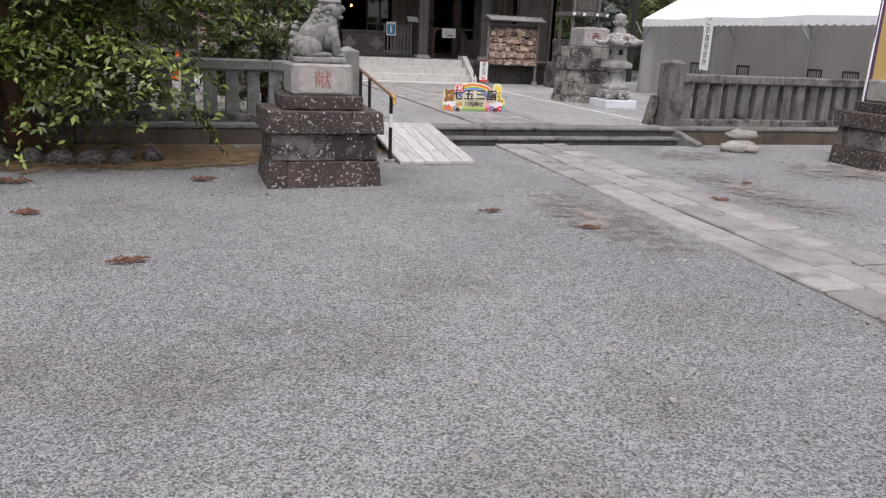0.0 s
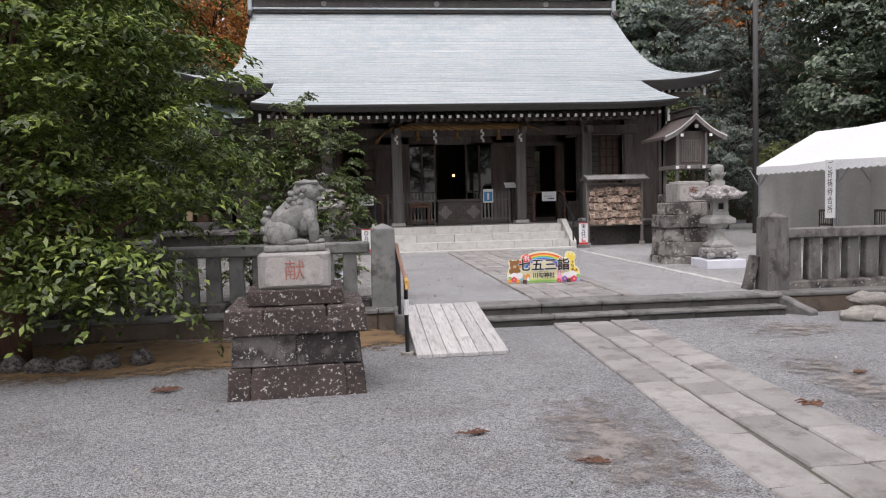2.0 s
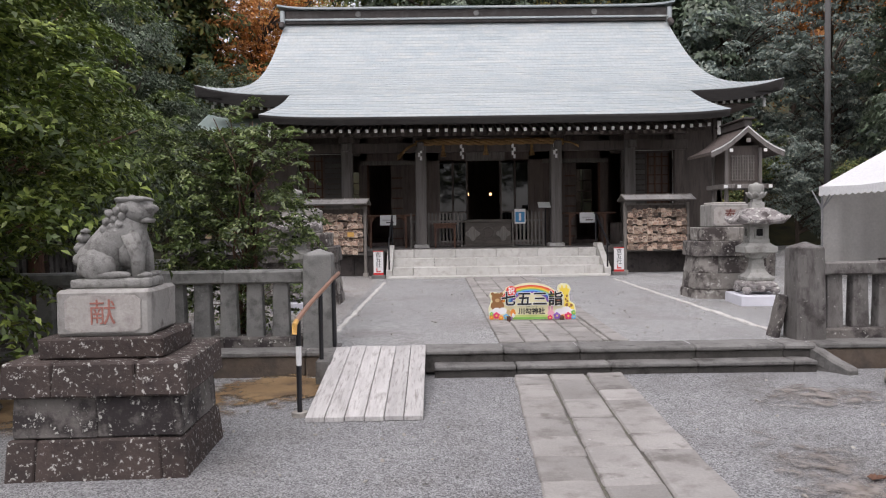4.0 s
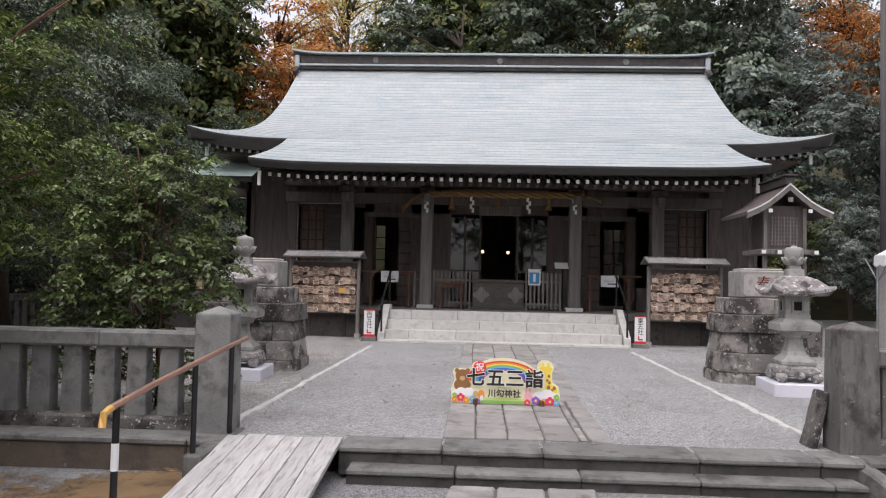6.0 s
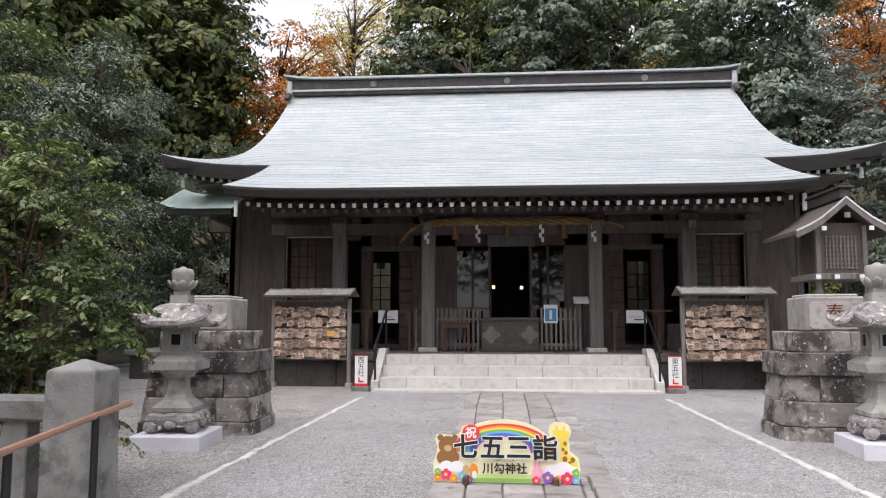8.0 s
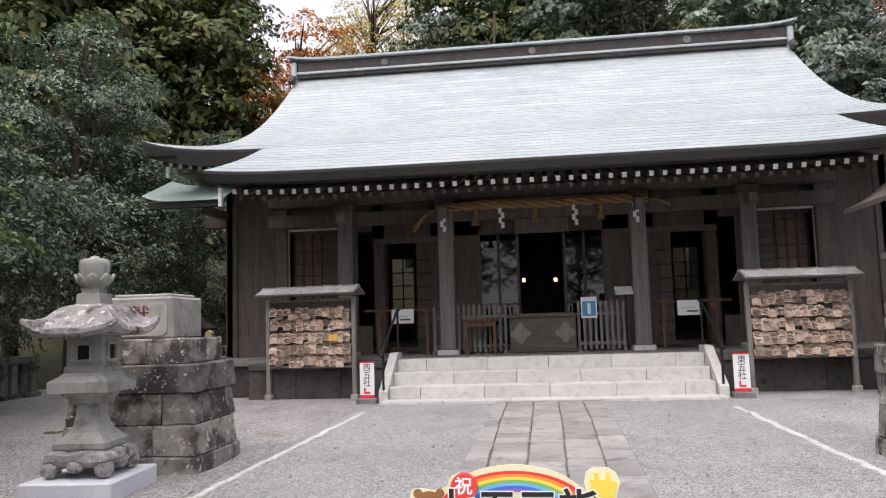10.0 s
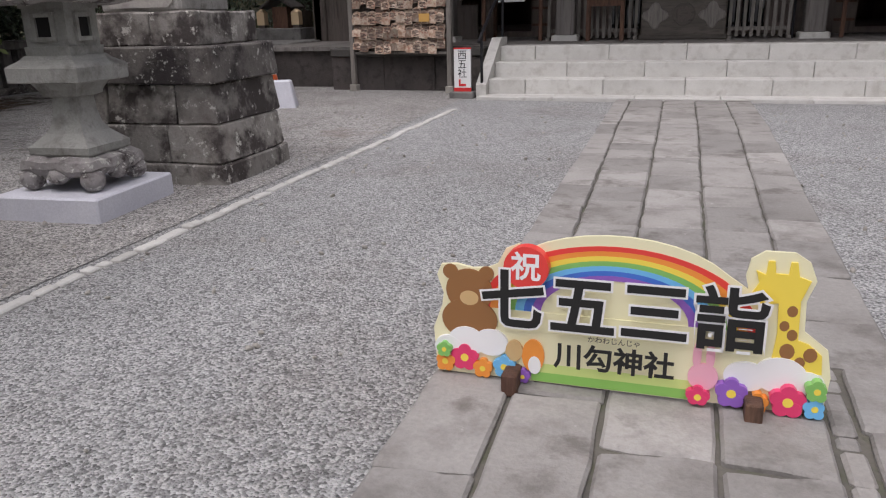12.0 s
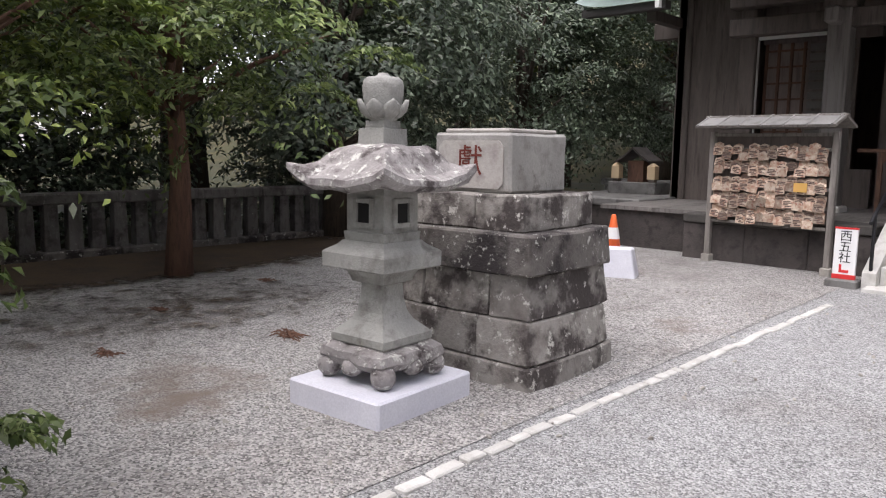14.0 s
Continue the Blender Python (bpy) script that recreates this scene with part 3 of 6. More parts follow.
# ---- kerbs of the upper yard ----
kerb = thing("kerb", "worn grey stone kerb with one low step", "kerb", (0, 0, 0), 0, "", "structure")
rk = random.Random(3)
x = -1.5
while x < 2.42:
    w = min(rk.uniform(0.75, 1.15), 2.45 - x)
    part("step_stone", worn_block(x, x + w - 0.008, 0.13, 0.48, 0.062, 0.108, 0.012, 2, 0.006, x), KERB, kerb)
    # upright faces in the darker colour that holds stain and shade
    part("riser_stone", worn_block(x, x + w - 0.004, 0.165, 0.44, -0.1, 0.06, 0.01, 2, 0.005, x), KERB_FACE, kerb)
    x += w
x = -1.6
while x < 2.5:
    w = min(rk.uniform(0.8, 1.3), 2.52 - x)
    part("kerb_stone", worn_block(x, x + w - 0.008, 0.33, 0.74, 0.19, 0.242, 0.014, 2, 0.006, x + 9), KERB, kerb)
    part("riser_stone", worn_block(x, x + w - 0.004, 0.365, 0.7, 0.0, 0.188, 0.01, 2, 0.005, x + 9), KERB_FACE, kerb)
    x += w
bm = worn_block(-0.07, 0.07, -0.62, 0.0, -0.12, 0.25, 0.02, 2, 0.012, 4)
for v in bm.verts:
    if v.co.z > 0.1:
        v.co.z -= 0.2 * max(0, -v.co.y / 0.62)
ob = part("kerb_end_stone", bm, KERB, kerb)
ob.matrix_basis = pose(2.5, 0.5, 0, 0, 0, 18)
for x0, x1 in ((-16.0, -2.62), (2.56, 16.0)):
    x = x0
    while x < x1 - 0.05:
        w = min(rk.uniform(1.2, 1.9), x1 - x)
        part("wall_stone", worn_block(x, x + w - 0.008, 0.38, 0.62, -0.15, 0.19, 0.015, 2, 0.01, x), EARTH_WALL, kerb)
        part("kerb_stone", worn_block(x, x + w - 0.006, 0.36, 0.95, 0.19, 0.243, 0.012, 2, 0.006, x + 3), KERB, kerb)
        x += w
part("side_stone", worn_block(-2.66, -2.52, -0.2, 0.9, -0.1, 0.25, 0.015, 2, 0.006, 7), KERB, kerb)

# ---- stone fences ----
bal = bmesh.new()
loft(bal, [square_ring(0.0, 0.095, 0.08), square_ring(0.62, 0.082, 0.07)])
bmesh.ops.bevel(bal, geom=list(bal.edges), offset=0.008, segments=1, affect="EDGES")
tmp = part("baluster", bal, FENCE_STONE)
BAL = tmp.data
BAL_DARK = tmp.data.copy()
BAL_DARK.materials.clear()
BAL_DARK.materials.append(DARK_FENCE)
bpy.data.objects.remove(tmp)


def fence(x0, x1, y, z, label, rz=0.0, at=None, me=None, stone=None):
    """A low stone fence from x0 to x1: base, square balusters, top rail."""
    f = thing("stone_fence", label, "fence", at or (0, 0, 0), rz, "stone fences")
    n = int((x1 - x0) / 0.288)
    for k in range(n):
        share("baluster", me or BAL, f, pose(x0 + 0.17 + 0.288 * k, y, z + 0.1, 0, 0, rk.uniform(-1.5, 1.5)))
    x = x0
    while x < x1 - 0.05:
        w = min(rk.uniform(1.7, 2.3), x1 - x)
        part("base_stone", worn_block(x, x + w - 0.006, y - 0.16, y + 0.16, z - 0.05, z + 0.115, 0.02, 2, 0.012, x), OLD_STONE, f)
        part("top_rail", worn_block(x, x + w - 0.006, y - 0.125, y + 0.125, z + 0.70, z + 0.845, 0.02, 2, 0.007, x + 5), stone or FENCE_STONE, f)
        x += w
    return f


def gate_post(x, y, z, label, stone):
    t = thing("gate_post", label, "post", (x, y, z), 0, "gate posts")
    bm = bmesh.new()
    loft(bm, [square_ring(-0.05, 0.165), square_ring(1.0, 0.15), square_ring(1.015, 0.145), square_ring(1.075, 0.01)])
    bmesh.ops.bevel(bm, geom=[e for e in bm.edges], offset=0.006, segments=1, affect="EDGES")
    part("shaft", bm, stone, t)
    return t


gate_post(-2.755, 0.78, 0.235, "square grey granite gate post with a shallow pointed top", FENCE_STONE)
gate_post(2.615, 0.78, 0.235, "square dark weathered granite gate post with a shallow pointed top", DARK_FENCE)
fence(-12.0, -2.92, 0.86, 0.235, "low grey stone fence with square balusters beside the gate")
fence(2.79, 9.3, 0.86, 0.235, "low dark weathered stone fence with square balusters before the tent", me=BAL_DARK, stone=DARK_FENCE)
bm = worn_block(-0.03, 0.03, -0.12, 0.12, 0, 0.5, 0.015, 2, 0.012, 3)
ob = tagged(part("stone_brace", bm, OLD_STONE), "small leaning stone slab against the gate post", "stone")
ob.matrix_basis = pose(2.33, 0.95, 0.225, 0, 14, 0)

# ---- paved path ----
path = thing("pavement_path", "worn stone slab path to the shrine steps", "pavement", (0, 0, 0), 0, "", "structure")


def slab_row(x0, x1, y, w, z, seed):
    dz = 0.006 * math.sin(seed * 7.3)
    bm = worn_block(x0 + 0.003, x1 - 0.003, y + 0.009, y + w - 0.009, z - 0.08, z + 0.026 + dz, 0.013, 3, 0.008, seed)
    if y < 0.1:
        for v in bm.verts:
            v.co.x += 0.055 * v.co.y
    part("paving_slab", bm, SLAB, path)


rp = random.Random(11)
for x0, x1, y0, y1, sh in ((-0.685, 0.385, -13.0, 0.08, 0.055), (-0.77, 0.63, 0.77, 10.1, 0.0)):
    bm = bmesh.new()
    vs = [bm.verts.new((x + sh * y, y, (0.0 if y1 < 1 else tz(y)) + 0.009)) for x, y in ((x0, y0), (x1, y0), (x1 + (0.14 if y1 > 1 else 0.0), y1), (x0, y1))]
    bm.faces.new(vs)
    part("joint_bed", bm, JOINT_EARTH, path)
for col, (a, b) in enumerate(((-0.70, -0.345), (-0.335, 0.025), (0.035, 0.40))):
    y = -13.0
    while y < 0.05:
        w = min(rp.choice((rp.uniform(0.38, 0.6), rp.uniform(0.6, 1.05))), 0.1 - y)
        if w > 0.1:
            slab_row(a + rp.uniform(-0.004, 0.008), b + rp.uniform(-0.008, 0.004), y, w, 0.0, y + col)
        y += w
NEAR_EDGES = (-0.79, -0.505, -0.23, 0.085, 0.375, 0.655)
FAR_EDGES = (-0.79, -0.60, -0.21, 0.155, 0.51, 0.80)


def path_x(k, y):
    """The joint k of the upper path at y; its courses widen towards the hall."""
    f = max(0.0, min(1.0, (y - 2.0) / 6.0))
    return NEAR_EDGES[k] + (FAR_EDGES[k] - NEAR_EDGES[k]) * f


def upper_slab(k, y, w, seed):
    z = tz(y + 0.6 * w)
    rnd = random.Random(seed)
    bm = worn_block(0, 0.3, y + 0.004, y + w - 0.004, z - 0.08, z + 0.026 + rnd.uniform(-0.004, 0.005), 0.01, 3, 0.004, seed)
    gap = 0.008 if k in (0, 2) else 0.005
    skew = rnd.uniform(-0.035, 0.035)
    lean = rnd.uniform(-0.012, 0.012)
    for v in bm.verts:
        u = v.co.x / 0.3
        v.co.y += skew * (u - 0.5) + 0.012 * noise.noise((u * 6, seed, v.co.y * 5))
        a, b = path_x(k, v.co.y) + gap, path_x(k + 1, v.co.y) - gap
        if k == 4 and y < 2.8:
            a += 0.085
        v.co.x = a + (b - a) * u + 0.011 * noise.noise((seed, v.co.y * 9, u * 2)) + lean * (v.co.y - y) * (1 if k in (0, 4) else 0)
    part("paving_slab", bm, SLAB, path)


for k in range(5):
    y = 0.75
    while y < 10.1:
        w = min(rp.uniform(0.32, 0.68), 10.12 - y)
        if w > 0.1:
            upper_slab(k, y, w, round(y * 31 + k * 7, 2))
        y += w
# a strip of small setts between two of the slab courses
y = 0.8
while y < 2.75:
    w = rp.uniform(0.07, 0.19)
    x = path_x(4, y)
    part("paving_sett", worn_block(x + 0.012, x + 0.075, y + 0.006, y + w - 0.006, tz(y) - 0.06, tz(y) + 0.022 + rp.uniform(-0.006, 0.003), 0.01, 2, 0.008, y * 5), SLAB, path)
    y += w

# white stone lines along the yard
for sx, xa, xb in ((-1, -2.72, -2.60), (1, 2.50, 2.50)):
    line = thing("pavement_line", "row of small white edging stones set in gravel", "kerb", (0, 0, 0), 0, "", "structure")
    y = 1.15
    k = 0
    while y < 9.1:
        w = rp.uniform(0.08, 0.26)
        x = rp.uniform(-0.012, 0.012) + xa + (xb - xa) * (y - 1.1) / 8
        bm = worn_block(x - rp.uniform(0.026, 0.046), x + rp.uniform(0.026, 0.046), y, y + w - rp.uniform(0.008, 0.035), tz(y) - 0.05, tz(y) + rp.uniform(0.012, 0.018), 0.008, 2, 0.009, y * sx)
        part("edging_stone", bm, STEP_STONE, line)
        y += w

# ---- wooden ramp ----
ramp = thing("ramp", "weathered pale plank ramp with six boards", "ramp", (-2.06, 0, 0))
for k in range(6):
    xa = -0.475 + 0.158 * k
    bm = boxed(xa + 0.003, xa + 0.155, -1.56 + rp.uniform(-.01, .01), 0.46 + rp.uniform(-.03, .03), -0.02, 0.02, bevel=0.004)
    for v in bm.verts:
        v.co.z += 0.02 + (v.co.y + 1.56) / 1.9 * 0.225
    part("plank", bm, PLANK, ramp)
part("bearer", boxed(-0.4, 0.4, -0.3, -0.2, 0.0, 0.14), RACK_WOOD, ramp)

rail = thing("handrail", "brown handrail on black posts beside the ramp", "handrail", (0, 0, 0))
for (px, py, pz, ph) in ((-2.61, -1.35, 0, 0.79), (-2.61, -0.12, 0.0, 0.92), (-2.58, 0.62, 0.22, 0.77)):
    p = part("post", tube(bmesh.new(), [(px, py, pz), (px, py, pz + ph)], 0.022), BLACK_METAL, rail)
    if py < -1:
        part("white_band", tube(bmesh.new(), [(px, py, pz + 0.42), (px, py, pz + 0.58)], 0.0235), PAPER, p, "white reflective band")
        part("foot", tube(bmesh.new(), [(px, py, -0.03), (px, py, 0.035)], 0.07), ROCK, p, "round concrete foot")
part("rail", tube(bmesh.new(), [(-2.61, -1.42, 0.795), (-2.61, -0.8, 0.86), (-2.58, 0.62, 0.992), (-2.57, 1.0, 1.025)], 0.021), RAIL_BROWN, rail, "brown plastic-coated rail")
part("rail_end", tube(bmesh.new(), [(-2.61, -1.42, 0.795), (-2.61, -1.5, 0.775), (-2.61, -1.52, 0.70)], 0.022), RAIL_YELLOW, rail, "yellow turned-down rail end")


# ---- the worship hall ----
FL = 0.90
hall = thing("shrine_hall", "dark timber shrine hall with a pale green copper roof", "shrine")


def roof_z(v):
    return 4.88 + 3.42 * (1 - v) ** 1.55


def roof_half(v):
    return 6.36 + 0.1 * v + 1.12 * v ** 6


def skin(bm, rows, drop=0.0):
    """Rows of points as overlapping courses, each lower lip a little proud."""
    for a, b in zip(rows, rows[1:]):
        va = [bm.verts.new(p) for p in a]
        vb = [bm.verts.new((p[0], p[1], p[2] + 0.009)) for p in b]
        vc = [bm.verts.new((p[0], p[1], p[2])) for p in b]
        for i in range(len(a) - 1):
            bm.faces.new((va[i], vb[i], vb[i + 1], va[i + 1]))
            bm.faces.new((vb[i], vc[i], vc[i + 1], vb[i + 1]))


US = [-1 + 2 * i / 40 for i in range(41)]


def main_row(v, side=-1):
    w = roof_half(v)
    return [(u * w, 18.0 + side * 6.0 * v, roof_z(v) + 0.30 * abs(u) ** 9 * v ** 3) for u in US]


def porch_row(s):
    w = 5.14 + 0.10 * s + 0.34 * s ** 3
    return [(u * w, 12.0 - 1.6 * s, 4.885 - 0.84 * s + 0.04 * s * s + 0.09 * abs(u) ** 8 * s) for u in US]


def courses(rows):
    """Copper courses, one part each."""
    for a, b in zip(rows, rows[1:]):
        bm = bmesh.new()
        skin(bm, [a, b])
        part("roof_course", bm, COPPER, hall)


courses([main_row(i / 34) for i in range(35)])
courses([porch_row(i / 9) for i in range(10)])
courses([main_row(i / 17, 1) for i in range(18)])


def lip(rows_xyz, depth, back, material, name):
    """The thick dark edge under an eave."""
    bm = bmesh.new()
    a = [bm.verts.new((x, y, z - 0.002)) for x, y, z in rows_xyz]
    a2 = [bm.verts.new((x, y, z - 0.045)) for x, y, z in rows_xyz]
    b = [bm.verts.new((x * 0.995, y + 0.06 * back, z - depth)) for x, y, z in rows_xyz]
    c = [bm.verts.new((x * 0.98, y + 0.55 * back, z - depth + 0.04)) for x, y, z in rows_xyz]
    for r0, r1 in ((a, a2), (a2, b), (b, c)):
        for i in range(len(a) - 1):
            bm.faces.new((r0[i], r0[i + 1], r1[i + 1], r1[i]))
    return part(name, bm, material, hall)


lip(porch_row(1.0), 0.17, 1, EAVE_WOOD, "eave_edge")
lip(main_row(1.0), 0.30, 1, EAVE_WOOD, "eave_edge")
lip(main_row(1.0, 1), 0.30, -1, DARK_WOOD, "eave_edge")
# side edges, gable boards and soffits
for s in (-1, 1):
    for side in (-1, 1):
        bm = bmesh.new()
        top = [(s * roof_half(v), 18.0 + side * 6.0 * v, roof_z(v) + 0.30 * v ** 3) for v in [i / 16 for i in range(17)]]
        a = [bm.verts.new(p) for p in top]
        b = [bm.verts.new((p[0] - s * 0.04, p[1], p[2] - 0.3)) for p in top]
        c = [bm.verts.new((p[0] - s * 0.7, p[1], p[2] - 0.34)) for p in top]
        for r0, r1 in ((a, b), (b, c)):
            for i in range(16):
                bm.faces.new((r0[i], r0[i + 1], r1[i + 1], r1[i]))
        part("verge_board", bm, EAVE_WOOD, hall)
    bm = bmesh.new()
    top = [(s * (5.14 + 0.10 * q + 0.34 * q ** 3), 12.0 - 1.6 * q, 4.883 - 0.84 * q + 0.04 * q * q + 0.09 * q) for q in [i / 10 for i in range(11)]]
    a = [bm.verts.new(p) for p in top]
    b = [bm.verts.new((p[0] - s * 0.03, p[1] + 0.03, p[2] - 0.17)) for p in top]
    for i in range(len(top) - 1):
        bm.faces.new((a[i], a[i + 1], b[i + 1], b[i]))
    part("verge_board", bm, EAVE_WOOD, hall)
    # gable wall
    bm = bmesh.new()
    pts = [(s * 5.9, 18 + 6 * q * 0.9, roof_z(abs(q) * 0.9) - 0.2) for q in [-1 + i / 8 for i in range(17)]]
    bm.faces.new([bm.verts.new(p) for p in pts])
    part("gable_wall", bm, DARK_WOOD, hall)
# soffit of the porch and of the main eaves
bm = bmesh.new()
box(bm, -5.35, 5.35, 10.9, 12.6, 4.02, 4.05)
for v in bm.verts:
    v.co.z += (v.co.y - 10.9) * 0.36
part("soffit", bm, DIM_WOOD, hall)
bm = bmesh.new()
box(bm, -7.0, 7.0, 12.4, 23.6, 4.55, 4.6)
part("soffit", bm, DIM_WOOD, hall)

# ridge
ridge = part("ridge", boxed(-6.30, 6.30, 17.72, 18.28, 8.18, 8.62, bevel=0.02), COPPER_DARK, hall, "dark copper-clad ridge with pale trims")
rings = []
for k in range(33):
    x = -6.55 + 13.1 * k / 32
    z = 8.635 + 0.11 * abs(x / 6.55) ** 14
    rings.append([(x, 17.6, z), (x, 18.4, z), (x, 18.4, z + 0.055), (x, 17.6, z + 0.055)])
part("ridge_cap", loft(bmesh.new(), rings), COPPER, ridge, "pale capping turned up at its ends")
part("ridge_band", boxed(-6.33, 6.33, 17.66, 18.34, 8.28, 8.34, bevel=0.01), COPPER, ridge)
for s in (-1, 1):
    part("ridge_end", boxed(s * 6.32, s * 6.47, 17.66, 18.34, 8.06, 8.62, bevel=0.03), COPPER, ridge)
    bm = bmesh.new()
    tube(bm, [(s * 6.38, 17.6, 8.15), (s * 6.38, 17.45, 8.02), (s * 6.38, 17.36, 8.05)], [0.1, 0.09, 0.06])
    part("ridge_scroll", bm, COPPER_DARK, ridge)
for x in (-3.9, 0.0, 3.9):
    bm = bmesh.new()
    loft(bm, [[(x + 0.1 * math.cos(a), 17.712, 8.48 + 0.1 * math.sin(a)) for a in [2 * math.pi * k / 16 for k in range(16)]],
              [(x + 0.09 * math.cos(a), 17.69, 8.48 + 0.09 * math.sin(a)) for a in [2 * math.pi * k / 16 for k in range(16)]]])
    part("crest", bm, KERB, ridge)

# rafters with white painted ends
tmp = part("rafter", boxed(-0.035, 0.035, 0.0, 1.5, -0.04, 0.04), DARK_WOOD)
RAF = tmp.data
bpy.data.objects.remove(tmp)
tmp = part("white_end", boxed(-0.036, 0.036, -0.006, 0.0, -0.041, 0.041), WHITE_CAP)
CAP = tmp.data
bpy.data.objects.remove(tmp)


def rafter(x, y, z, tilt):
    r = share("rafter", RAF, hall, pose(x, y, z, tilt))
    share("white_end", CAP, r, Matrix())


for k in range(50):
    x = -5.19 + 10.38 * k / 49
    rafter(x, 10.78, 3.80 + 0.07 * abs(x / 5.3) ** 8, 17)
    share("rafter", RAF, hall, pose(x, 11.05, 3.73 + 0.07 * abs(x / 5.3) ** 8, 14))
for k in range(9):
    for s in (-1, 1):
        x = s * (5.75 + 0.2 * k)
        rafter(x, 12.35, 4.58 + 0.28 * (abs(x) / 7.5) ** 9, 12)
for s in (-1, 1):
    part("downpipe", boxed(s * 5.40 - 0.03, s * 5.40 + 0.03, 10.66, 10.73, 3.60, 3.92), WHITE_CAP, hall, "white painted bracket end")
    part("downpipe", boxed(s * 7.2 - 0.03, s * 7.2 + 0.03, 12.3, 12.36, 4.5, 4.72), WHITE_CAP, hall, "white painted bracket end")

# timber frame
for x in (-1.83, 1.83, -3.83, 3.83):
    pil = part("pillar", boxed(x - 0.15, x + 0.15, 12.95, 13.25, FL + 0.08, 3.85, bevel=0.02), PILLAR_WOOD, hall, "weathered grey square timber pillar")
    part("base_stone", boxed(x - 0.21, x + 0.21, 12.89, 13.31, FL - 0.02, FL + 0.09, bevel=0.02), STEP_STONE, pil)
    part("bracket", boxed(x - 0.2, x + 0.2, 12.85, 13.35, 3.74, 3.9, bevel=0.02), DARK_WOOD, pil)
    part("beam_nose", boxed(x - 0.09, x + 0.09, 12.55, 12.9, 3.5, 3.72, bevel=0.03), PILLAR_WOOD, pil)
part("beam", boxed(-5.4, 5.4, 12.98, 13.22, 3.48, 3.74, bevel=0.015), DARK_WOOD, hall)
part("beam", boxed(-5.4, 5.4, 12.95, 13.25, 3.90, 4.12, bevel=0.015), DARK_WOOD, hall)
part("upper_wall", boxed(-5.4, 5.4, 13.06, 13.14, 4.1, 4.6), DARK_WOOD, hall)
for x in (-5.45, 5.45):
    part("pillar", boxed(x - 0.13, x + 0.13, 13.87, 14.13, 0.3, 4.6, bevel=0.015), DARK_WOOD, hall)
for s in (-1, 1):
    part("pillar", boxed(s * 6.6 - 0.13, s * 6.6 + 0.13, 14.0, 14.26, 0.3, 4.6, bevel=0.015), DARK_WOOD, hall)

# porch floor on a dark plinth
nb = 46
for k in range(nb):
    x = -6.7 + 13.4 * k / nb
    part("floorboard", boxed(x + 0.004, x + 13.4 / nb - 0.004, 11.62, 15.2, FL - 0.06, FL), FLOOR_WOOD, hall)
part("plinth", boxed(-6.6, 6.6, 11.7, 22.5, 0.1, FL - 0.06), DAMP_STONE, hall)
part("inner_floor", boxed(-6.6, 6.6, 15.2, 22.5, FL - 0.06, FL + 0.1), DIM_WOOD, hall)
# walls of the hall
part("side_wall", boxed(-6.7, -6.58, 14.0, 22.5, FL, 4.6), DARK_WOOD, hall)
part("side_wall", boxed(6.58, 6.7, 14.0, 22.5, FL, 4.6), DARK_WOOD, hall)
for x0, x1, z0, z1 in ((-6.6, -4.75, FL, 4.6), (-4.05, 4.05, FL, 4.6), (4.75, 6.6, FL, 4.6), (-4.75, -4.05, FL, 1.9), (-4.75, -4.05, 3.6, 4.6), (4.05, 4.75, FL, 1.9), (4.05, 4.75, 3.6, 4.6)):
    part("back_wall", boxed(x0, x1, 22.4, 22.5, z0, z1), DIM_WOOD, hall)
for s in (-1, 1):
    for z in (2.3, 2.72, 3.14):
        part("window_bar", boxed(s * 4.05, s * 4.75, 22.43, 22.47, z, z + 0.035), DIM_WOOD, hall)
    part("window_bar", boxed(s * 4.4 - 0.02, s * 4.4 + 0.02, 22.43, 22.47, 1.9, 3.6), DIM_WOOD, hall)
part("ceiling_boards", boxed(-6.5, 6.5, 13.2, 22.4, 4.45, 4.5), DIM_WOOD, hall)
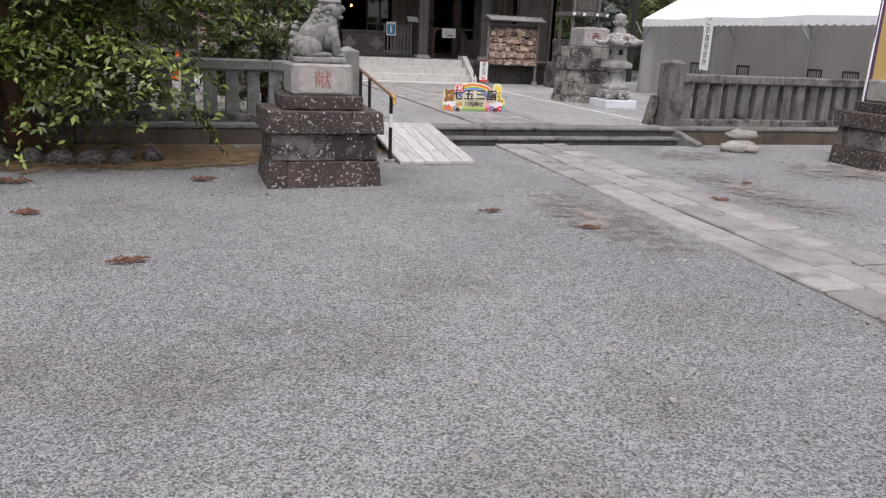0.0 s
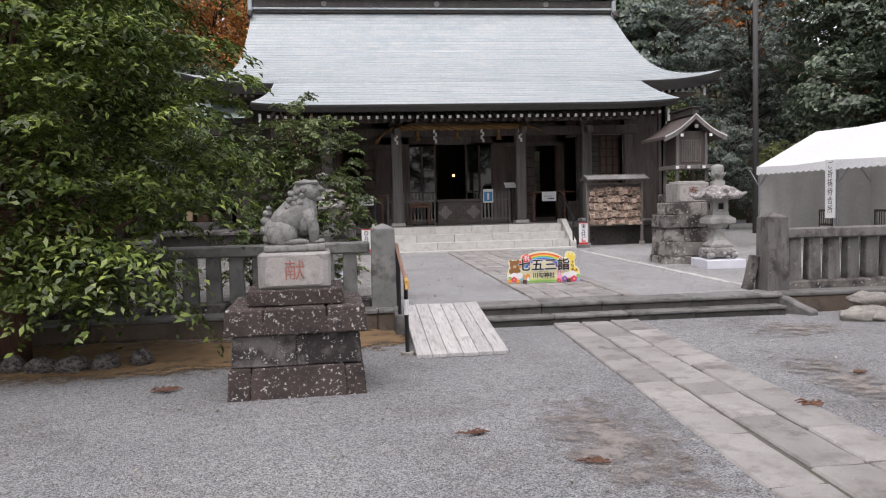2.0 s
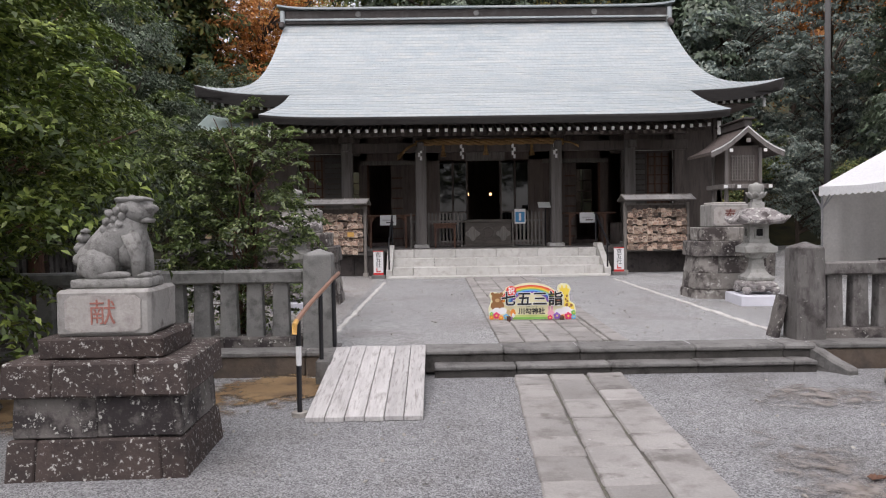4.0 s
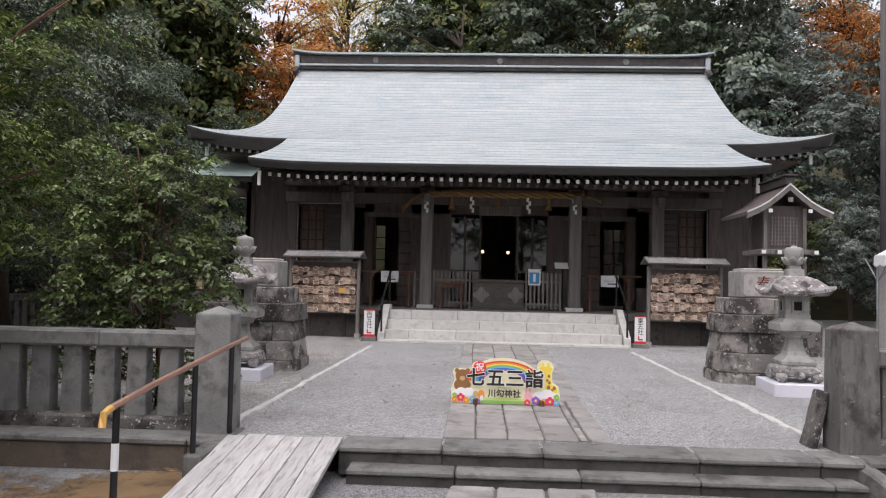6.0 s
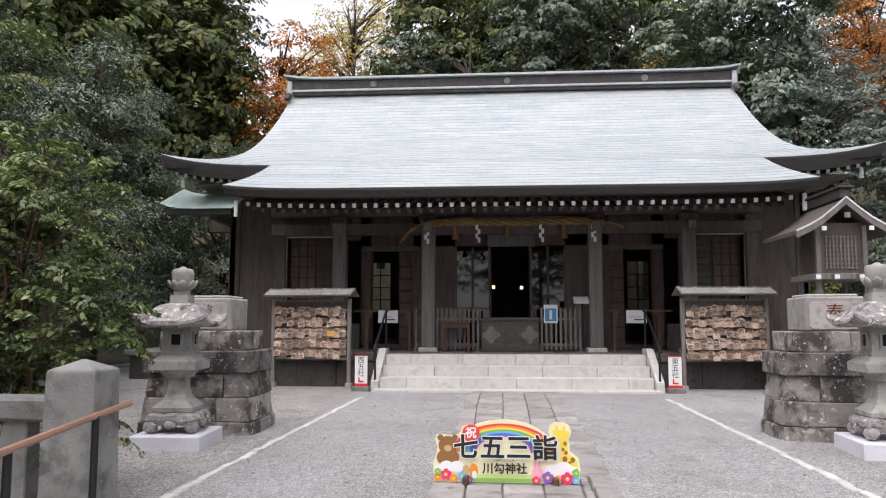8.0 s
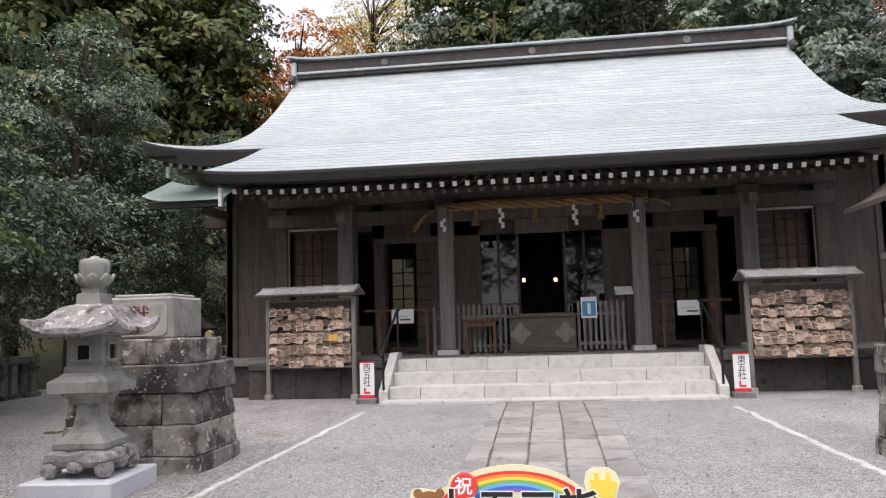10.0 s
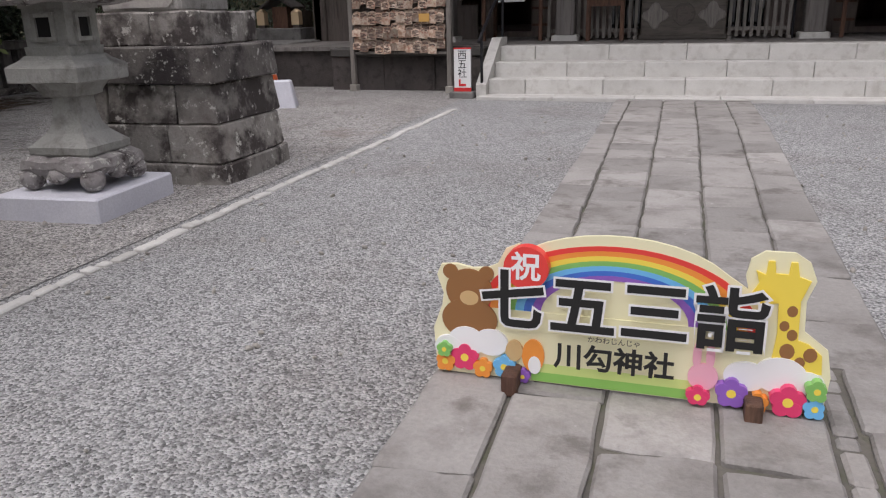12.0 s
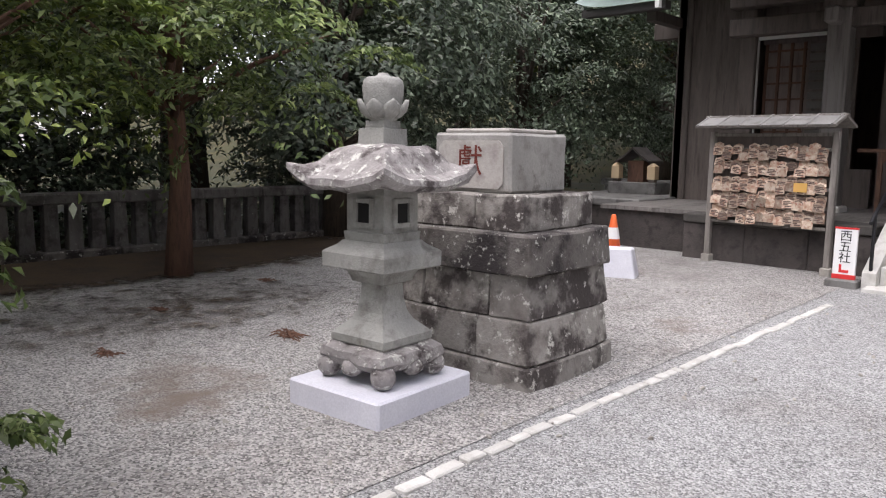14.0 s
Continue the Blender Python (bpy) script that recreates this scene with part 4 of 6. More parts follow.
for s in (-1, 1):
    # outer bay: boarded wall, slatted shutter and lattice door in a pale frame
    part("wall_panel", boxed(s * 5.36, s * 6.6, 14.05, 14.12, FL, 4.5), DARK_WOOD, hall)
    part("wall_panel", boxed(s * 3.6, s * 5.36, 14.3, 14.38, 3.5, 4.5), DARK_WOOD, hall)
    part("wall_panel", boxed(s * 3.6, s * 5.36, 14.3, 14.38, FL, 1.5), DARK_WOOD, hall)
    part("door_frame", boxed(s * 5.31, s * 5.37, 13.96, 14.03, 1.2, 3.54), WHITE_TRIM, hall, "pale strip framing the side bay")
    part("door_frame", boxed(s * 3.98, s * 5.37, 13.97, 14.03, 3.54, 3.59), WHITE_TRIM, hall)
    for k in range(13):
        part("shutter_slat", boxed(s * 3.95, s * 4.6, 14.26, 14.29, 1.55 + 0.15 * k, 1.66 + 0.15 * k), SHUTTER, hall)
    part("shutter", boxed(s * 3.9, s * 4.65, 14.29, 14.33, 1.5, 3.5), DARK_WOOD, hall)
    lat = part("lattice_door", boxed(s * 4.65, s * 5.31, 14.32, 14.34, 1.5, 3.5), DIM_WOOD, hall, "red-brown lattice door")
    for k in range(4):
        part("lattice_bar", boxed(s * (4.67 + 0.2 * k), s * (4.71 + 0.2 * k), 14.28, 14.32, 1.5, 3.5), RED_BARK, lat)
    for k in range(8):
        part("lattice_bar", boxed(s * 4.65, s * 5.31, 14.285, 14.31, 1.55 + 0.26 * k, 1.58 + 0.26 * k), RED_BARK, lat)
    # inner bays: dark boards with a narrow opening to the yard behind
    part("wall_panel", boxed(s * 1.75, s * 2.4, 15.0, 15.08, FL, 4.45), DIM_WOOD, hall)
    part("wall_panel", boxed(s * 3.46, s * 3.7, 15.0, 15.08, FL, 4.45), DIM_WOOD, hall)
    part("door_post", boxed(s * 3.40, s * 3.46, 14.97, 15.05, FL, 3.3), RED_BARK, hall, "red-brown door post")
    part("sliding_door", boxed(s * 2.4, s * 2.76, 15.1, 15.14, FL, 3.3), DIM_WOOD, hall, "dark sliding door pushed half open")
    for k in range(7):
        part("door_bar", boxed(s * 2.42, s * 2.74, 15.075, 15.1, 1.1 + 0.3 * k, 1.14 + 0.3 * k), RED_BARK, hall)
    part("lintel", boxed(s * 1.75, s * 3.7, 14.96, 15.04, 3.3, 3.42), RACK_WOOD, hall)
    # central glass doors
    part("window_pane", boxed(s * 0.52, s * 1.32, 15.03, 15.05, FL + 0.12, 3.35), GLASS, hall, "dark reflecting glass door")
    for xx in (0.5, 0.92, 1.34):
        part("glazing_bar", boxed(s * xx - 0.03, s * xx + 0.03, 14.99, 15.03, FL, 3.4), DIM_WOOD, hall)
    part("glazing_bar", boxed(s * 0.5, s * 1.34, 14.99, 15.03, 1.85, 1.9), DIM_WOOD, hall)
    part("wall_panel", boxed(s * 1.34, s * 1.75, 15.0, 15.08, FL, 4.45), DIM_WOOD, hall)
part("wall_panel", boxed(-3.7, 3.7, 15.0, 15.08, 3.42, 4.45), DIM_WOOD, hall)
lamp = part("votive_lamp", tube(bmesh.new(), [(0.33, 16.9, 2.43), (0.33, 16.9, 2.51)], 0.04), LAMP_GLOW, hall, "small warm lamp inside the hall")
part("votive_lamp", tube(bmesh.new(), [(-0.42, 16.4, 2.42), (-0.42, 16.4, 2.5)], 0.035), LAMP_GLOW, hall, "small warm lamp inside the hall")
tagged(part("plaque_board", boxed(-0.55, 0.6, 14.6, 14.68, 3.36, 3.7, bevel=0.02), RACK_WOOD, hall), "wooden name board over the entrance")

# ---- granite steps ----
steps = thing("stone_steps", "pale granite steps up to the porch", "steps")
rs = random.Random(5)
for k, (ya, yb, z0, z1) in enumerate(((10.12, 10.6, 0.2, 0.315), (10.50, 10.98, 0.28, 0.51), (10.87, 11.35, 0.5, 0.705), (11.24, 11.68, 0.7, 0.905))):
    x, half = -2.58 if k == 0 else -2.5, 2.62 if k == 0 else 2.54
    off = 0.5 if k % 2 else 1.0
    x0 = x
    while x < half - 0.01:
        w = min(off if x == x0 else 1.02, half - x)
        part("step_block", worn_block(x + 0.003, x + w - 0.003, ya, yb, z0, z1, 0.008, 1, 0.002, x + k), STEP_STONE, steps)
        x += w
for s, xx in ((-1, -2.57), (1, 2.62)):
    bm = bmesh.new()
    prof = [(10.35, 0.25), (10.35, 0.45), (11.3, 1.02), (11.7, 1.02), (11.7, 0.25)]
    loft(bm, [[(xx - 0.07, y, z) for y, z in prof], [(xx + 0.07, y, z) for y, z in prof]])
    part("cheek_stone", bm, STEP_STONE, steps)
    t = thing("handrail", "thin dark metal handrail beside the granite steps", "handrail", (0, 0, 0), 0, "step handrails")
    part("post", tube(bmesh.new(), [(xx, 10.4, 0.3), (xx, 10.4, 1.1)], 0.02), BLACK_METAL, t)
    part("post", tube(bmesh.new(), [(xx - s * 0.02, 11.6, 0.9), (xx - s * 0.02, 11.6, 1.75)], 0.02), BLACK_METAL, t)
    part("rail", tube(bmesh.new(), [(xx, 10.25, 1.0), (xx, 10.4, 1.1), (xx - s * 0.02, 11.6, 1.76), (xx - s * 0.02, 11.75, 1.76)], 0.022), BLACK_METAL, t)


# ---- guardian statue on its pedestal ----
def stone_course(parent, x0, x1, y0, y1, z0, z1, cuts_x, taper, material, seed, name="course_stone", corner=0.0):
    """One course of a pedestal, split into stones along x; taper draws its top in."""
    xs = [x0] + [x0 + (x1 - x0) * c for c in cuts_x] + [x1]
    cx, cy = (x0 + x1) / 2, (y0 + y1) / 2
    for k, (a, b) in enumerate(zip(xs, xs[1:])):
        bm = worn_block(a + 0.001, b - 0.001, y0, y1, z0 + 0.001, z1, 0.012, 3, 0.011, seed + k)
        for v in bm.verts:
            f = (v.co.z - z0) / (z1 - z0)
            s = 1 - taper * f
            u, w = abs(v.co.x - cx) / (x1 - x0) * 2, abs(v.co.y - cy) / (y1 - y0) * 2
            if corner and u + w > 0.1:
                s *= 1 - corner * (1 - max(u, w) / (u ** 4 + w ** 4) ** 0.25)
            v.co.x, v.co.y = cx + (v.co.x - cx) * s, cy + (v.co.y - cy) * s
        part(name, bm, material, parent)


def guardian_pedestal(at, rz, label, with_block=True):
    t = thing("stone_pedestal", label, "pedestal", at, rz, "guardian pedestals")
    stone_course(t, -0.57, 0.57, -0.46, 0.46, -0.05, 0.25, (0.16, 0.86), 0.05, DARK_STONE, 1)
    stone_course(t, -0.53, 0.53, -0.42, 0.42, 0.25, 0.52, (0.5,), 0.02, OLD_STONE, 5)
    stone_course(t, -0.58, 0.58, -0.47, 0.47, 0.52, 0.735, (0.28, 0.72), 0.03, DARK_STONE, 9)
    stone_course(t, -0.395, 0.395, -0.33, 0.33, 0.735, 0.875, (), 0.0, DARK_STONE, 13)
    if with_block:
        b = part("inscribed_block", worn_block(-0.30, 0.30, -0.27, 0.27, 0.875, 1.175, 0.02, 2, 0.005, 17), BLOCK_STONE, t, "grey block with a pale carved panel")
        bm = bmesh.new()
        o = [(-0.24, 0.93), (-0.2, 0.905), (0.2, 0.905), (0.24, 0.93), (0.24, 1.11), (0.2, 1.14), (-0.2, 1.14), (-0.24, 1.11)]
        loft(bm, [[(x, -0.27, z) for x, z in o], [(x, -0.279, z) for x, z in o]])
        p = part("carved_panel", bm, PANEL_STONE, b)
        writing("献", 0.175, RED_INK, b, pose(0, -0.281, 1.02, 90), 0.002, "carved_character", "faded red carved character")
    return t


guardian_pedestal((-3.63, -2.40, 0), 2, "tall dark stone pedestal speckled with white lichen")
guardian_pedestal((4.35, -2.0, 0), -2, "dark stone pedestal speckled with lichen beside the banner")


def blob(bm, c, r, rot=0.0, seg=14, rough=0.0, seed=0.0):
    n0 = len(bm.verts)
    q = bmesh.ops.create_uvsphere(bm, u_segments=seg, v_segments=max(7, seg * 2 // 3), radius=1.0)
    for v in q["verts"]:
        if rough:
            v.co *= 1 + rough * noise.noise(v.co * 3.2 + Vector((seed, 0, seed)))
    bmesh.ops.transform(bm, matrix=Matrix.Translation(c) @ Matrix.Rotation(rot, 4, "Y") @ Matrix.Diagonal((*r, 1)), verts=q["verts"])


def guardian_lion(at, rz, label):
    """A seated lion-dog facing +x: one carved mesh."""
    bm = bmesh.new()
    box(bm, -0.27, 0.27, -0.17, 0.17, 0.0, 0.07, bevel=0.012)
    blob(bm, (-0.12, 0, 0.2), (0.17, 0.15, 0.15), 0.2, 18, 0.08, 1)
    tube(bm, [(-0.16, 0, 0.18), (-0.05, 0, 0.3), (0.05, 0, 0.42), (0.11, 0, 0.53)], [0.14, 0.15, 0.145, 0.12], 16)
    blob(bm, (0.1, 0, 0.33), (0.11, 0.125, 0.2), 0.12, 18, 0.08, 2)
    blob(bm, (0.13, 0, 0.585), (0.135, 0.125, 0.115), 0.0, 18, 0.1, 3)
    box(bm, 0.14, 0.285, -0.085, 0.085, 0.56, 0.63, bevel=0.025)
    box(bm, 0.14, 0.265, -0.075, 0.075, 0.485, 0.53, bevel=0.02)
    box(bm, 0.02, 0.24, -0.115, 0.115, 0.645, 0.69, bevel=0.02)
    for s in (-1, 1):
        blob(bm, (-0.1, s * 0.115, 0.17), (0.14, 0.06, 0.125), 0.5, 14, 0.06, 6)
        blob(bm, (0.0, s * 0.125, 0.095), (0.14, 0.05, 0.035), 0.0, 10)
        tube(bm, [(0.12, s * 0.085, 0.40), (0.175, s * 0.095, 0.24), (0.18, s * 0.1, 0.08)], [0.065, 0.052, 0.045], 10)
        blob(bm, (0.215, s * 0.1, 0.092), (0.065, 0.05, 0.03), 0.0, 10)
        for i in range(3):
            for k in range(4):
                blob(bm, (0.1 - 0.055 * i - 0.02 * k, s * (0.118 - 0.008 * i), 0.6 - 0.062 * k - 0.02 * i), (0.034, 0.032, 0.034), 0, 8)
    for k, (x, z, r) in enumerate(((-0.23, 0.13, 0.06), (-0.26, 0.21, 0.055), (-0.25, 0.3, 0.05), (-0.235, 0.375, 0.04), (-0.19, 0.24, 0.07), (-0.22, 0.43, 0.024))):
        blob(bm, (x, 0, z), (r, 0.075, r), 0, 10, 0.1, k)
    for v in bm.verts:
        v.co += 0.009 * noise.noise_vector(v.co * 24) + 0.008 * noise.noise_vector(v.co * 9)
    ob = part("guardian_lion_statue", bm, STATUE_STONE, smooth=True)
    ob.matrix_basis = pose(*at, 0, 0, rz) @ Matrix.Diagonal((0.94, 0.94, 0.88, 1))
    return tagged(ob, label, "statue")


guardian_lion((-3.63, -2.40, 1.175), 2, "weathered grey stone guardian lion seated on its pedestal")


# ---- stone lanterns ----
def lantern(at, rz, label):
    t = thing("stone_lantern", label, "lantern", at, rz, "stone lanterns")
    part("plinth", boxed(-0.355, 0.355, -0.40, 0.40, -0.05, 0.155, bevel=0.012), WHITE_PAINT, t, "white painted plinth slab")
    bm = loft(bmesh.new(), [square_ring(0.25, 0.153, n=6, rnd=0.1), square_ring(0.25, 0.253, n=6, rnd=0.1), square_ring(0.29, 0.279, n=6, rnd=0.08), square_ring(0.335, 0.271, n=6, rnd=0.08), square_ring(0.365, 0.191, n=6)])
    foot = part("scroll_foot", roughen(bm, 0.02, 9, 2), LANTERN_ROOF, t, "scrolled foot blotched with white lichen")
    for sx in (-1, 1):
        for sy in (-1, 1):
            bm = bmesh.new()
            blob(bm, (sx * 0.21, sy * 0.21, 0.225), (0.074, 0.074, 0.07), 0, 12, 0.1, sx + sy)
            part("scroll", bm, LANTERN_ROOF, foot, smooth=True)
        for c in ((sx * 0.235, 0, 0.25), (0, sx * 0.235, 0.25)):
            bm = bmesh.new()
            blob(bm, c, (0.068, 0.068, 0.052), 0, 10, 0.1, 3)
            part("scroll", bm, LANTERN_ROOF, foot, smooth=True)
    part("shaft", loft(bmesh.new(), [square_ring(0.36, 0.194, n=4), square_ring(0.375, 0.206, n=4), square_ring(0.415, 0.207, n=4), square_ring(0.42, 0.200, n=4), square_ring(0.45, 0.168, n=4), square_ring(0.49, 0.128, n=4), square_ring(0.54, 0.102, n=4), square_ring(0.62, 0.088, n=4), square_ring(0.70, 0.083, n=4), square_ring(0.715, 0.122, n=4), square_ring(0.74, 0.128, n=4), square_ring(0.795, 0.158, n=4)]), LANTERN_STONE, t, "flared stone shaft")
    part("platform", loft(bmesh.new(), [square_ring(0.795, 0.232, n=4), square_ring(0.803, 0.240, n=4), square_ring(0.882, 0.242, n=4), square_ring(0.892, 0.234, n=4), square_ring(0.925, 0.182, n=4), square_ring(0.95, 0.160, n=4)]), LANTERN_STONE, t, "square platform block")
    # fire box with a window on each side
    fb = part("fire_box", loft(bmesh.new(), [square_ring(0.95, 0.150), square_ring(1.0, 0.155), square_ring(1.0, 0.142), square_ring(1.215, 0.142), square_ring(1.215, 0.155), square_ring(1.25, 0.150)]), LANTERN_STONE, t, "fire box with a dark window on each side")
    for k in range(4):
        q = pose(0, 0, 0, 0, 0, 90 * k)
        # solid near-black block: the shade inside the window put into its colour
        bm = boxed(-0.05, 0.05, -0.146, -0.09, 1.055, 1.165, m=q)
        part("opening", bm, DARKNESS, fb)
        for a, b, c, d in ((-0.075, -0.05, 1.03, 1.19), (0.05, 0.075, 1.03, 1.19), (-0.05, 0.05, 1.165, 1.19), (-0.05, 0.05, 1.03, 1.055)):
            part("window_rim", boxed(a, b, -0.162, -0.141, c, d, m=q), LANTERN_STONE, fb)
    # curving roof
    bm = loft(bmesh.new(), [square_ring(1.25, 0.163, n=8), square_ring(1.235, 0.344, n=8, lift=0.05), square_ring(1.265, 0.383, n=8, lift=0.085), square_ring(1.30, 0.378, n=8, lift=0.08), square_ring(1.335, 0.312, n=8, lift=0.035), square_ring(1.385, 0.262, n=8, lift=0.01), square_ring(1.44, 0.226, n=8), square_ring(1.475, 0.178, n=8), square_ring(1.487, 0.11, n=8)])
    part("roof", roughen(bm, 0.018, 8, 5), LANTERN_ROOF, t, "curved roof stone mottled with lichen")
    j = part("neck", loft(bmesh.new(), [square_ring(1.47, 0.099), square_ring(1.575, 0.095), square_ring(1.58, 0.069), square_ring(1.62, 0.069)]), LANTERN_STONE, t)
    bm = loft(bmesh.new(), [disc_ring(1.61, 0.066, 24), disc_ring(1.635, 0.085, 24), disc_ring(1.665, 0.096, 24), disc_ring(1.70, 0.104, 24), disc_ring(1.76, 0.114, 24), disc_ring(1.81, 0.116, 24), disc_ring(1.842, 0.109, 24), disc_ring(1.857, 0.09, 24), disc_ring(1.862, 0.052, 24), disc_ring(1.868, 0.036, 24), disc_ring(1.88, 0.026, 24), disc_ring(1.884, 0.008, 24)])
    jewel = part("jewel", bm, LANTERN_STONE, t, "lotus-bud jewel finial", smooth=True)
    for k in range(8):
        rings = []
        for z, r, w in ((1.622, 0.062, 0.022), (1.64, 0.098, 0.046), (1.668, 0.127, 0.058), (1.70, 0.142, 0.050), (1.722, 0.149, 0.026), (1.736, 0.150, 0.004)):
            a = math.radians(45 * k + 22)
            ca, sa = math.cos(a), math.sin(a)
            cross = [(-w, -0.014), (-w * 0.5, 0.0), (0, 0.006), (w * 0.5, 0.0), (w, -0.014), (w * 0.5, -0.022), (0, -0.02), (-w * 0.5, -0.022)]
            rings.append([((r + d) * ca - e * sa, (r + d) * sa + e * ca, z) for e, d in cross])
        part("petal", loft(bmesh.new(), rings), LANTERN_STONE, jewel, smooth=True)
    return t


lantern((-3.625, 4.19, tz(4) - 0.004), 4, "grey stone lantern with a curved roof on a white plinth")
lantern((3.53, 4.20, tz(4)), -4, "grey stone lantern with a curved roof on a white plinth")


CARVED_RED = plain("faded_carved_red", (0.13, 0.022, 0.014), 0.8)


# ---- tall inscribed pedestals, their statues gone ----
def tall_pedestal(at, rz, label, char, sx):
    t = thing("stone_pedestal", label, "pedestal", at, rz, "courtyard pedestals")
    rnd = 0.7 if sx > 0 else 0.3
    stone_course(t, -0.71, 0.70, -0.57, 0.50, -0.05, 0.15, (0.42,), 0.02, PED_STONE, 1, corner=rnd)
    stone_course(t, -0.68, 0.67, -0.55, 0.48, 0.15, 0.42, (0.68,), 0.05, PED_STONE, 4, corner=rnd)
    stone_course(t, -0.64, 0.64, -0.52, 0.50, 0.42, 0.70, (0.3, 0.74), 0.05, PED_STONE, 8, corner=rnd)
    stone_course(t, -0.66, 0.655, -0.55, 0.49, 0.70, 0.95, (), 0.02, OLD_STONE, 12, corner=rnd)
    stone_course(t, -0.50, 0.50, -0.43, 0.43, 0.95, 1.18, (0.62,), 0.0, PED_STONE, 16, corner=rnd * 0.5)
    b = part("inscribed_block", worn_block(-0.32, 0.32, -0.33, 0.33, 1.18, 1.57, 0.018, 2, 0.006, 3), BLOCK_STONE, t, "smooth grey block with a pale carved panel")
    part("top_slab", boxed(-0.27, 0.27, -0.28, 0.28, 1.57, 1.60, bevel=0.01), PANEL_STONE, b)
    bm = bmesh.new()
    o = [(-0.27, 1.24), (-0.23, 1.21), (0.23, 1.21), (0.27, 1.25), (0.27, 1.48), (0.23, 1.52), (-0.23, 1.52), (-0.27, 1.48)]
    loft(bm, [[(x, -0.33, z) for x, z in o], [(x, -0.342, z) for x, z in o]])
    part("carved_panel", bm, PANEL_STONE, b)
    writing(char, 0.215, CARVED_RED, b, pose(0.0, -0.344, 1.375, 90), 0.002, "carved_character", "red carved character")
    return t


tall_pedestal((-3.74, 5.40, tz(5)), 2, "stepped pedestal of lichened stone blocks with a red carved character", "獻", -1)
tall_pedestal((3.50, 5.42, tz(5)), -4, "stepped pedestal of lichened stone blocks beside the lantern", "奉", 1)


# ---- votive plaque racks ----
def ema_rack(at, rz, label, seed):
    t = thing("votive_plaque_rack", label, "rack", at, rz, "votive plaque racks")
    rnd = random.Random(seed)
    for x in (-0.78, 0.78):
        p = part("post", boxed(x - 0.035, x + 0.035, -0.035, 0.035, 0, 1.72, bevel=0.006), RACK_WOOD, t)
        part("foot", boxed(x - 0.06, x + 0.06, -0.06, 0.06, -0.04, 0.1, bevel=0.01), ROCK, p, "concrete foot")
    part("backboard", boxed(-0.74, 0.74, 0.03, 0.05, 0.55, 1.68), DARK_WOOD, t)
    for z in (0.56, 0.80, 1.03, 1.27, 1.5, 1.68):
        part("crossbar", boxed(-0.74, 0.74, -0.02, 0.02, z - 0.02, z + 0.02, bevel=0.004), RACK_WOOD, t)
    # small tiled roof
    for s in (-1, 1):
        r = bmesh.new()
        box(r, -0.88, 0.88, -0.02, 0.33, -0.015, 0.015)
        ob = part("roof_board", r, RACK_WOOD, t)
        ob.matrix_basis = pose(0, 0, 1.90, 0, 0, 0) @ Matrix.Rotation(radians(180 if s > 0 else 0), 4, "Z") @ Matrix.Rotation(radians(-22), 4, "X")
        for k in range(7):
            q = part("roof_batten", tube(bmesh.new(), [(-0.84 + 0.28 * k, 0.0, 0.02), (-0.84 + 0.28 * k, 0.34, 0.02)], 0.016, 6), RACK_ROOF, ob)
        part("roof_sheet", boxed(-0.87, 0.87, 0.0, 0.34, 0.015, 0.022), RACK_ROOF, ob, "grey metal roof sheet")
    part("ridge_board", boxed(-0.89, 0.89, -0.05, 0.05, 1.885, 1.925, bevel=0.008), RACK_WOOD, t)
    # plaques hung in overlapping rows
    bm = bmesh.new()
    o = [(-0.066, -0.056), (0.066, -0.056), (0.066, 0.034), (0.0, 0.062), (-0.066, 0.034)]
    loft(bm, [[(x, 0, z) for x, z in o], [(x, -0.009, z) for x, z in o]])
    tmp = part("plaque", bm, EMA_WOOD)
    bm = bmesh.new()
    for a, b, z in ((-0.054, 0.036, 0.022), (-0.05, 0.05, 0.004), (-0.054, 0.012, -0.016), (-0.026, 0.05, -0.036)):
        box(bm, a, b, -0.0105, -0.009, z - 0.0065, z + 0.0065)
    ink = part("plaque_writing", bm, EMA_INK)
    for row in range(5):
        for layer in range(3):
            n = 12
            for k in range(n):
                x = -0.665 + 1.33 * k / (n - 1) + rnd.uniform(-0.018, 0.018)
                z = 1.52 - 0.2 * row - 0.045 * layer + rnd.uniform(-0.03, 0.02)
                if rnd.random() < (0.16 if row < 3 else 0.06):
                    continue
                q = share("plaque", tmp.data, t, pose(x, -0.03 - 0.016 * layer, z, rnd.uniform(-16, 2), rnd.uniform(-9, 9), rnd.uniform(-8, 8)))
                if layer == 1 or rnd.random() < 0.5:
                    share("plaque_writing", ink.data, q, Matrix())
    bpy.data.objects.remove(tmp)
    bpy.data.objects.remove(ink)
    if seed == 1:
        part("orange_plaque", boxed(0.36, 0.52, -0.105, -0.095, 0.99, 1.1), RAIL_YELLOW, t, "plain orange plaque among the others")
    return t


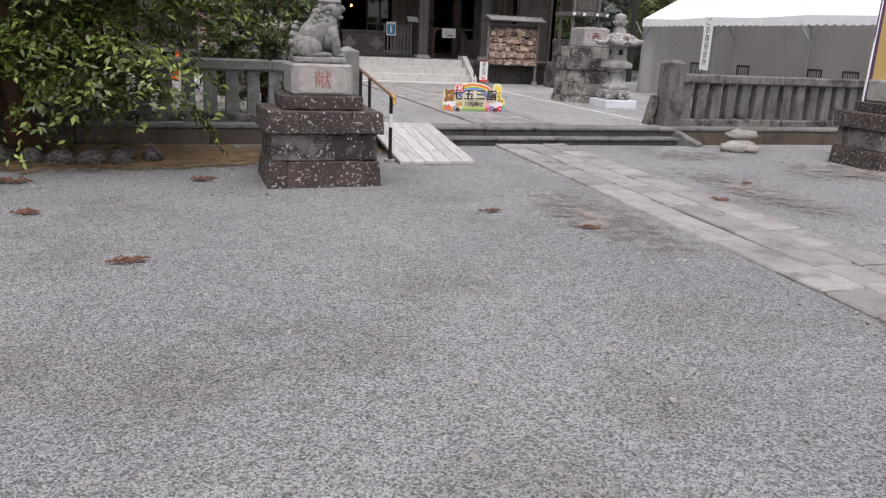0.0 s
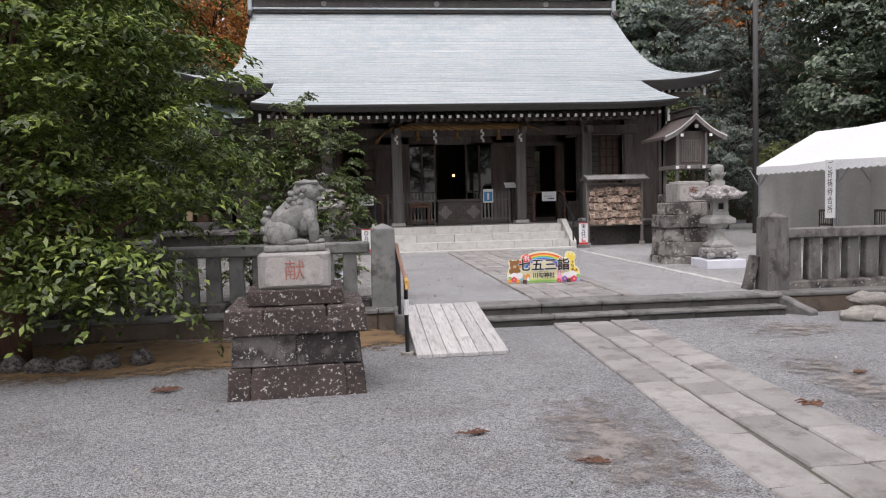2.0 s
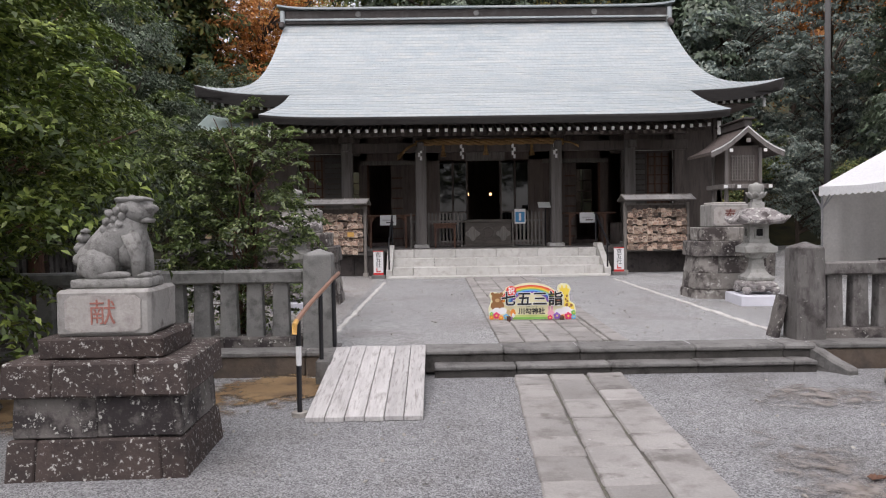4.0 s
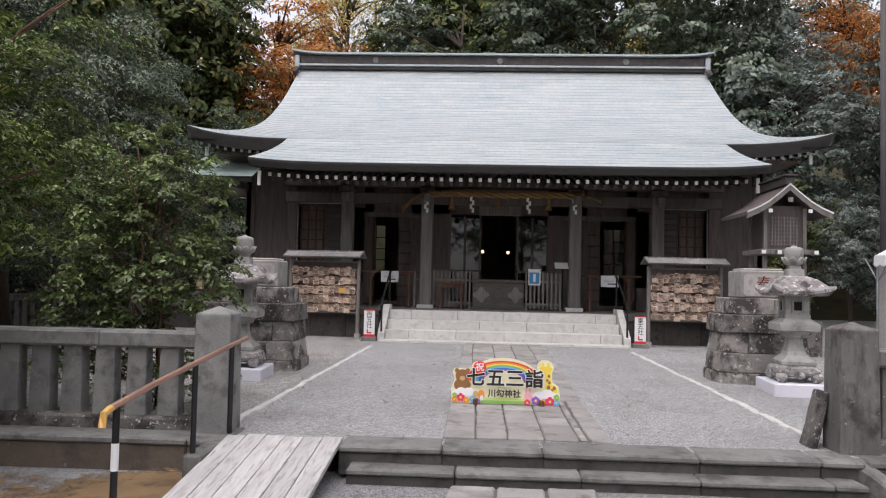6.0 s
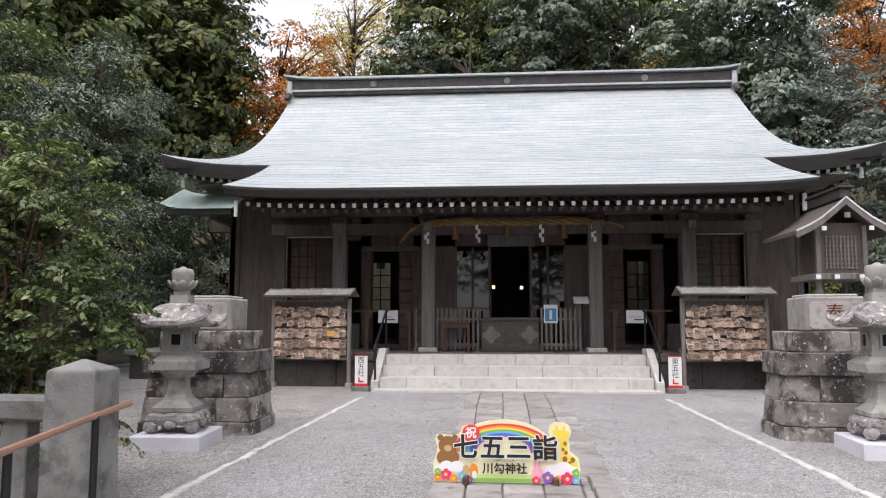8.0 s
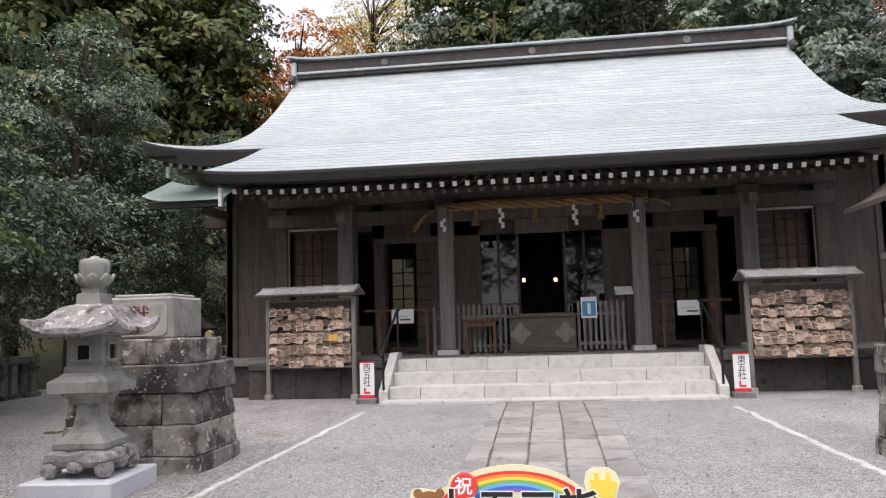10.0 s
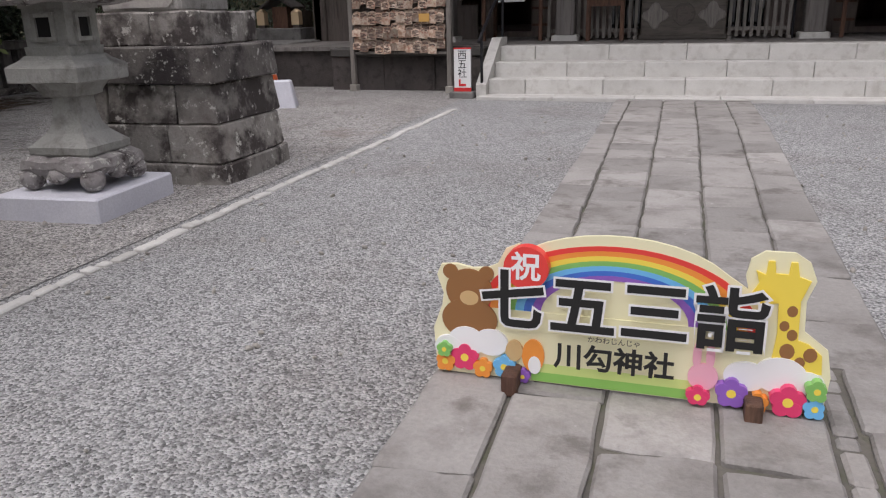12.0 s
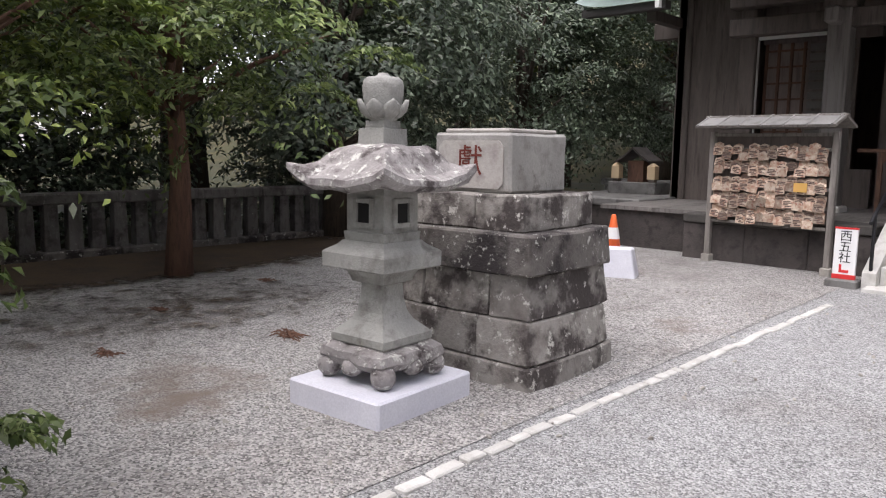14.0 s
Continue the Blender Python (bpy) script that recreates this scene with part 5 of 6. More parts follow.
ema_rack((-3.95, 11.05, tz(11)), -6, "roofed wooden rack crowded with votive plaques in rows", 1)
ema_rack((3.92, 10.85, tz(11)), 4, "roofed wooden rack crowded with hanging votive plaques", 2)
for s in (-1, 1):
    lw = thing("low_stone_wall", "dark damp stone wall with a coping behind the plaque rack", "wall", (s * 3.93, 11.5, tz(11)), 0, "porch walls")
    for x0, x1 in ((-1.2, -0.35), (-0.35, 0.45), (0.45, 1.2)):
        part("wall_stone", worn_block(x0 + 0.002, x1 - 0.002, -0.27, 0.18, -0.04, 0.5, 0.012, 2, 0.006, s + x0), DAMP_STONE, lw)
        part("coping_stone", worn_block(x0 + 0.002, x1 - 0.002, -0.31, 0.2, 0.5, 0.62, 0.014, 2, 0.006, s - x0), KERB_FACE, lw)


# ---- celebration signboard ----
COL = {"cream": (0.82, 0.78, 0.52), "red": (0.78, 0.06, 0.05), "orange": (0.85, 0.30, 0.05), "yellow": (0.88, 0.68, 0.09), "green": (0.22, 0.5, 0.13),
       "sky": (0.16, 0.48, 0.80), "blue": (0.06, 0.17, 0.6), "violet": (0.28, 0.12, 0.5), "white": (0.85, 0.85, 0.85), "brown": (0.30, 0.14, 0.05),
       "tan": (0.62, 0.42, 0.2), "pink": (0.85, 0.42, 0.52), "lime": (0.62, 0.74, 0.25), "grass": (0.27, 0.55, 0.12), "crimson": (0.75, 0.05, 0.16)}
PAINT = {k: plain("print_" + k, v, 0.35) for k, v in COL.items()}
sign = thing("celebration_sign", "colourful cut-out signboard with a rainbow on two wooden feet", "sign", (-0.20, 2.45, tz(2.45)), -1)
SZ0 = 0.032


def ellipse(cx, cz, rx, rz, n=28, a0=0.0, a1=2 * math.pi):
    return [(cx + rx * math.cos(a0 + (a1 - a0) * i / n), cz + rz * math.sin(a0 + (a1 - a0) * i / n)) for i in range(n + (0 if a1 - a0 > 6.2 else 1))]


def flat(name, outline, y0, y1, material, parent):
    bm = bmesh.new()
    loft(bm, [[(x, y0, SZ0 + z) for x, z in outline], [(x, y1, SZ0 + z) for x, z in outline]])
    bmesh.ops.recalc_face_normals(bm, faces=list(bm.faces))
    return part(name, bm, material, parent)


W = 0.57
board_outline = [(-W, 0), (W, 0), (W + 0.01, 0.12), (0.565, 0.2), (0.52, 0.235), (0.50, 0.25), (0.495, 0.34), (0.515, 0.40), (0.495, 0.45), (0.455, 0.475), (0.38, 0.475), (0.345, 0.45), (0.335, 0.40), (0.345, 0.36)]
board_outline += [(0.36 * math.cos(a) - 0.02, 0.3 + 0.19 * math.sin(a)) for a in [0.55 + 0.18 * i for i in range(12)]]
board_outline += [(-0.3, 0.45), (-0.345, 0.43), (-0.37, 0.38), (-0.4, 0.365), (-0.45, 0.36), (-0.5, 0.37), (-0.55, 0.365), (-0.565, 0.33), (-0.545, 0.27), (-0.55, 0.23), (-0.58, 0.15)]
bd = flat("board", board_outline, 0.012, 0.0, PAINT["cream"], sign)
layers = 0


def paint(name, outline, colour, parent=bd):
    global layers
    layers += 1
    return flat(name, outline, 0.0, -0.0006 - 0.00035 * layers, PAINT[colour], parent)


paint("lawn", [(-0.25, 0.005), (0.2, 0.005), (0.2, 0.06), (-0.25, 0.06)], "grass")
for k, c in enumerate(("red", "orange", "yellow", "green", "sky", "blue", "violet")):
    ro, ri = 0.40 - 0.0265 * k, 0.40 - 0.0265 * (k + 1)
    arc = [(-0.02 + ro * math.cos(a), 0.235 + 0.56 * ro * math.sin(a) + 0.0) for a in [math.pi * i / 30 for i in range(31)]]
    arc += [(-0.02 + ri * math.cos(a), 0.235 + 0.56 * ri * math.sin(a)) for a in [math.pi * i / 30 for i in range(30, -1, -1)]]
    paint("rainbow_band", arc, c)
paint("lawn_glow", [(-0.3, 0.05), (0.27, 0.05), (0.24, 0.235), (-0.26, 0.235)], "cream")
paint("lawn", [(-0.26, 0.004), (0.22, 0.004), (0.22, 0.035), (-0.26, 0.035)], "grass")
paint("lawn_edge", [(-0.26, 0.035), (0.22, 0.035), (0.22, 0.065), (-0.26, 0.065)], "lime")
paint("brown_shape", ellipse(-0.46, 0.285, 0.075, 0.072), "brown")
paint("brown_shape", ellipse(-0.52, 0.345, 0.024, 0.024), "brown")
paint("brown_shape", ellipse(-0.405, 0.345, 0.024, 0.024), "brown")
paint("brown_shape", ellipse(-0.46, 0.19, 0.09, 0.07), "brown")
paint("tan_shape", ellipse(-0.46, 0.262, 0.03, 0.024), "tan")
paint("yellow_shape", [(0.42, 0.13), (0.555, 0.13), (0.55, 0.185), (0.515, 0.215), (0.485, 0.225), (0.48, 0.34), (0.5, 0.4), (0.47, 0.41), (0.462, 0.45), (0.445, 0.45), (0.442, 0.415), (0.41, 0.415), (0.405, 0.45), (0.388, 0.45), (0.385, 0.41), (0.36, 0.42), (0.37, 0.385), (0.35, 0.345), (0.38, 0.325), (0.425, 0.33), (0.43, 0.24)], "yellow")
for x, z, r in ((0.462, 0.31, 0.014), (0.446, 0.265, 0.013), (0.468, 0.24, 0.014), (0.46, 0.19, 0.02), (0.52, 0.185, 0.018), (0.495, 0.16, 0.014)):
    paint("brown_spot", ellipse(x, z, r, r * 1.2, 12), "brown")
for x, z, rx, rz in ((-0.47, 0.115, 0.06, 0.05), (-0.39, 0.12, 0.055, 0.045), (-0.53, 0.09, 0.045, 0.04), (0.36, 0.1, 0.06, 0.045), (0.45, 0.115, 0.07, 0.055), (0.52, 0.09, 0.05, 0.045)):
    paint("cloud", ellipse(x, z, rx, rz), "white")
paint("orange_shape", ellipse(-0.255, 0.09, 0.035, 0.055), "orange")
paint("brown_shape", ellipse(-0.315, 0.1, 0.027, 0.035), "tan")
paint("white_shape", ellipse(-0.25, 0.06, 0.02, 0.03), "white")
paint("pink_shape", ellipse(0.245, 0.085, 0.042, 0.042), "pink")
paint("pink_shape", ellipse(0.225, 0.15, 0.012, 0.04), "pink")
paint("pink_shape", ellipse(0.262, 0.15, 0.012, 0.04), "pink")
for fx, fz, r, c in ((-0.475, 0.06, 0.042, "crimson"), (-0.54, 0.04, 0.032, "orange"), (-0.415, 0.03, 0.03, "orange"), (-0.345, 0.045, 0.034, "sky"), (-0.285, 0.02, 0.022, "violet"), (-0.54, 0.085, 0.024, "green"),
                     (0.235, 0.025, 0.032, "crimson"), (0.325, 0.05, 0.042, "violet"), (0.395, 0.03, 0.03, "orange"), (0.475, 0.045, 0.046, "crimson"), (0.545, 0.035, 0.03, "sky"), (0.545, 0.09, 0.03, "green")):
    for k in range(5):
        a = 2 * math.pi * k / 5 + 0.3
        x = max(-W + r * 0.5, min(W - r * 0.5, fx + r * 0.6 * math.cos(a)))
        paint("petal", ellipse(x, max(r * 0.52, fz + r * 0.6 * math.sin(a)), r * 0.5, r * 0.5, 12), c)
    paint("flower_heart", ellipse(fx, max(0.02, fz), r * 0.32, r * 0.32, 10), "yellow")
paint("balloon", ellipse(-0.275, 0.385, 0.068, 0.066), "red")
yt = -0.0006 - 0.00035 * (layers + 2)
for ch, x in (("七", -0.315), ("五", -0.105), ("三", 0.1), ("詣", 0.305)):
    writing(ch, 0.2, PAINT["white"], bd, pose(x, yt, SZ0 + 0.268, 90), 0.0004, "character_outline", "", 0.011)
    writing(ch, 0.2, INK, bd, pose(x, yt - 0.0012, SZ0 + 0.268, 90), 0.0008, "character", "bold black character", 0.0045)
writing("祝", 0.092, PAINT["white"], bd, pose(-0.275, yt - 0.001, SZ0 + 0.385, 90), 0.0005, "character", "white character", 0.002)
writing("川勾神社", 0.088, INK, bd, pose(-0.01, yt - 0.001, SZ0 + 0.112, 90), 0.0005, "character", "small black characters", 0.0022)
writing("かわわじんじゃ", 0.022, INK, bd, pose(-0.01, yt - 0.001, SZ0 + 0.178, 90), 0.0004, "character")
for x in (-0.315, 0.385):
    f = part("foot", boxed(x - 0.024, x + 0.024, -0.09, 0.09, 0.012, 0.085, bevel=0.005), RED_BARK, sign, "small brown wooden foot")


# ---- straw rope and paper streamers ----
rope = thing("straw_rope", "thick twisted straw rope with tassels under the eave", "rope")
for ph in (0.0, 2.1, 4.2):
    pts = []
    for k in range(97):
        f = k / 96
        x = -1.95 + 3.95 * f
        z = 3.70 + 0.03 * math.sin(f * math.pi) + 0.015 * math.sin(9 * f)
        r = 0.045
        pts.append((x, 12.8 + r * math.cos(30 * f + ph), z + r * math.sin(30 * f + ph)))
    part("strand", tube(bmesh.new(), pts, 0.05, 6), STRAW, rope)
bm = bmesh.new()
for k in range(16):
    a = k * 0.39
    tube(bm, [(-1.95, 12.8, 3.70), (-2.2, 12.8 + 0.02 * math.cos(a), 3.56 + 0.02 * math.sin(a)), (-2.42 + 0.04 * math.cos(a * 3), 12.8 + 0.08 * math.cos(a), 3.32 + 0.06 * math.sin(a * 2))], [0.03, 0.02, 0.006], 5)
part("frayed_end", bm, STRAW, rope)
bm = bmesh.new()
for k in range(9):
    a = k * 0.7
    tube(bm, [(2.0, 12.8, 3.70), (2.2, 12.8, 3.68), (2.42, 12.8 + 0.03 * math.cos(a), 3.58 + 0.03 * math.sin(a))], [0.03, 0.02, 0.006], 5)
part("frayed_end", bm, STRAW, rope)
for x, z in ((-1.22, 3.66), (-0.08, 3.69), (1.15, 3.67)):
    part("tassel", loft(bmesh.new(), [disc_ring(z, 0.03, 12, x, 12.8), disc_ring(z - 0.1, 0.045, 12, x, 12.8), disc_ring(z - 0.13, 0.035, 12, x, 12.8), disc_ring(z - 0.32, 0.085, 12, x, 12.8)]), STRAW, rope)
for x, z in ((-1.84, 3.64), (-0.72, 3.66), (0.66, 3.66), (1.78, 3.66)):
    s = thing("paper_streamer", "white zigzag paper streamer hanging from the straw rope", "streamer", (x, 12.78, z), 0, "paper streamers")
    for k in range(4):
        o = 0.024 * (1 if k % 2 else -1)
        part("fold", boxed(o - 0.03, o + 0.03, -0.004 - 0.004 * k, -0.002 - 0.004 * k, -0.095 * k - 0.11, -0.095 * k), PAPER, s)


# ---- furnishings of the porch ----
obx = thing("offering_box", "dark carved wooden offering box with a round crest", "offering box", (-0.03, 13.35, FL), 0)
part("body", boxed(-0.63, 0.63, -0.3, 0.3, 0.02, 0.7, bevel=0.02), BOX_WOOD, obx)
part("rim", boxed(-0.67, 0.67, -0.34, 0.34, 0.66, 0.73, bevel=0.012), BOX_WOOD, obx)
part("base", boxed(-0.66, 0.66, -0.33, 0.33, 0.0, 0.07, bevel=0.012), BOX_WOOD, obx)
for k in range(7):
    part("grate_bar", boxed(-0.6, 0.6, -0.26 + 0.08 * k, -0.23 + 0.08 * k, 0.70, 0.745), BOX_WOOD, obx)
for c in (0.17, 0.12, 0.07):
    bm = bmesh.new()
    ring = [(c * math.cos(a), c * math.sin(a)) for a in [2 * math.pi * k / 28 for k in range(28)]]
    loft(bm, [[(x, -0.30, 0.38 + z) for x, z in ring], [(x * 0.97, -0.316 - 0.006 * (0.17 - c) * 20, 0.38 + z * 0.97) for x, z in ring]])
    part("crest", bm, BOX_WOOD if c != 0.12 else DARK_WOOD, obx)
for x in (-0.42, 0.42):
    bm = bmesh.new()
    ring = [(0.17 * math.cos(a) * (1 + 0.2 * math.cos(4 * a)), 0.17 * math.sin(a) * (1 + 0.2 * math.cos(4 * a))) for a in [2 * math.pi * k / 24 for k in range(24)]]
    loft(bm, [[(x + a, -0.30, 0.36 + b) for a, b in ring], [(x + a * 0.9, -0.312, 0.36 + b * 0.9) for a, b in ring]])
    part("carved_panel", bm, RACK_WOOD, obx)


def picket(x0, x1, y, label):
    t = thing("picket_barrier", label, "barrier", (0, y, FL), 0, "porch barriers")
    n = int(round((x1 - x0) / 0.105))
    for k in range(n + 1):
        x = x0 + (x1 - x0) * k / n
        bm = bmesh.new()
        loft(bm, [square_ring(0.03, 0.024, 0.012), square_ring(0.92, 0.024, 0.012), square_ring(0.96, 0.006, 0.006)])
        bmesh.ops.translate(bm, vec=(x, 0, 0), verts=bm.verts)
        part("picket", bm, RACK_WOOD, t)
    for z in (0.12, 0.68):
        part("rail", boxed(x0 - 0.03, x1 + 0.03, 0.012, 0.04, z, z + 0.055), RACK_WOOD, t)
    for x in (x0, x1):
        part("foot", boxed(x - 0.03, x + 0.03, -0.15, 0.15, 0, 0.05), RACK_WOOD, t)
    return t


picket(-1.64, -0.74, 13.2, "low grey wooden picket barrier before the hall doors")
picket(-2.12, -1.98, 13.2, "narrow end of a grey picket barrier")
picket(0.66, 1.5, 13.2, "low grey wooden picket barrier with a blue notice")
po = thing("poster", "blue and white notice sheet hung on the barrier", "notice", (0.86, 13.17, FL))
part("sheet", boxed(-0.15, 0.15, -0.004, 0.0, 0.62, 1.02), PAPER, po)
part("printed_panel", boxed(-0.125, 0.125, -0.006, -0.004, 0.66, 0.94), BLUE, po)
part("pictogram", boxed(-0.03, 0.03, -0.008, -0.006, 0.7, 0.9), PAPER, po)


def gate_table(x, label):
    """A narrow railing of thin red-brown bars with a paper notice."""
    t = thing("railing", label, "railing", (x, 13.25, FL), 0, "porch railings")
    part("rail", boxed(-0.78, 0.78, -0.03, 0.03, 0.86, 0.91, bevel=0.008), RED_BARK, t)
    for dx in (-0.48, 0.48):
        p = part("post", boxed(dx - 0.028, dx + 0.028, -0.028, 0.028, 0, 0.86), RED_BARK, t)
        q = -1 if dx > 0 else 1
        part("bracket", loft(bmesh.new(), [[(dx, y, 0.86), (dx + q * 0.14, y, 0.86), (dx + q * 0.12, y, 0.83), (dx + q * 0.03, y, 0.7), (dx, y, 0.7)] for y in (-0.015, 0.015)]), RED_BARK, p)
    n = part("notice", boxed(-0.22, 0.22, -0.045, -0.035, 0.62, 0.9), PAPER, t, "white paper notice with grey print")
    part("print_bar", boxed(-0.15, 0.1, -0.047, -0.045, 0.74, 0.78), WHITE_TRIM, n)
    part("print_bar", boxed(-0.05, 0.15, -0.047, -0.045, 0.68, 0.71), BOX_WOOD, n)


gate_table(-2.75, "red-brown porch railing with a white paper notice")
gate_table(2.72, "red-brown porch railing with a white paper notice")
tb = thing("small_table", "small red-brown wooden table before the picket barrier", "table", (-1.2, 12.98, FL), 0)
part("tabletop", boxed(-0.32, 0.32, -0.14, 0.14, 0.62, 0.66, bevel=0.008), RED_BARK, tb)
part("apron", boxed(-0.28, 0.28, -0.11, -0.09, 0.52, 0.62), RED_BARK, tb)
for x in (-0.26, 0.26):
    for y in (-0.1, 0.1):
        part("leg", boxed(x - 0.025, x + 0.025, y - 0.025, y + 0.025, 0, 0.62), RED_BARK, tb)
st = thing("reading_stand", "small slanted white notice stand on the porch", "stand", (1.55, 13.0, FL), 0)
part("pole", tube(bmesh.new(), [(0, 0.15, 0), (0, 0.15, 1.05)], 0.02), BLACK_METAL, st)
ob = part("tray", boxed(-0.2, 0.2, -0.14, 0.14, -0.008, 0.008), WHITE_TRIM, st)
ob.matrix_basis = pose(0, 0.1, 1.12, 32)


def small_sign(x, y, label, text):
    t = thing("standing_sign", label, "sign", (x, y, tz(y)), 0, "small standing signs")
    part("weight", worn_block(-0.16, 0.16, -0.12, 0.12, -0.03, 0.09, 0.015, 1, 0.004, x), KERB, t, "concrete weight block")
    part("panel", boxed(-0.115, 0.115, -0.02, 0.02, 0.09, 0.66, bevel=0.004), PAPER, t)
    part("red_edge", boxed(-0.118, 0.118, -0.024, 0.02, 0.09, 0.14), RED, t)
    part("red_edge", boxed(-0.118, 0.118, -0.024, 0.02, 0.642, 0.66), RED, t)
    for k, ch in enumerate(text):
        writing(ch, 0.13, INK, t, pose(0, -0.022, 0.56 - 0.12 * k, 90), 0.001, "character")
    part("arrow", boxed(-0.05, -0.025, -0.023, -0.02, 0.16, 0.25), RED, t)
    part("arrow", boxed(-0.025, 0.05, -0.023, -0.02, 0.16, 0.19), RED, t)


small_sign(-2.82, 10.35, "white standing sign with red edges beside the steps", "西五社")
small_sign(2.88, 10.35, "white standing sign with red edges beside the plaque rack", "東五社")

# ---- traffic cone and block ----
cone = thing("traffic_cone", "orange traffic cone with a white band beside a white block", "cone", (-5.25, 9.55, tz(9.5)), 0)
part("base_plate", boxed(-0.19, 0.19, -0.19, 0.19, -0.01, 0.035, bevel=0.01), ORANGE, cone)
part("body", loft(bmesh.new(), [disc_ring(0.03, 0.14, 24), disc_ring(0.66, 0.03, 24), disc_ring(0.68, 0.02, 24)]), ORANGE, cone, smooth=True)
part("white_band", loft(bmesh.new(), [disc_ring(0.38, 0.0835, 24), disc_ring(0.52, 0.0591, 24)], caps=False), PAPER, cone, smooth=True)
bm = loft(bmesh.new(), [square_ring(-0.03, 0.27, 0.16), square_ring(0.34, 0.2, 0.11)])
bmesh.ops.bevel(bm, geom=list(bm.edges), offset=0.015, segments=1, affect="EDGES")
ob = tagged(part("white_block", bm, WHITE_PAINT), "white painted concrete weight block", "block")
ob.matrix_basis = pose(-4.95, 9.1, tz(9), 0, 0, 20)

# ---- tent with curtains, chairs ----
tent = thing("marquee_tent", "white marquee tent with a scalloped valance and curtains", "tent", (0, 0, 0))
XW, XE, TR = 6.95, 10.0, 3.05
YB = (8.85, 5.75, 2.65, -0.45)
for i, (ya, yb) in enumerate(zip(YB, YB[1:])):
    for (xa, xb) in ((XW - 0.06, 8.48), (XE + 0.06, 8.48)):
        bm = bmesh.new()
        g = []
        for a in range(9):
            f = a / 8
            g.append([bm.verts.new((xa + (xb - xa) * f, ya + (yb - ya) * b / 8, 2.19 + (TR - 2.19) * f - 0.05 * math.sin(math.pi * f) * math.sin(math.pi * b / 8) + 0.04 * abs(b - 4) / 4)) for b in range(9)])
        for r0, r1 in zip(g, g[1:]):
            for b in range(8):
                bm.faces.new((r0[b], r0[b + 1], r1[b + 1], r1[b]))
        part("roof_panel", bm, TENT, tent, smooth=True)
    bm = bmesh.new()
    n = 56
    top = [bm.verts.new((XW - 0.065, ya + (yb - ya) * k / n, 2.2 + 0.04 * abs(k / n - 0.5) * 2)) for k in range(n + 1)]
    bot = [bm.verts.new((XW - 0.075, ya + (yb - ya) * k / n, 2.06 - 0.035 * abs(math.sin(k * math.pi / 4)))) for k in range(n + 1)]
    for k in range(n):
        bm.faces.new((top[k], top[k + 1], bot[k + 1], bot[k]))
    part("valance", bm, TENT, tent, "scalloped white valance")
for y in YB:
    for x in (XW, XE):
        p = part("pole", tube(bmesh.new(), [(x, y, 0.2), (x, y, 2.2)], 0.024), STEEL, tent)
        s = 1 if x == XW else -1
        part("brace", tube(bmesh.new(), [(x, y, 1.75), (x + s * 0.45, y, 2.32)], 0.014, 6), STEEL, p)
        part("brace", tube(bmesh.new(), [(x, y, 1.75), (x, y - 0.45, 2.18)], 0.014, 6), STEEL, p)
        part("brace", tube(bmesh.new(), [(x, y, 1.75), (x, y + 0.45, 2.18)], 0.014, 6), STEEL, p)


def curtain(p0, p1, z0, z1, name="curtain"):
    bm = bmesh.new()
    n = 48
    d = Vector(p1) - Vector(p0)
    nrm = Vector((-d.y, d.x)).normalized()
    rows = []
    for z in (z0, (z0 + z1) / 2, z1):
        rows.append([bm.verts.new((p0[0] + d.x * k / n + nrm.x * 0.022 * math.sin(k * 0.8), p0[1] + d.y * k / n + nrm.y * 0.022 * math.sin(k * 0.8), z)) for k in range(n + 1)])
    for r0, r1 in zip(rows, rows[1:]):
        for k in range(n):
            bm.faces.new((r0[k], r0[k + 1], r1[k + 1], r1[k]))
    return part(name, bm, TENT_WALL, tent, smooth=True)


curtain((XW + 0.03, YB[0] + 0.04), (XE, YB[0] + 0.04), 0.26, 2.2)
curtain((XE - 0.05, YB[0]), (XE - 0.05, YB[3]), 0.26, 2.2)
curtain((XW + 0.05, YB[3]), (XE, YB[3]), 0.26, 2.2)
bm = bmesh.new()
for yy in (YB[0], YB[3]):
    f = [bm.verts.new(p) for p in ((XW, yy, 2.2), (XE, yy, 2.2), (8.48, yy, TR))]
    bm.faces.new(f)
part("gable_panel", bm, TENT, tent)
ban = thing("hanging_banner", "tall white banner with black vertical writing on the tent", "banner", (XW - 0.1, 5.85, 0))
part("cloth", boxed(-0.004, 0.004, -0.17, 0.17, 1.02, 2.24), PAPER, ban)
part("frame_bar", tube(bmesh.new(), [(0.02, 0.17, 0.95), (0.02, 0.17, 2.25)], 0.012, 6), STEEL, ban)
for k, ch in enumerate("ご祈祷待合所"):
    writing(ch, 0.18, INK, ban, pose(-0.006, 0, 2.12 - 0.185 * k, 90, 0, -90), 0.001, "character")


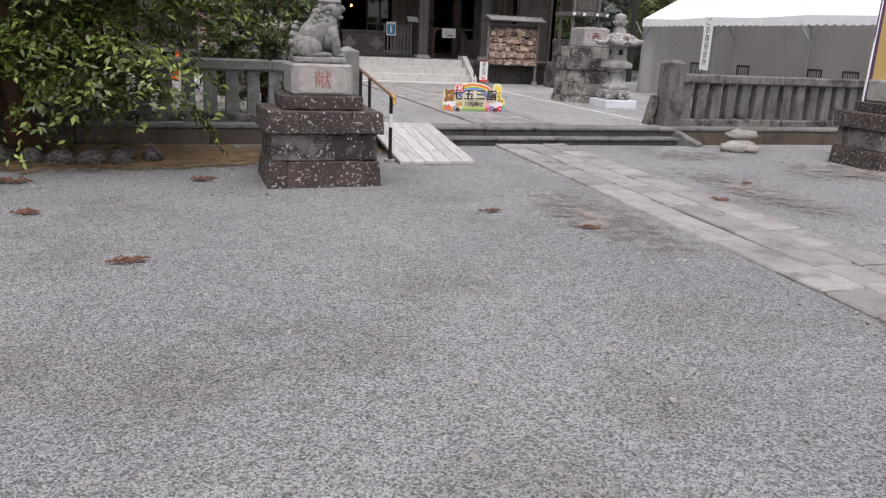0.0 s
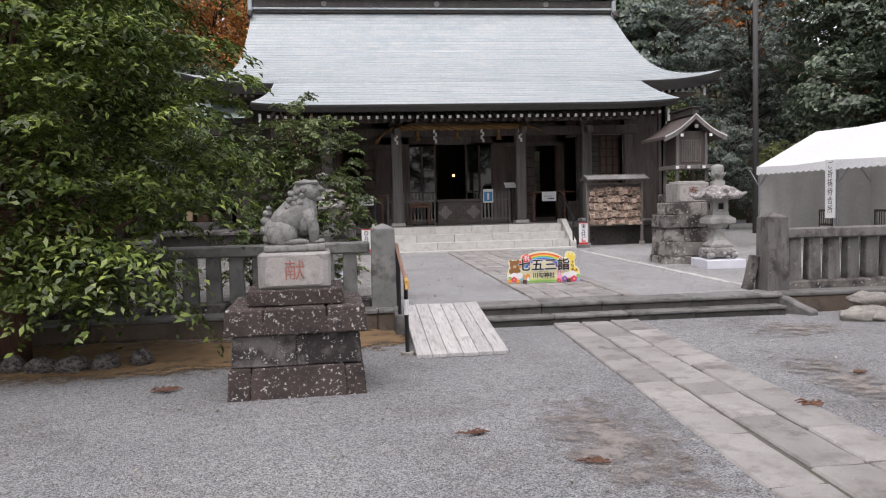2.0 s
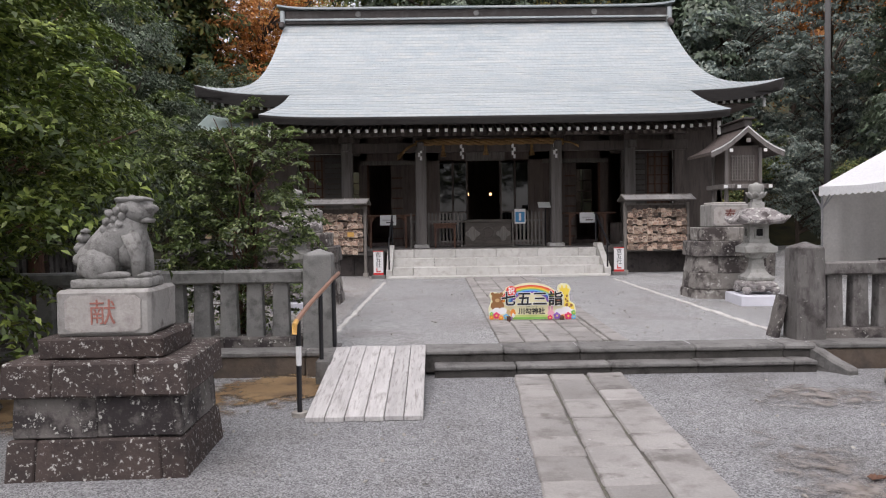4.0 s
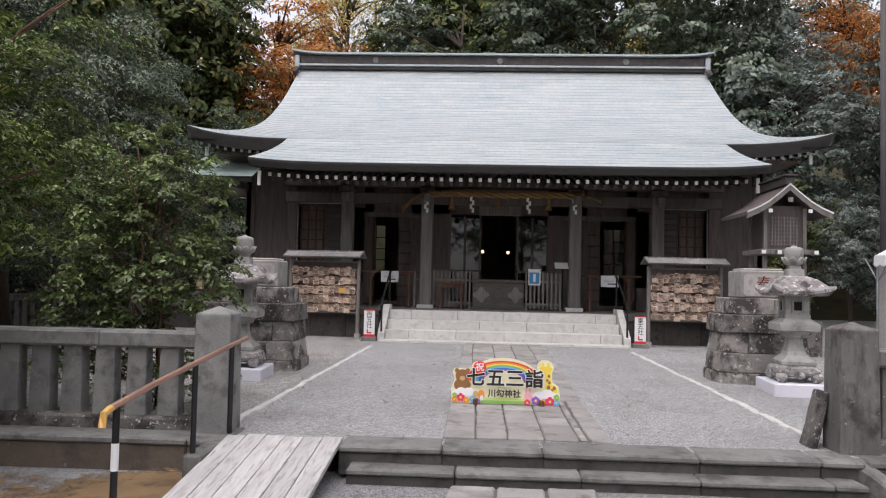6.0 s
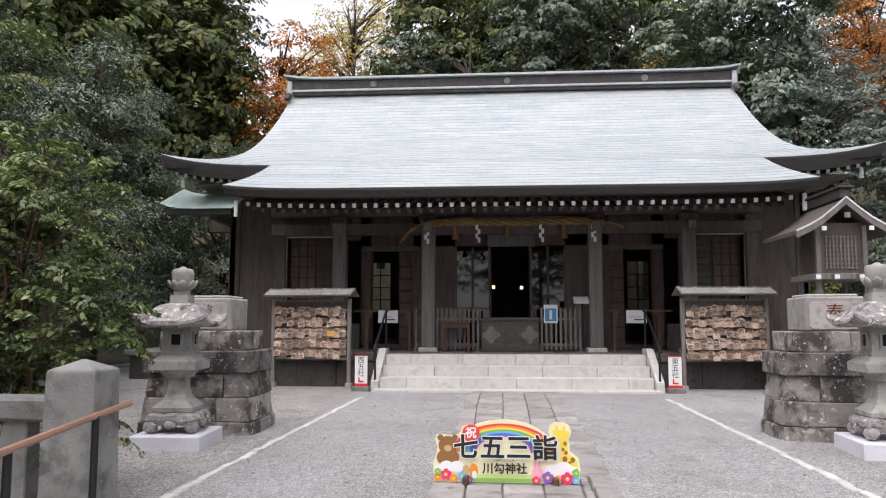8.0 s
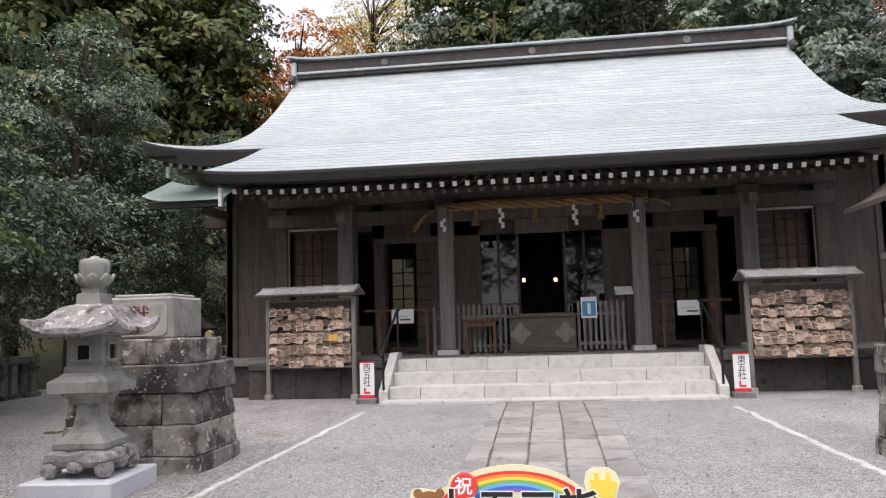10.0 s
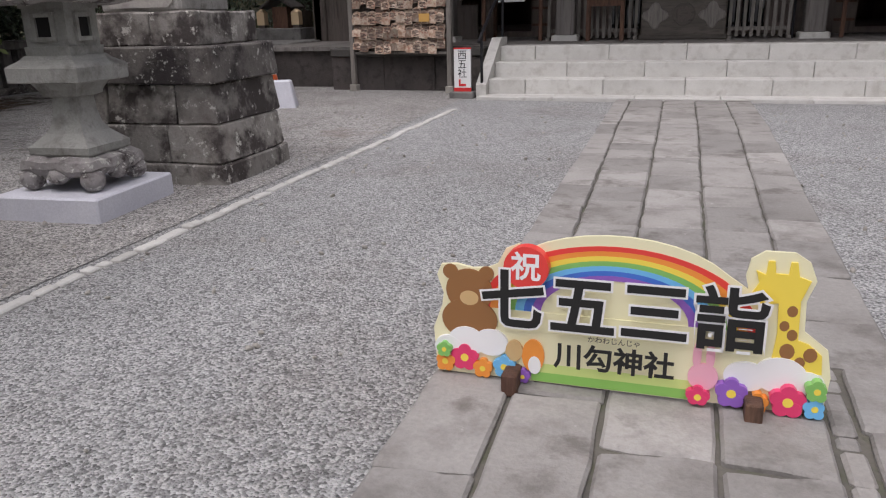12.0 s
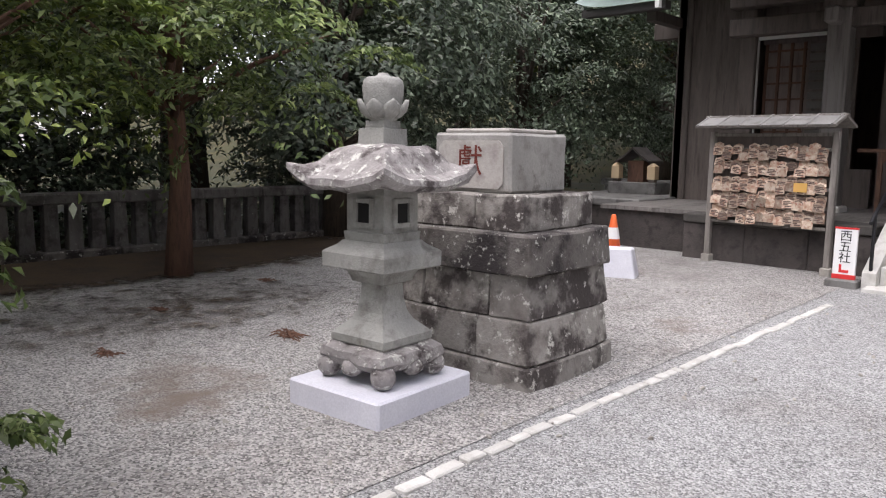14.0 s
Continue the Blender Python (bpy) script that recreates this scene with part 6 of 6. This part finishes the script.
def folding_chair(at, rz):
    t = thing("folding_chair", "dark spindle-backed chair inside the white tent", "chair", at, rz, "chairs in the tent")
    part("seat", boxed(-0.21, 0.21, -0.2, 0.2, 0.42, 0.45, bevel=0.01), BOX_WOOD, t)
    for x, y, h in ((-0.18, -0.17, 0.43), (0.18, -0.17, 0.43), (-0.2, 0.19, 0.88), (0.2, 0.19, 0.88)):
        part("leg", tube(bmesh.new(), [(x, y, 0), (x, y * 1.05, h)], 0.016, 6), BLACK_METAL, t)
    for z in (0.5, 0.84):
        part("back_rail", boxed(-0.21, 0.21, 0.18, 0.215, z, z + 0.05), BOX_WOOD, t)
    for k in range(5):
        part("spindle", boxed(-0.14 + 0.07 * k - 0.007, -0.14 + 0.07 * k + 0.007, 0.19, 0.205, 0.55, 0.84), BOX_WOOD, t)
    return t


ch = folding_chair((8.0, 8.0, 0.26), -80)
for x, y in ((8.4, 6.6), (9.2, 5.0), (9.2, 3.9)):
    copy_thing(ch, pose(x, y, 0.26, 0, 0, -85))

# ---- small raised shrine ----
hok = thing("small_shrine", "small wooden shrine with a bark-brown gabled roof on a stone base", "shrine", (5.52, 9.95, tz(9.9)), 0)
part("stone_base", worn_block(-0.65, 0.65, -0.6, 0.7, -0.05, 0.7, 0.03, 2, 0.012, 3), OLD_STONE, hok)
part("stone_base", worn_block(-0.5, 0.5, -0.45, 0.6, 0.7, 1.35, 0.03, 2, 0.012, 6), OLD_STONE, hok)
for s in (-1, 1):
    for y in (-0.38, 0.4):
        part("corner_post", boxed(s * 0.38 - 0.035, s * 0.38 + 0.035, y - 0.035, y + 0.035, 1.35, 2.9), PILLAR_WOOD, hok)
part("floor_frame", boxed(-0.52, 0.52, -0.55, 0.5, 1.98, 2.08, bevel=0.01), PILLAR_WOOD, hok)
for x in (-0.5, -0.2, 0.2, 0.5):
    b = part("bracket", boxed(x - 0.05, x + 0.05, -0.66, -0.5, 1.97, 2.07), PILLAR_WOOD, hok)
    part("white_end", boxed(x - 0.04, x + 0.04, -0.667, -0.66, 1.985, 2.055), WHITE_CAP, b)
part("body", boxed(-0.37, 0.37, -0.36, 0.4, 2.08, 2.95), DARK_WOOD, hok)
for k in range(9):
    part("lattice_bar", boxed(-0.24 + 0.06 * k - 0.012, -0.24 + 0.06 * k + 0.012, -0.385, -0.36, 2.16, 2.74), RACK_WOOD, hok)
for k in range(8):
    part("lattice_bar", boxed(-0.27, 0.27, -0.38, -0.362, 2.18 + 0.075 * k, 2.195 + 0.075 * k), RACK_WOOD, hok)
HP = [(0.0, 3.36), (0.18, 3.2), (0.4, 3.02), (0.6, 2.9), (0.82, 2.80)]
for s in (-1, 1):
    bm = bmesh.new()
    loft(bm, [[(s * x, y, z) for x, z in HP] + [(s * x, y, z - 0.07) for x, z in reversed(HP)] for y in (-0.62, 0.95)])
    part("roof_slope", bm, surf("bark_roof_" + ("a" if s < 0 else "b"), (0.085, 0.068, 0.06), (0.13, 0.105, 0.095), (0.05, 0.04, 0.037), 2, 40, 0.85, 0.5, grain=(1, 6, 6)) if s < 0 else bpy.data.materials["bark_roof_a"], hok, "brown layered bark roof")
    bm = bmesh.new()
    loft(bm, [[(s * x, y, z + 0.005) for x, z in HP] + [(s * x, y, z - 0.13) for x, z in reversed(HP)] for y in (-0.66, -0.62)])
    part("barge_board", bm, PILLAR_WOOD, hok)
    bm = bmesh.new()
    loft(bm, [[(s * x, y, z + 0.01) for x, z in HP] + [(s * x, y, z - 0.022) for x, z in reversed(HP)] for y in (-0.672, -0.66)])
    part("pale_edge", bm, WHITE_TRIM, hok)
    part("white_end", boxed(s * 0.38 - 0.035, s * 0.38 + 0.035, -0.69, -0.66, 2.79, 2.86), WHITE_CAP, hok)
part("ridge_box", boxed(-0.09, 0.09, -0.66, 0.98, 3.33, 3.5, bevel=0.015), COPPER_DARK, hok)
part("ridge_cap", boxed(-0.13, 0.13, -0.72, 1.02, 3.5, 3.54, bevel=0.01), COPPER_DARK, hok)
part("gable_crest", boxed(-0.045, 0.045, -0.69, -0.66, 3.0, 3.09), RACK_WOOD, hok)

# ---- utility pole, rocks, banner, small things ----
ob = part("utility_pole", loft(bmesh.new(), [disc_ring(-0.3, 0.1, 20), disc_ring(11, 0.075, 20)]), CONCRETE_POLE, smooth=True)
ob.matrix_basis = pose(10.0, 14.5, 0)
tagged(ob, "grey concrete utility pole before the wooded hill", "pole")
for k, (x, y, sx, sy, sz, a) in enumerate(((3.25, -0.3, 0.28, 0.17, 0.09, 10), (2.95, -0.55, 0.22, 0.13, 0.09, -15), (3.2, -0.62, 0.16, 0.12, 0.07, 30), (3.35, -0.2, 0.3, 0.16, 0.2, 5))):
    bm = bmesh.new()
    blob(bm, (0, 0, 0), (1, 1, 1), 0, 16, 0.35, k)
    ob = part("rock", bm, ROCK, smooth=True)
    ob.matrix_basis = pose(x, y, sz * 0.6 if k < 3 else 0.2, 0, 0, a) @ Matrix.Diagonal((sx, sy, sz if k < 3 else 0.09, 1))
    tagged(ob, "rough pale grey rock on the gravel", "rock", "rocks by the kerb")
for k in range(8):
    bm = bmesh.new()
    blob(bm, (0, 0, 0), (1, 1, 1), 0, 12, 0.4, k + 20)
    ob = part("rock", bm, OLD_STONE, smooth=True)
    ob.matrix_basis = pose(-7.4 + 0.3 * k, -1.25 + 0.12 * math.sin(k), 0.05, 0, 0, 40 * k) @ Matrix.Diagonal((0.16, 0.12, 0.11, 1))
    tagged(ob, "mossy rock edging the bed under the tree", "rock", "edging rocks under the tree")
nob = thing("banner_flag", "purple and yellow banner on a white pole by the pedestal", "banner", (4.0, -1.75, 0.0), 0)
part("pole", tube(bmesh.new(), [(0, 0, 0), (0.05, 0, 2.6)], 0.014, 8), PAPER, nob)
part("cloth", boxed(0.03, 0.55, -0.004, 0.004, 0.72, 2.5), plain("banner_yellow", (0.42, 0.28, 0.1), 0.8), nob)
part("purple_border", boxed(0.02, 0.1, -0.008, 0.006, 0.7, 2.5), plain("banner_purple", (0.07, 0.035, 0.09), 0.8), nob)


# ---- fallen needles, leaves and pale pebbles ----
def twig_clump(x, y, z, seed, s=1.0):
    rnd = random.Random(seed)
    bm = bmesh.new()
    for k in range(26):
        a, l = rnd.uniform(0, 6.28), rnd.uniform(0.05, 0.13) * s
        cx, cy = rnd.gauss(0, 0.04) * s, rnd.gauss(0, 0.025) * s
        tube(bm, [(cx, cy, 0.004), (cx + l * 0.5 * math.cos(a), cy + l * 0.3 * math.sin(a), rnd.uniform(0.008, 0.03) * s), (cx + l * math.cos(a), cy + l * 0.6 * math.sin(a), 0.006)], [0.005, 0.007, 0.003], 4)
    ob = part("fallen_cedar_sprig", bm, LEAF_DRY)
    ob.matrix_basis = pose(x, y, z)
    return tagged(ob, "rust-brown fallen cedar sprig on the gravel", "leaf litter", "fallen sprigs")


for k, (x, y, q) in enumerate(((-6.51, -2.43, 1.5), (-4.78, -2.42, 1.1), (-2.35, -4.13, 0.7), (-5.25, -5.23, 0.9), (-1.74, -4.82, 0.6), (-6.12, -3.76, 1.0), (0.16, -3.98, 0.8), (1.12, -3.14, 0.6))):
    twig_clump(x, y, 0.012 if x < 0 else 0.026, k, q)
for k, (x, y, q) in enumerate(((-5.25, 4.7, 1.6), (-5.67, 3.46, 0.9), (-7.39, 5.93, 1.0), (-6.2, 7.5, 0.9), (-6.8, 4.4, 0.8))):
    twig_clump(x, y, tz(y), 50 + k, q)
bm = bmesh.new()
rg = random.Random(9)
for k in range(1700):
    up = k % 3
    x, y = (rg.uniform(-8.5, -2.8) if up == 2 else rg.uniform(-8, 5)), (rg.uniform(1.0, 9.5) if up else rg.uniform(-10.5, -0.2))
    if up and -0.9 < x < 0.7 or (not up and -0.75 < x < 0.45):
        continue
    s = rg.uniform(0.007, 0.017)
    z = (tz(y) if up else 0.0) + 0.006
    q = bmesh.ops.create_icosphere(bm, subdivisions=1, radius=1.0)
    bmesh.ops.transform(bm, matrix=Matrix.LocRotScale((x, y, z), Euler((rg.random(), rg.random(), rg.random() * 6)), (s * 1.4, s, s * 0.7)), verts=q["verts"])
tagged(part("loose_pebbles", bm, ROCK), "scattered pale pebbles lying on the gravel", "pebbles", "", "stuff")


# ---- trees, near ones first ----
tree("broadleaf_tree", "dense glossy evergreen tree reaching down to the ground", (-6.7, -0.75, 0),
     [((0.0, 0.1, 1.7), (1.85, 1.6, 1.05)), ((0.9, -0.2, 2.6), (1.65, 1.4, 1.0)), ((-0.6, 0, 3.6), (2.2, 1.9, 1.4)), ((0.5, 0, 4.8), (1.7, 1.6, 1.3)), ((0.95, -0.5, 1.3), (0.9, 0.9, 0.6)), ((-1.4, -0.4, 1.4), (1.4, 1.3, 0.9)), ((0.1, 0, 6.2), (1.2, 1.2, 1.2))],
     340, 225, 0.092, LEAF_GLOSSY, 3, 0.15, RED_BARK, 0.33, 0.4)
tree("small_tree", "small many-stemmed evergreen with reddish stems behind the fence", (-3.78, 1.68, tz(2)),
     [((0, 0, 1.25), (0.72, 0.45, 0.45)), ((0.2, 0, 1.75), (0.5, 0.4, 0.45)), ((-0.35, 0.05, 1.7), (0.55, 0.4, 0.45)), ((0.05, 0, 2.3), (0.36, 0.32, 0.42)), ((0.38, -0.1, 0.95), (0.42, 0.35, 0.3)), ((-0.5, 0, 0.9), (0.5, 0.4, 0.35)), ((0.25, 0.1, 0.5), (0.5, 0.42, 0.32)), ((-0.2, 0, 0.45), (0.5, 0.4, 0.3)), ((-0.1, 0.1, 2.6), (0.3, 0.3, 0.35)), ((-0.55, 0.1, 2.05), (0.35, 0.3, 0.35)),
      ((-0.75, 0.1, 1.45), (0.6, 0.4, 0.55)), ((-0.7, 0.1, 2.35), (0.45, 0.35, 0.45)), ((0.42, 0.0, 2.15), (0.4, 0.35, 0.42)), ((0.5, 0.0, 1.45), (0.42, 0.34, 0.42)), ((-0.9, 0.2, 0.7), (0.5, 0.4, 0.4))],
     400, 60, 0.062, LEAF_SHRUB, 7, 0.022, RED_BARK, 0.095, 0.46, stems=5)
for k, (x, y, h, r) in enumerate(((-8.3, 5.4, 6.5, 2.3), (-10.6, 4.2, 7.0, 2.5), (-7.6, 2.6, 6.0, 1.9))):
    tree("evergreen_tree", "evergreen broadleaf tree with low dark boughs by the boundary", (x, y, tz(y)),
         [((0, 0, h * 0.42), (r, r, 0.9)), ((0.9, 0.5, h * 0.4), (r * 0.7, r * 0.7, 0.7)), ((0.6, -0.5, h * 0.55), (r * 0.8, r * 0.8, 1.1)), ((-0.7, 0.3, h * 0.66), (r * 0.85, r * 0.8, 1.2)), ((0.2, 0, h * 0.85), (r * 0.6, r * 0.6, 1.2))],
         95, 190, 0.1, LEAF_SHRUB if k != 2 else LEAF_GLOSSY, 20 + k, 0.13, RED_BARK, 0.36, 0.4, group="boundary trees")
# undergrowth beyond the boundary fence
for k, (x, y, h, r) in enumerate(((-12.4, -3.2, 3.2, 1.9), (-13.0, -0.2, 3.6, 2.0), (-12.6, 2.8, 3.2, 1.9), (-13.2, 5.6, 3.6, 2.1), (-12.5, 10.8, 3.0, 1.8))):
    tree("evergreen_shrub", "dense dark evergreen shrub beyond the boundary fence", (x, y, 0.27),
         [((0, 0, h * 0.25), (r, r, h * 0.25)), ((0.3, 0.3, h * 0.55), (r * 0.95, r, h * 0.25)), ((-0.2, -0.3, h * 0.82), (r * 0.75, r * 0.8, h * 0.2))],
         170, 90, 0.14, LEAF_DARK, 70 + k, 0.08, BARK, 0.4, 0.42, group="boundary undergrowth", category="shrub")
# large dark evergreens beside the hall
for k, (x, y, h, r) in enumerate(((-10.2, 9.2, 8.0, 2.8), (-10.9, 15.0, 9.0, 2.6), (-12.5, 8.0, 11, 3.3), (-11.8, 17, 9, 3.0), (-9.0, 20.0, 7.0, 2.4))):
    tree("dark_evergreen", "tall dark evergreen with drooping glossy boughs", (x, y, tz(y)),
         [((0, 0, h * 0.3), (r * 0.95, r, h * 0.12)), ((0.3, -0.2, h * 0.42), (r, r, h * 0.18)), ((-0.2, 0.2, h * 0.6), (r * 0.82, r * 0.85, h * 0.17)), ((0, 0, h * 0.78), (r * 0.6, r * 0.6, h * 0.16)), ((0, 0, h * 0.92), (r * 0.33, r * 0.33, h * 0.1))],
         115, 280, 0.115, LEAF_DARK, 40 + k, 0.2, BARK, 0.52, 0.42, group="dark evergreens", droop=0.1, puff=0.6)


# ---- woods on the slopes ----
def wood_tree(name, label, seed, h, r, leafmat, leaf, sprays, per, tall=False, spread=0.5):
    rnd = random.Random(seed)
    if tall:
        blobs = [((rnd.uniform(-0.4, 0.4), rnd.uniform(-0.4, 0.4), h * f), (r * w, r * w, h * 0.1)) for f, w in ((0.35, 0.7), (0.47, 1.0), (0.58, 0.95), (0.68, 0.85), (0.78, 0.7), (0.88, 0.5), (0.96, 0.25))]
    else:
        blobs = [((rnd.uniform(-1, 1) * r * 0.72, rnd.uniform(-1, 1) * r * 0.72, h * (0.36 + 0.58 * k / 14)), (r * rnd.uniform(0.3, 0.5) * (1.1 - 0.35 * k / 14), r * rnd.uniform(0.3, 0.5), h * rnd.uniform(0.07, 0.12))) for k in range(15)]
    return tree(name, label, (0, 0, -50), blobs, sprays, per, leaf, leafmat, seed, 0.24, BARK, spread, 0.5, group="hillside wood", droop=0.25 if tall else 0.05, puff=0.9, split=False)


KINDS = {
    "cedar": wood_tree("cedar_tree", "tall dark cedar with a bare straight trunk on the hill", 61, 19, 3.2, LEAF_CEDAR, 0.34, 240, 58, True),
    "grey": wood_tree("hillside_tree", "broadleaf tree on the wooded hill, haze put into its leaf colour", 62, 14, 4.6, LEAF_HAZE, 0.25, 290, 60),
    "dark": wood_tree("hillside_tree", "dark green broadleaf tree on the wooded hill", 63, 15, 5.0, LEAF_DARK, 0.26, 310, 62),
    "green": wood_tree("hillside_tree", "mid-green broadleaf tree on the wooded hill", 64, 13, 4.4, LEAF_CEDAR, 0.25, 270, 60),
    "yellow": wood_tree("autumn_tree", "slender tree with thin yellow autumn leaves", 65, 17, 3.6, LEAF_YELLOW, 0.19, 210, 30, False, 0.6),
    "orange": wood_tree("autumn_tree", "tree with rust-orange autumn leaves on the hill", 66, 12, 3.4, LEAF_ORANGE, 0.2, 260, 56, False, 0.6),
}


def hill_z(x, y):
    return max(0.0, 0.33 * (y - 25 + 0.02 * x), 0.5 * (x - 19.5) if y > -6 else 0.0)


def plant(kind, x, y, s, turn):
    z = hill_z(x, y) - 0.2
    copy_thing(KINDS[kind], pose(x, y, z, 0, 0, turn) @ Matrix.Diagonal((s, s, s * (0.92 + 0.16 * ((x * 7 + y * 3) % 1)), 1)))


rt = random.Random(77)
WOODS = (
    ("dark", -14.2, 7.5, 0.55), ("dark", -13.8, 11.5, 0.55), ("dark", -16.5, 5, 0.6), ("dark", -16.5, 9.5, 0.65), ("cedar", -13.4, 27, 1.05), ("cedar", -16.4, 25, 1.05), ("cedar", -16.0, 31, 1.1), ("cedar", -17, 20, 1.1), ("cedar", -18, 27, 1.1), ("orange", -9.8, 30, 1.0), ("orange", -11.6, 34, 1.1), ("green", -8.6, 27, 0.6),
    ("yellow", -8.6, 38, 1.0), ("yellow", -7.2, 40, 0.85), ("cedar", -3.6, 33, 0.95), ("dark", -1.6, 30, 0.9), ("cedar", 0.2, 33, 0.95), ("cedar", -1.2, 36, 0.95), ("dark", 2.0, 31, 1.1), ("cedar", 3.6, 34, 1.0), ("yellow", 4.4, 28.5, 0.8), ("dark", 5.5, 30, 1.1), ("green", 7.0, 34, 1.2), ("dark", 9.5, 29, 1.1),
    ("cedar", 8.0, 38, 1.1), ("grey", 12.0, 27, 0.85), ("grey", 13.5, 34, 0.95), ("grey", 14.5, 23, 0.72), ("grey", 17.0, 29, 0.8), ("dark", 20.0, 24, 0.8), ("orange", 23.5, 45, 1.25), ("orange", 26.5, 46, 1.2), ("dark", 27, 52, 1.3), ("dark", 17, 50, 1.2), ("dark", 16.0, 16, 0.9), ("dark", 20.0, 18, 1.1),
    ("dark", 14.5, 12.5, 0.7), ("dark", 17.5, 11, 0.95), ("dark", 15.5, 6.5, 0.75), ("dark", 18.5, 4.0, 0.95), ("green", 20, 13, 1.0), ("orange", 21, 22, 1.1), ("dark", 16, 1.0, 0.8),
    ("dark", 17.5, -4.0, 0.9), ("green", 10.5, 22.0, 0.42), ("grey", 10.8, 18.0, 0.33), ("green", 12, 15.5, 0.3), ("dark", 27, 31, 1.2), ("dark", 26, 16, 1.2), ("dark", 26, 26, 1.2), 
    ("green", -15, 2, 0.8), ("green", -12.8, 0.5, 0.65), ("dark", -22, 3, 1.1), ("dark", -16, 32, 1.1), ("dark", -22, 22, 1.1), ("cedar", -15.5, 19, 0.9),
    ("dark", -5, -26, 1.0), ("green", 3, -28, 1.0), ("dark", 12, -24, 1.0), ("dark", -14, -20, 1.0), ("green", -20, -12, 1.0), ("dark", 19, -14, 1.0), ("cedar", 8, -32, 1.0), ("cedar", -9, -33, 1.0), ("dark", -18, -5, 0.9))
for kind, x, y, s in WOODS:
    plant(kind, x, y, s, rt.uniform(0, 360))
for q in KINDS.values():
    q.matrix_basis = pose(0, 0, 0)
for kind, x, y, s in (("cedar", -24, 33, 1.2), ("grey", 33, 40, 1.2), ("dark", 2, 42, 1.1), ("green", 30, 8, 1.1), ("yellow", -9.8, 42, 1.0), ("orange", 29, 47, 1.1)):
    KINDS[kind].matrix_basis = pose(x, y, hill_z(x, y) - 0.2, 0, 0, 40) @ Matrix.Diagonal((s, s, s, 1))

# ---- boundary fence on the west side, side annex ----
# west fence takes the darker stone: tree shade put into its colour
fence(-9.5, 7.5, 0, tz(6), "old stone boundary fence, the shade of the trees put into its colour", 90, (-10.4, 5.5, 0), BAL_DARK, DARK_FENCE)
fence(0.0, 3.6, 0, tz(12), "low stone fence beside the hall", 0, (-9.6, 16.5, 0))
ax = thing("side_wing", "low side wing with a pale green copper roof", "building", (-6.75, 12.0, 0.0), 0)
part("bracket", boxed(-0.5, 0.1, 2.1, 2.25, 3.7, 4.0, bevel=0.02), DARK_WOOD, ax)
part("wall_plate", boxed(-0.06, 0.1, 1.0, 4.0, 3.86, 4.02), DARK_WOOD, ax)
bm = bmesh.new()
g = [[bm.verts.new((x, y, 3.97 + 0.42 * y + 0.12 * (abs(x - 0.4) / 1.2) ** 5)) for x in [-0.82 + 0.2 * i for i in range(9)]] for y in (0.0, 0.2, 0.45, 0.7, 1.0, 1.25)]
for r0, r1 in zip(g, g[1:]):
    for i in range(8):
        bm.faces.new((r0[i], r0[i + 1], r1[i + 1], r1[i]))
bmesh.ops.solidify(bm, geom=list(bm.faces), thickness=0.1)
part("roof", bm, COPPER_GREEN, ax, "pale green copper roof edge")
part("eave_board", boxed(-0.72, 0.74, 0.08, 0.26, 3.86, 3.98), EAVE_WOOD, ax)
pl = thing("stone_platform", "low dark stone platform beside the hall", "platform", (-7.4, 13.6, 0.25), 0)
part("base", worn_block(-1.1, 0.7, -0.8, 1.4, -0.05, 0.55, 0.02, 3, 0.01, 2), DAMP_STONE, pl)
part("coping", worn_block(-1.2, 0.8, -0.9, 1.5, 0.55, 0.68, 0.02, 3, 0.008, 4), KERB, pl)
ms = thing("miniature_shrine", "miniature wooden wayside shrine with a dark roof", "shrine", (-7.62, 14.5, 1.15), 0)
part("stone_plinth", worn_block(-0.5, 0.5, -0.3, 0.3, -0.23, 0.0, 0.015, 2, 0.006, 5), KERB, ms)
part("body", boxed(-0.16, 0.16, -0.15, 0.15, 0, 0.4), RED_BARK, ms)
bm = bmesh.new()
hp = [(0, 0.66), (0.16, 0.52), (0.36, 0.40)]
loft(bm, [[(-x, y, z) for x, z in reversed(hp)] + [(x, y, z) for x, z in hp[1:]] + [(x, y, z - 0.04) for x, z in reversed(hp[1:])] + [(-x, y, z - 0.04) for x, z in hp] for y in (-0.3, 0.25)])
part("roof", bm, COPPER_DARK, ms)
for x in (-0.33, 0.42):
    ob = thing("paper_lantern", "small pale lantern beside the miniature shrine", "lantern", (-7.66 + x, 14.32, 1.15), 0, "pale little lanterns")
    part("shade", loft(bmesh.new(), [square_ring(0.06, 0.08), square_ring(0.3, 0.08), square_ring(0.36, 0.02)]), plain("cream_paper_%d" % (x > 0), (0.6, 0.45, 0.28), 0.7) if x < 0 else bpy.data.materials["cream_paper_0"], ob)
    part("foot", boxed(-0.06, 0.06, -0.06, 0.06, 0, 0.06), DARK_WOOD, ob)
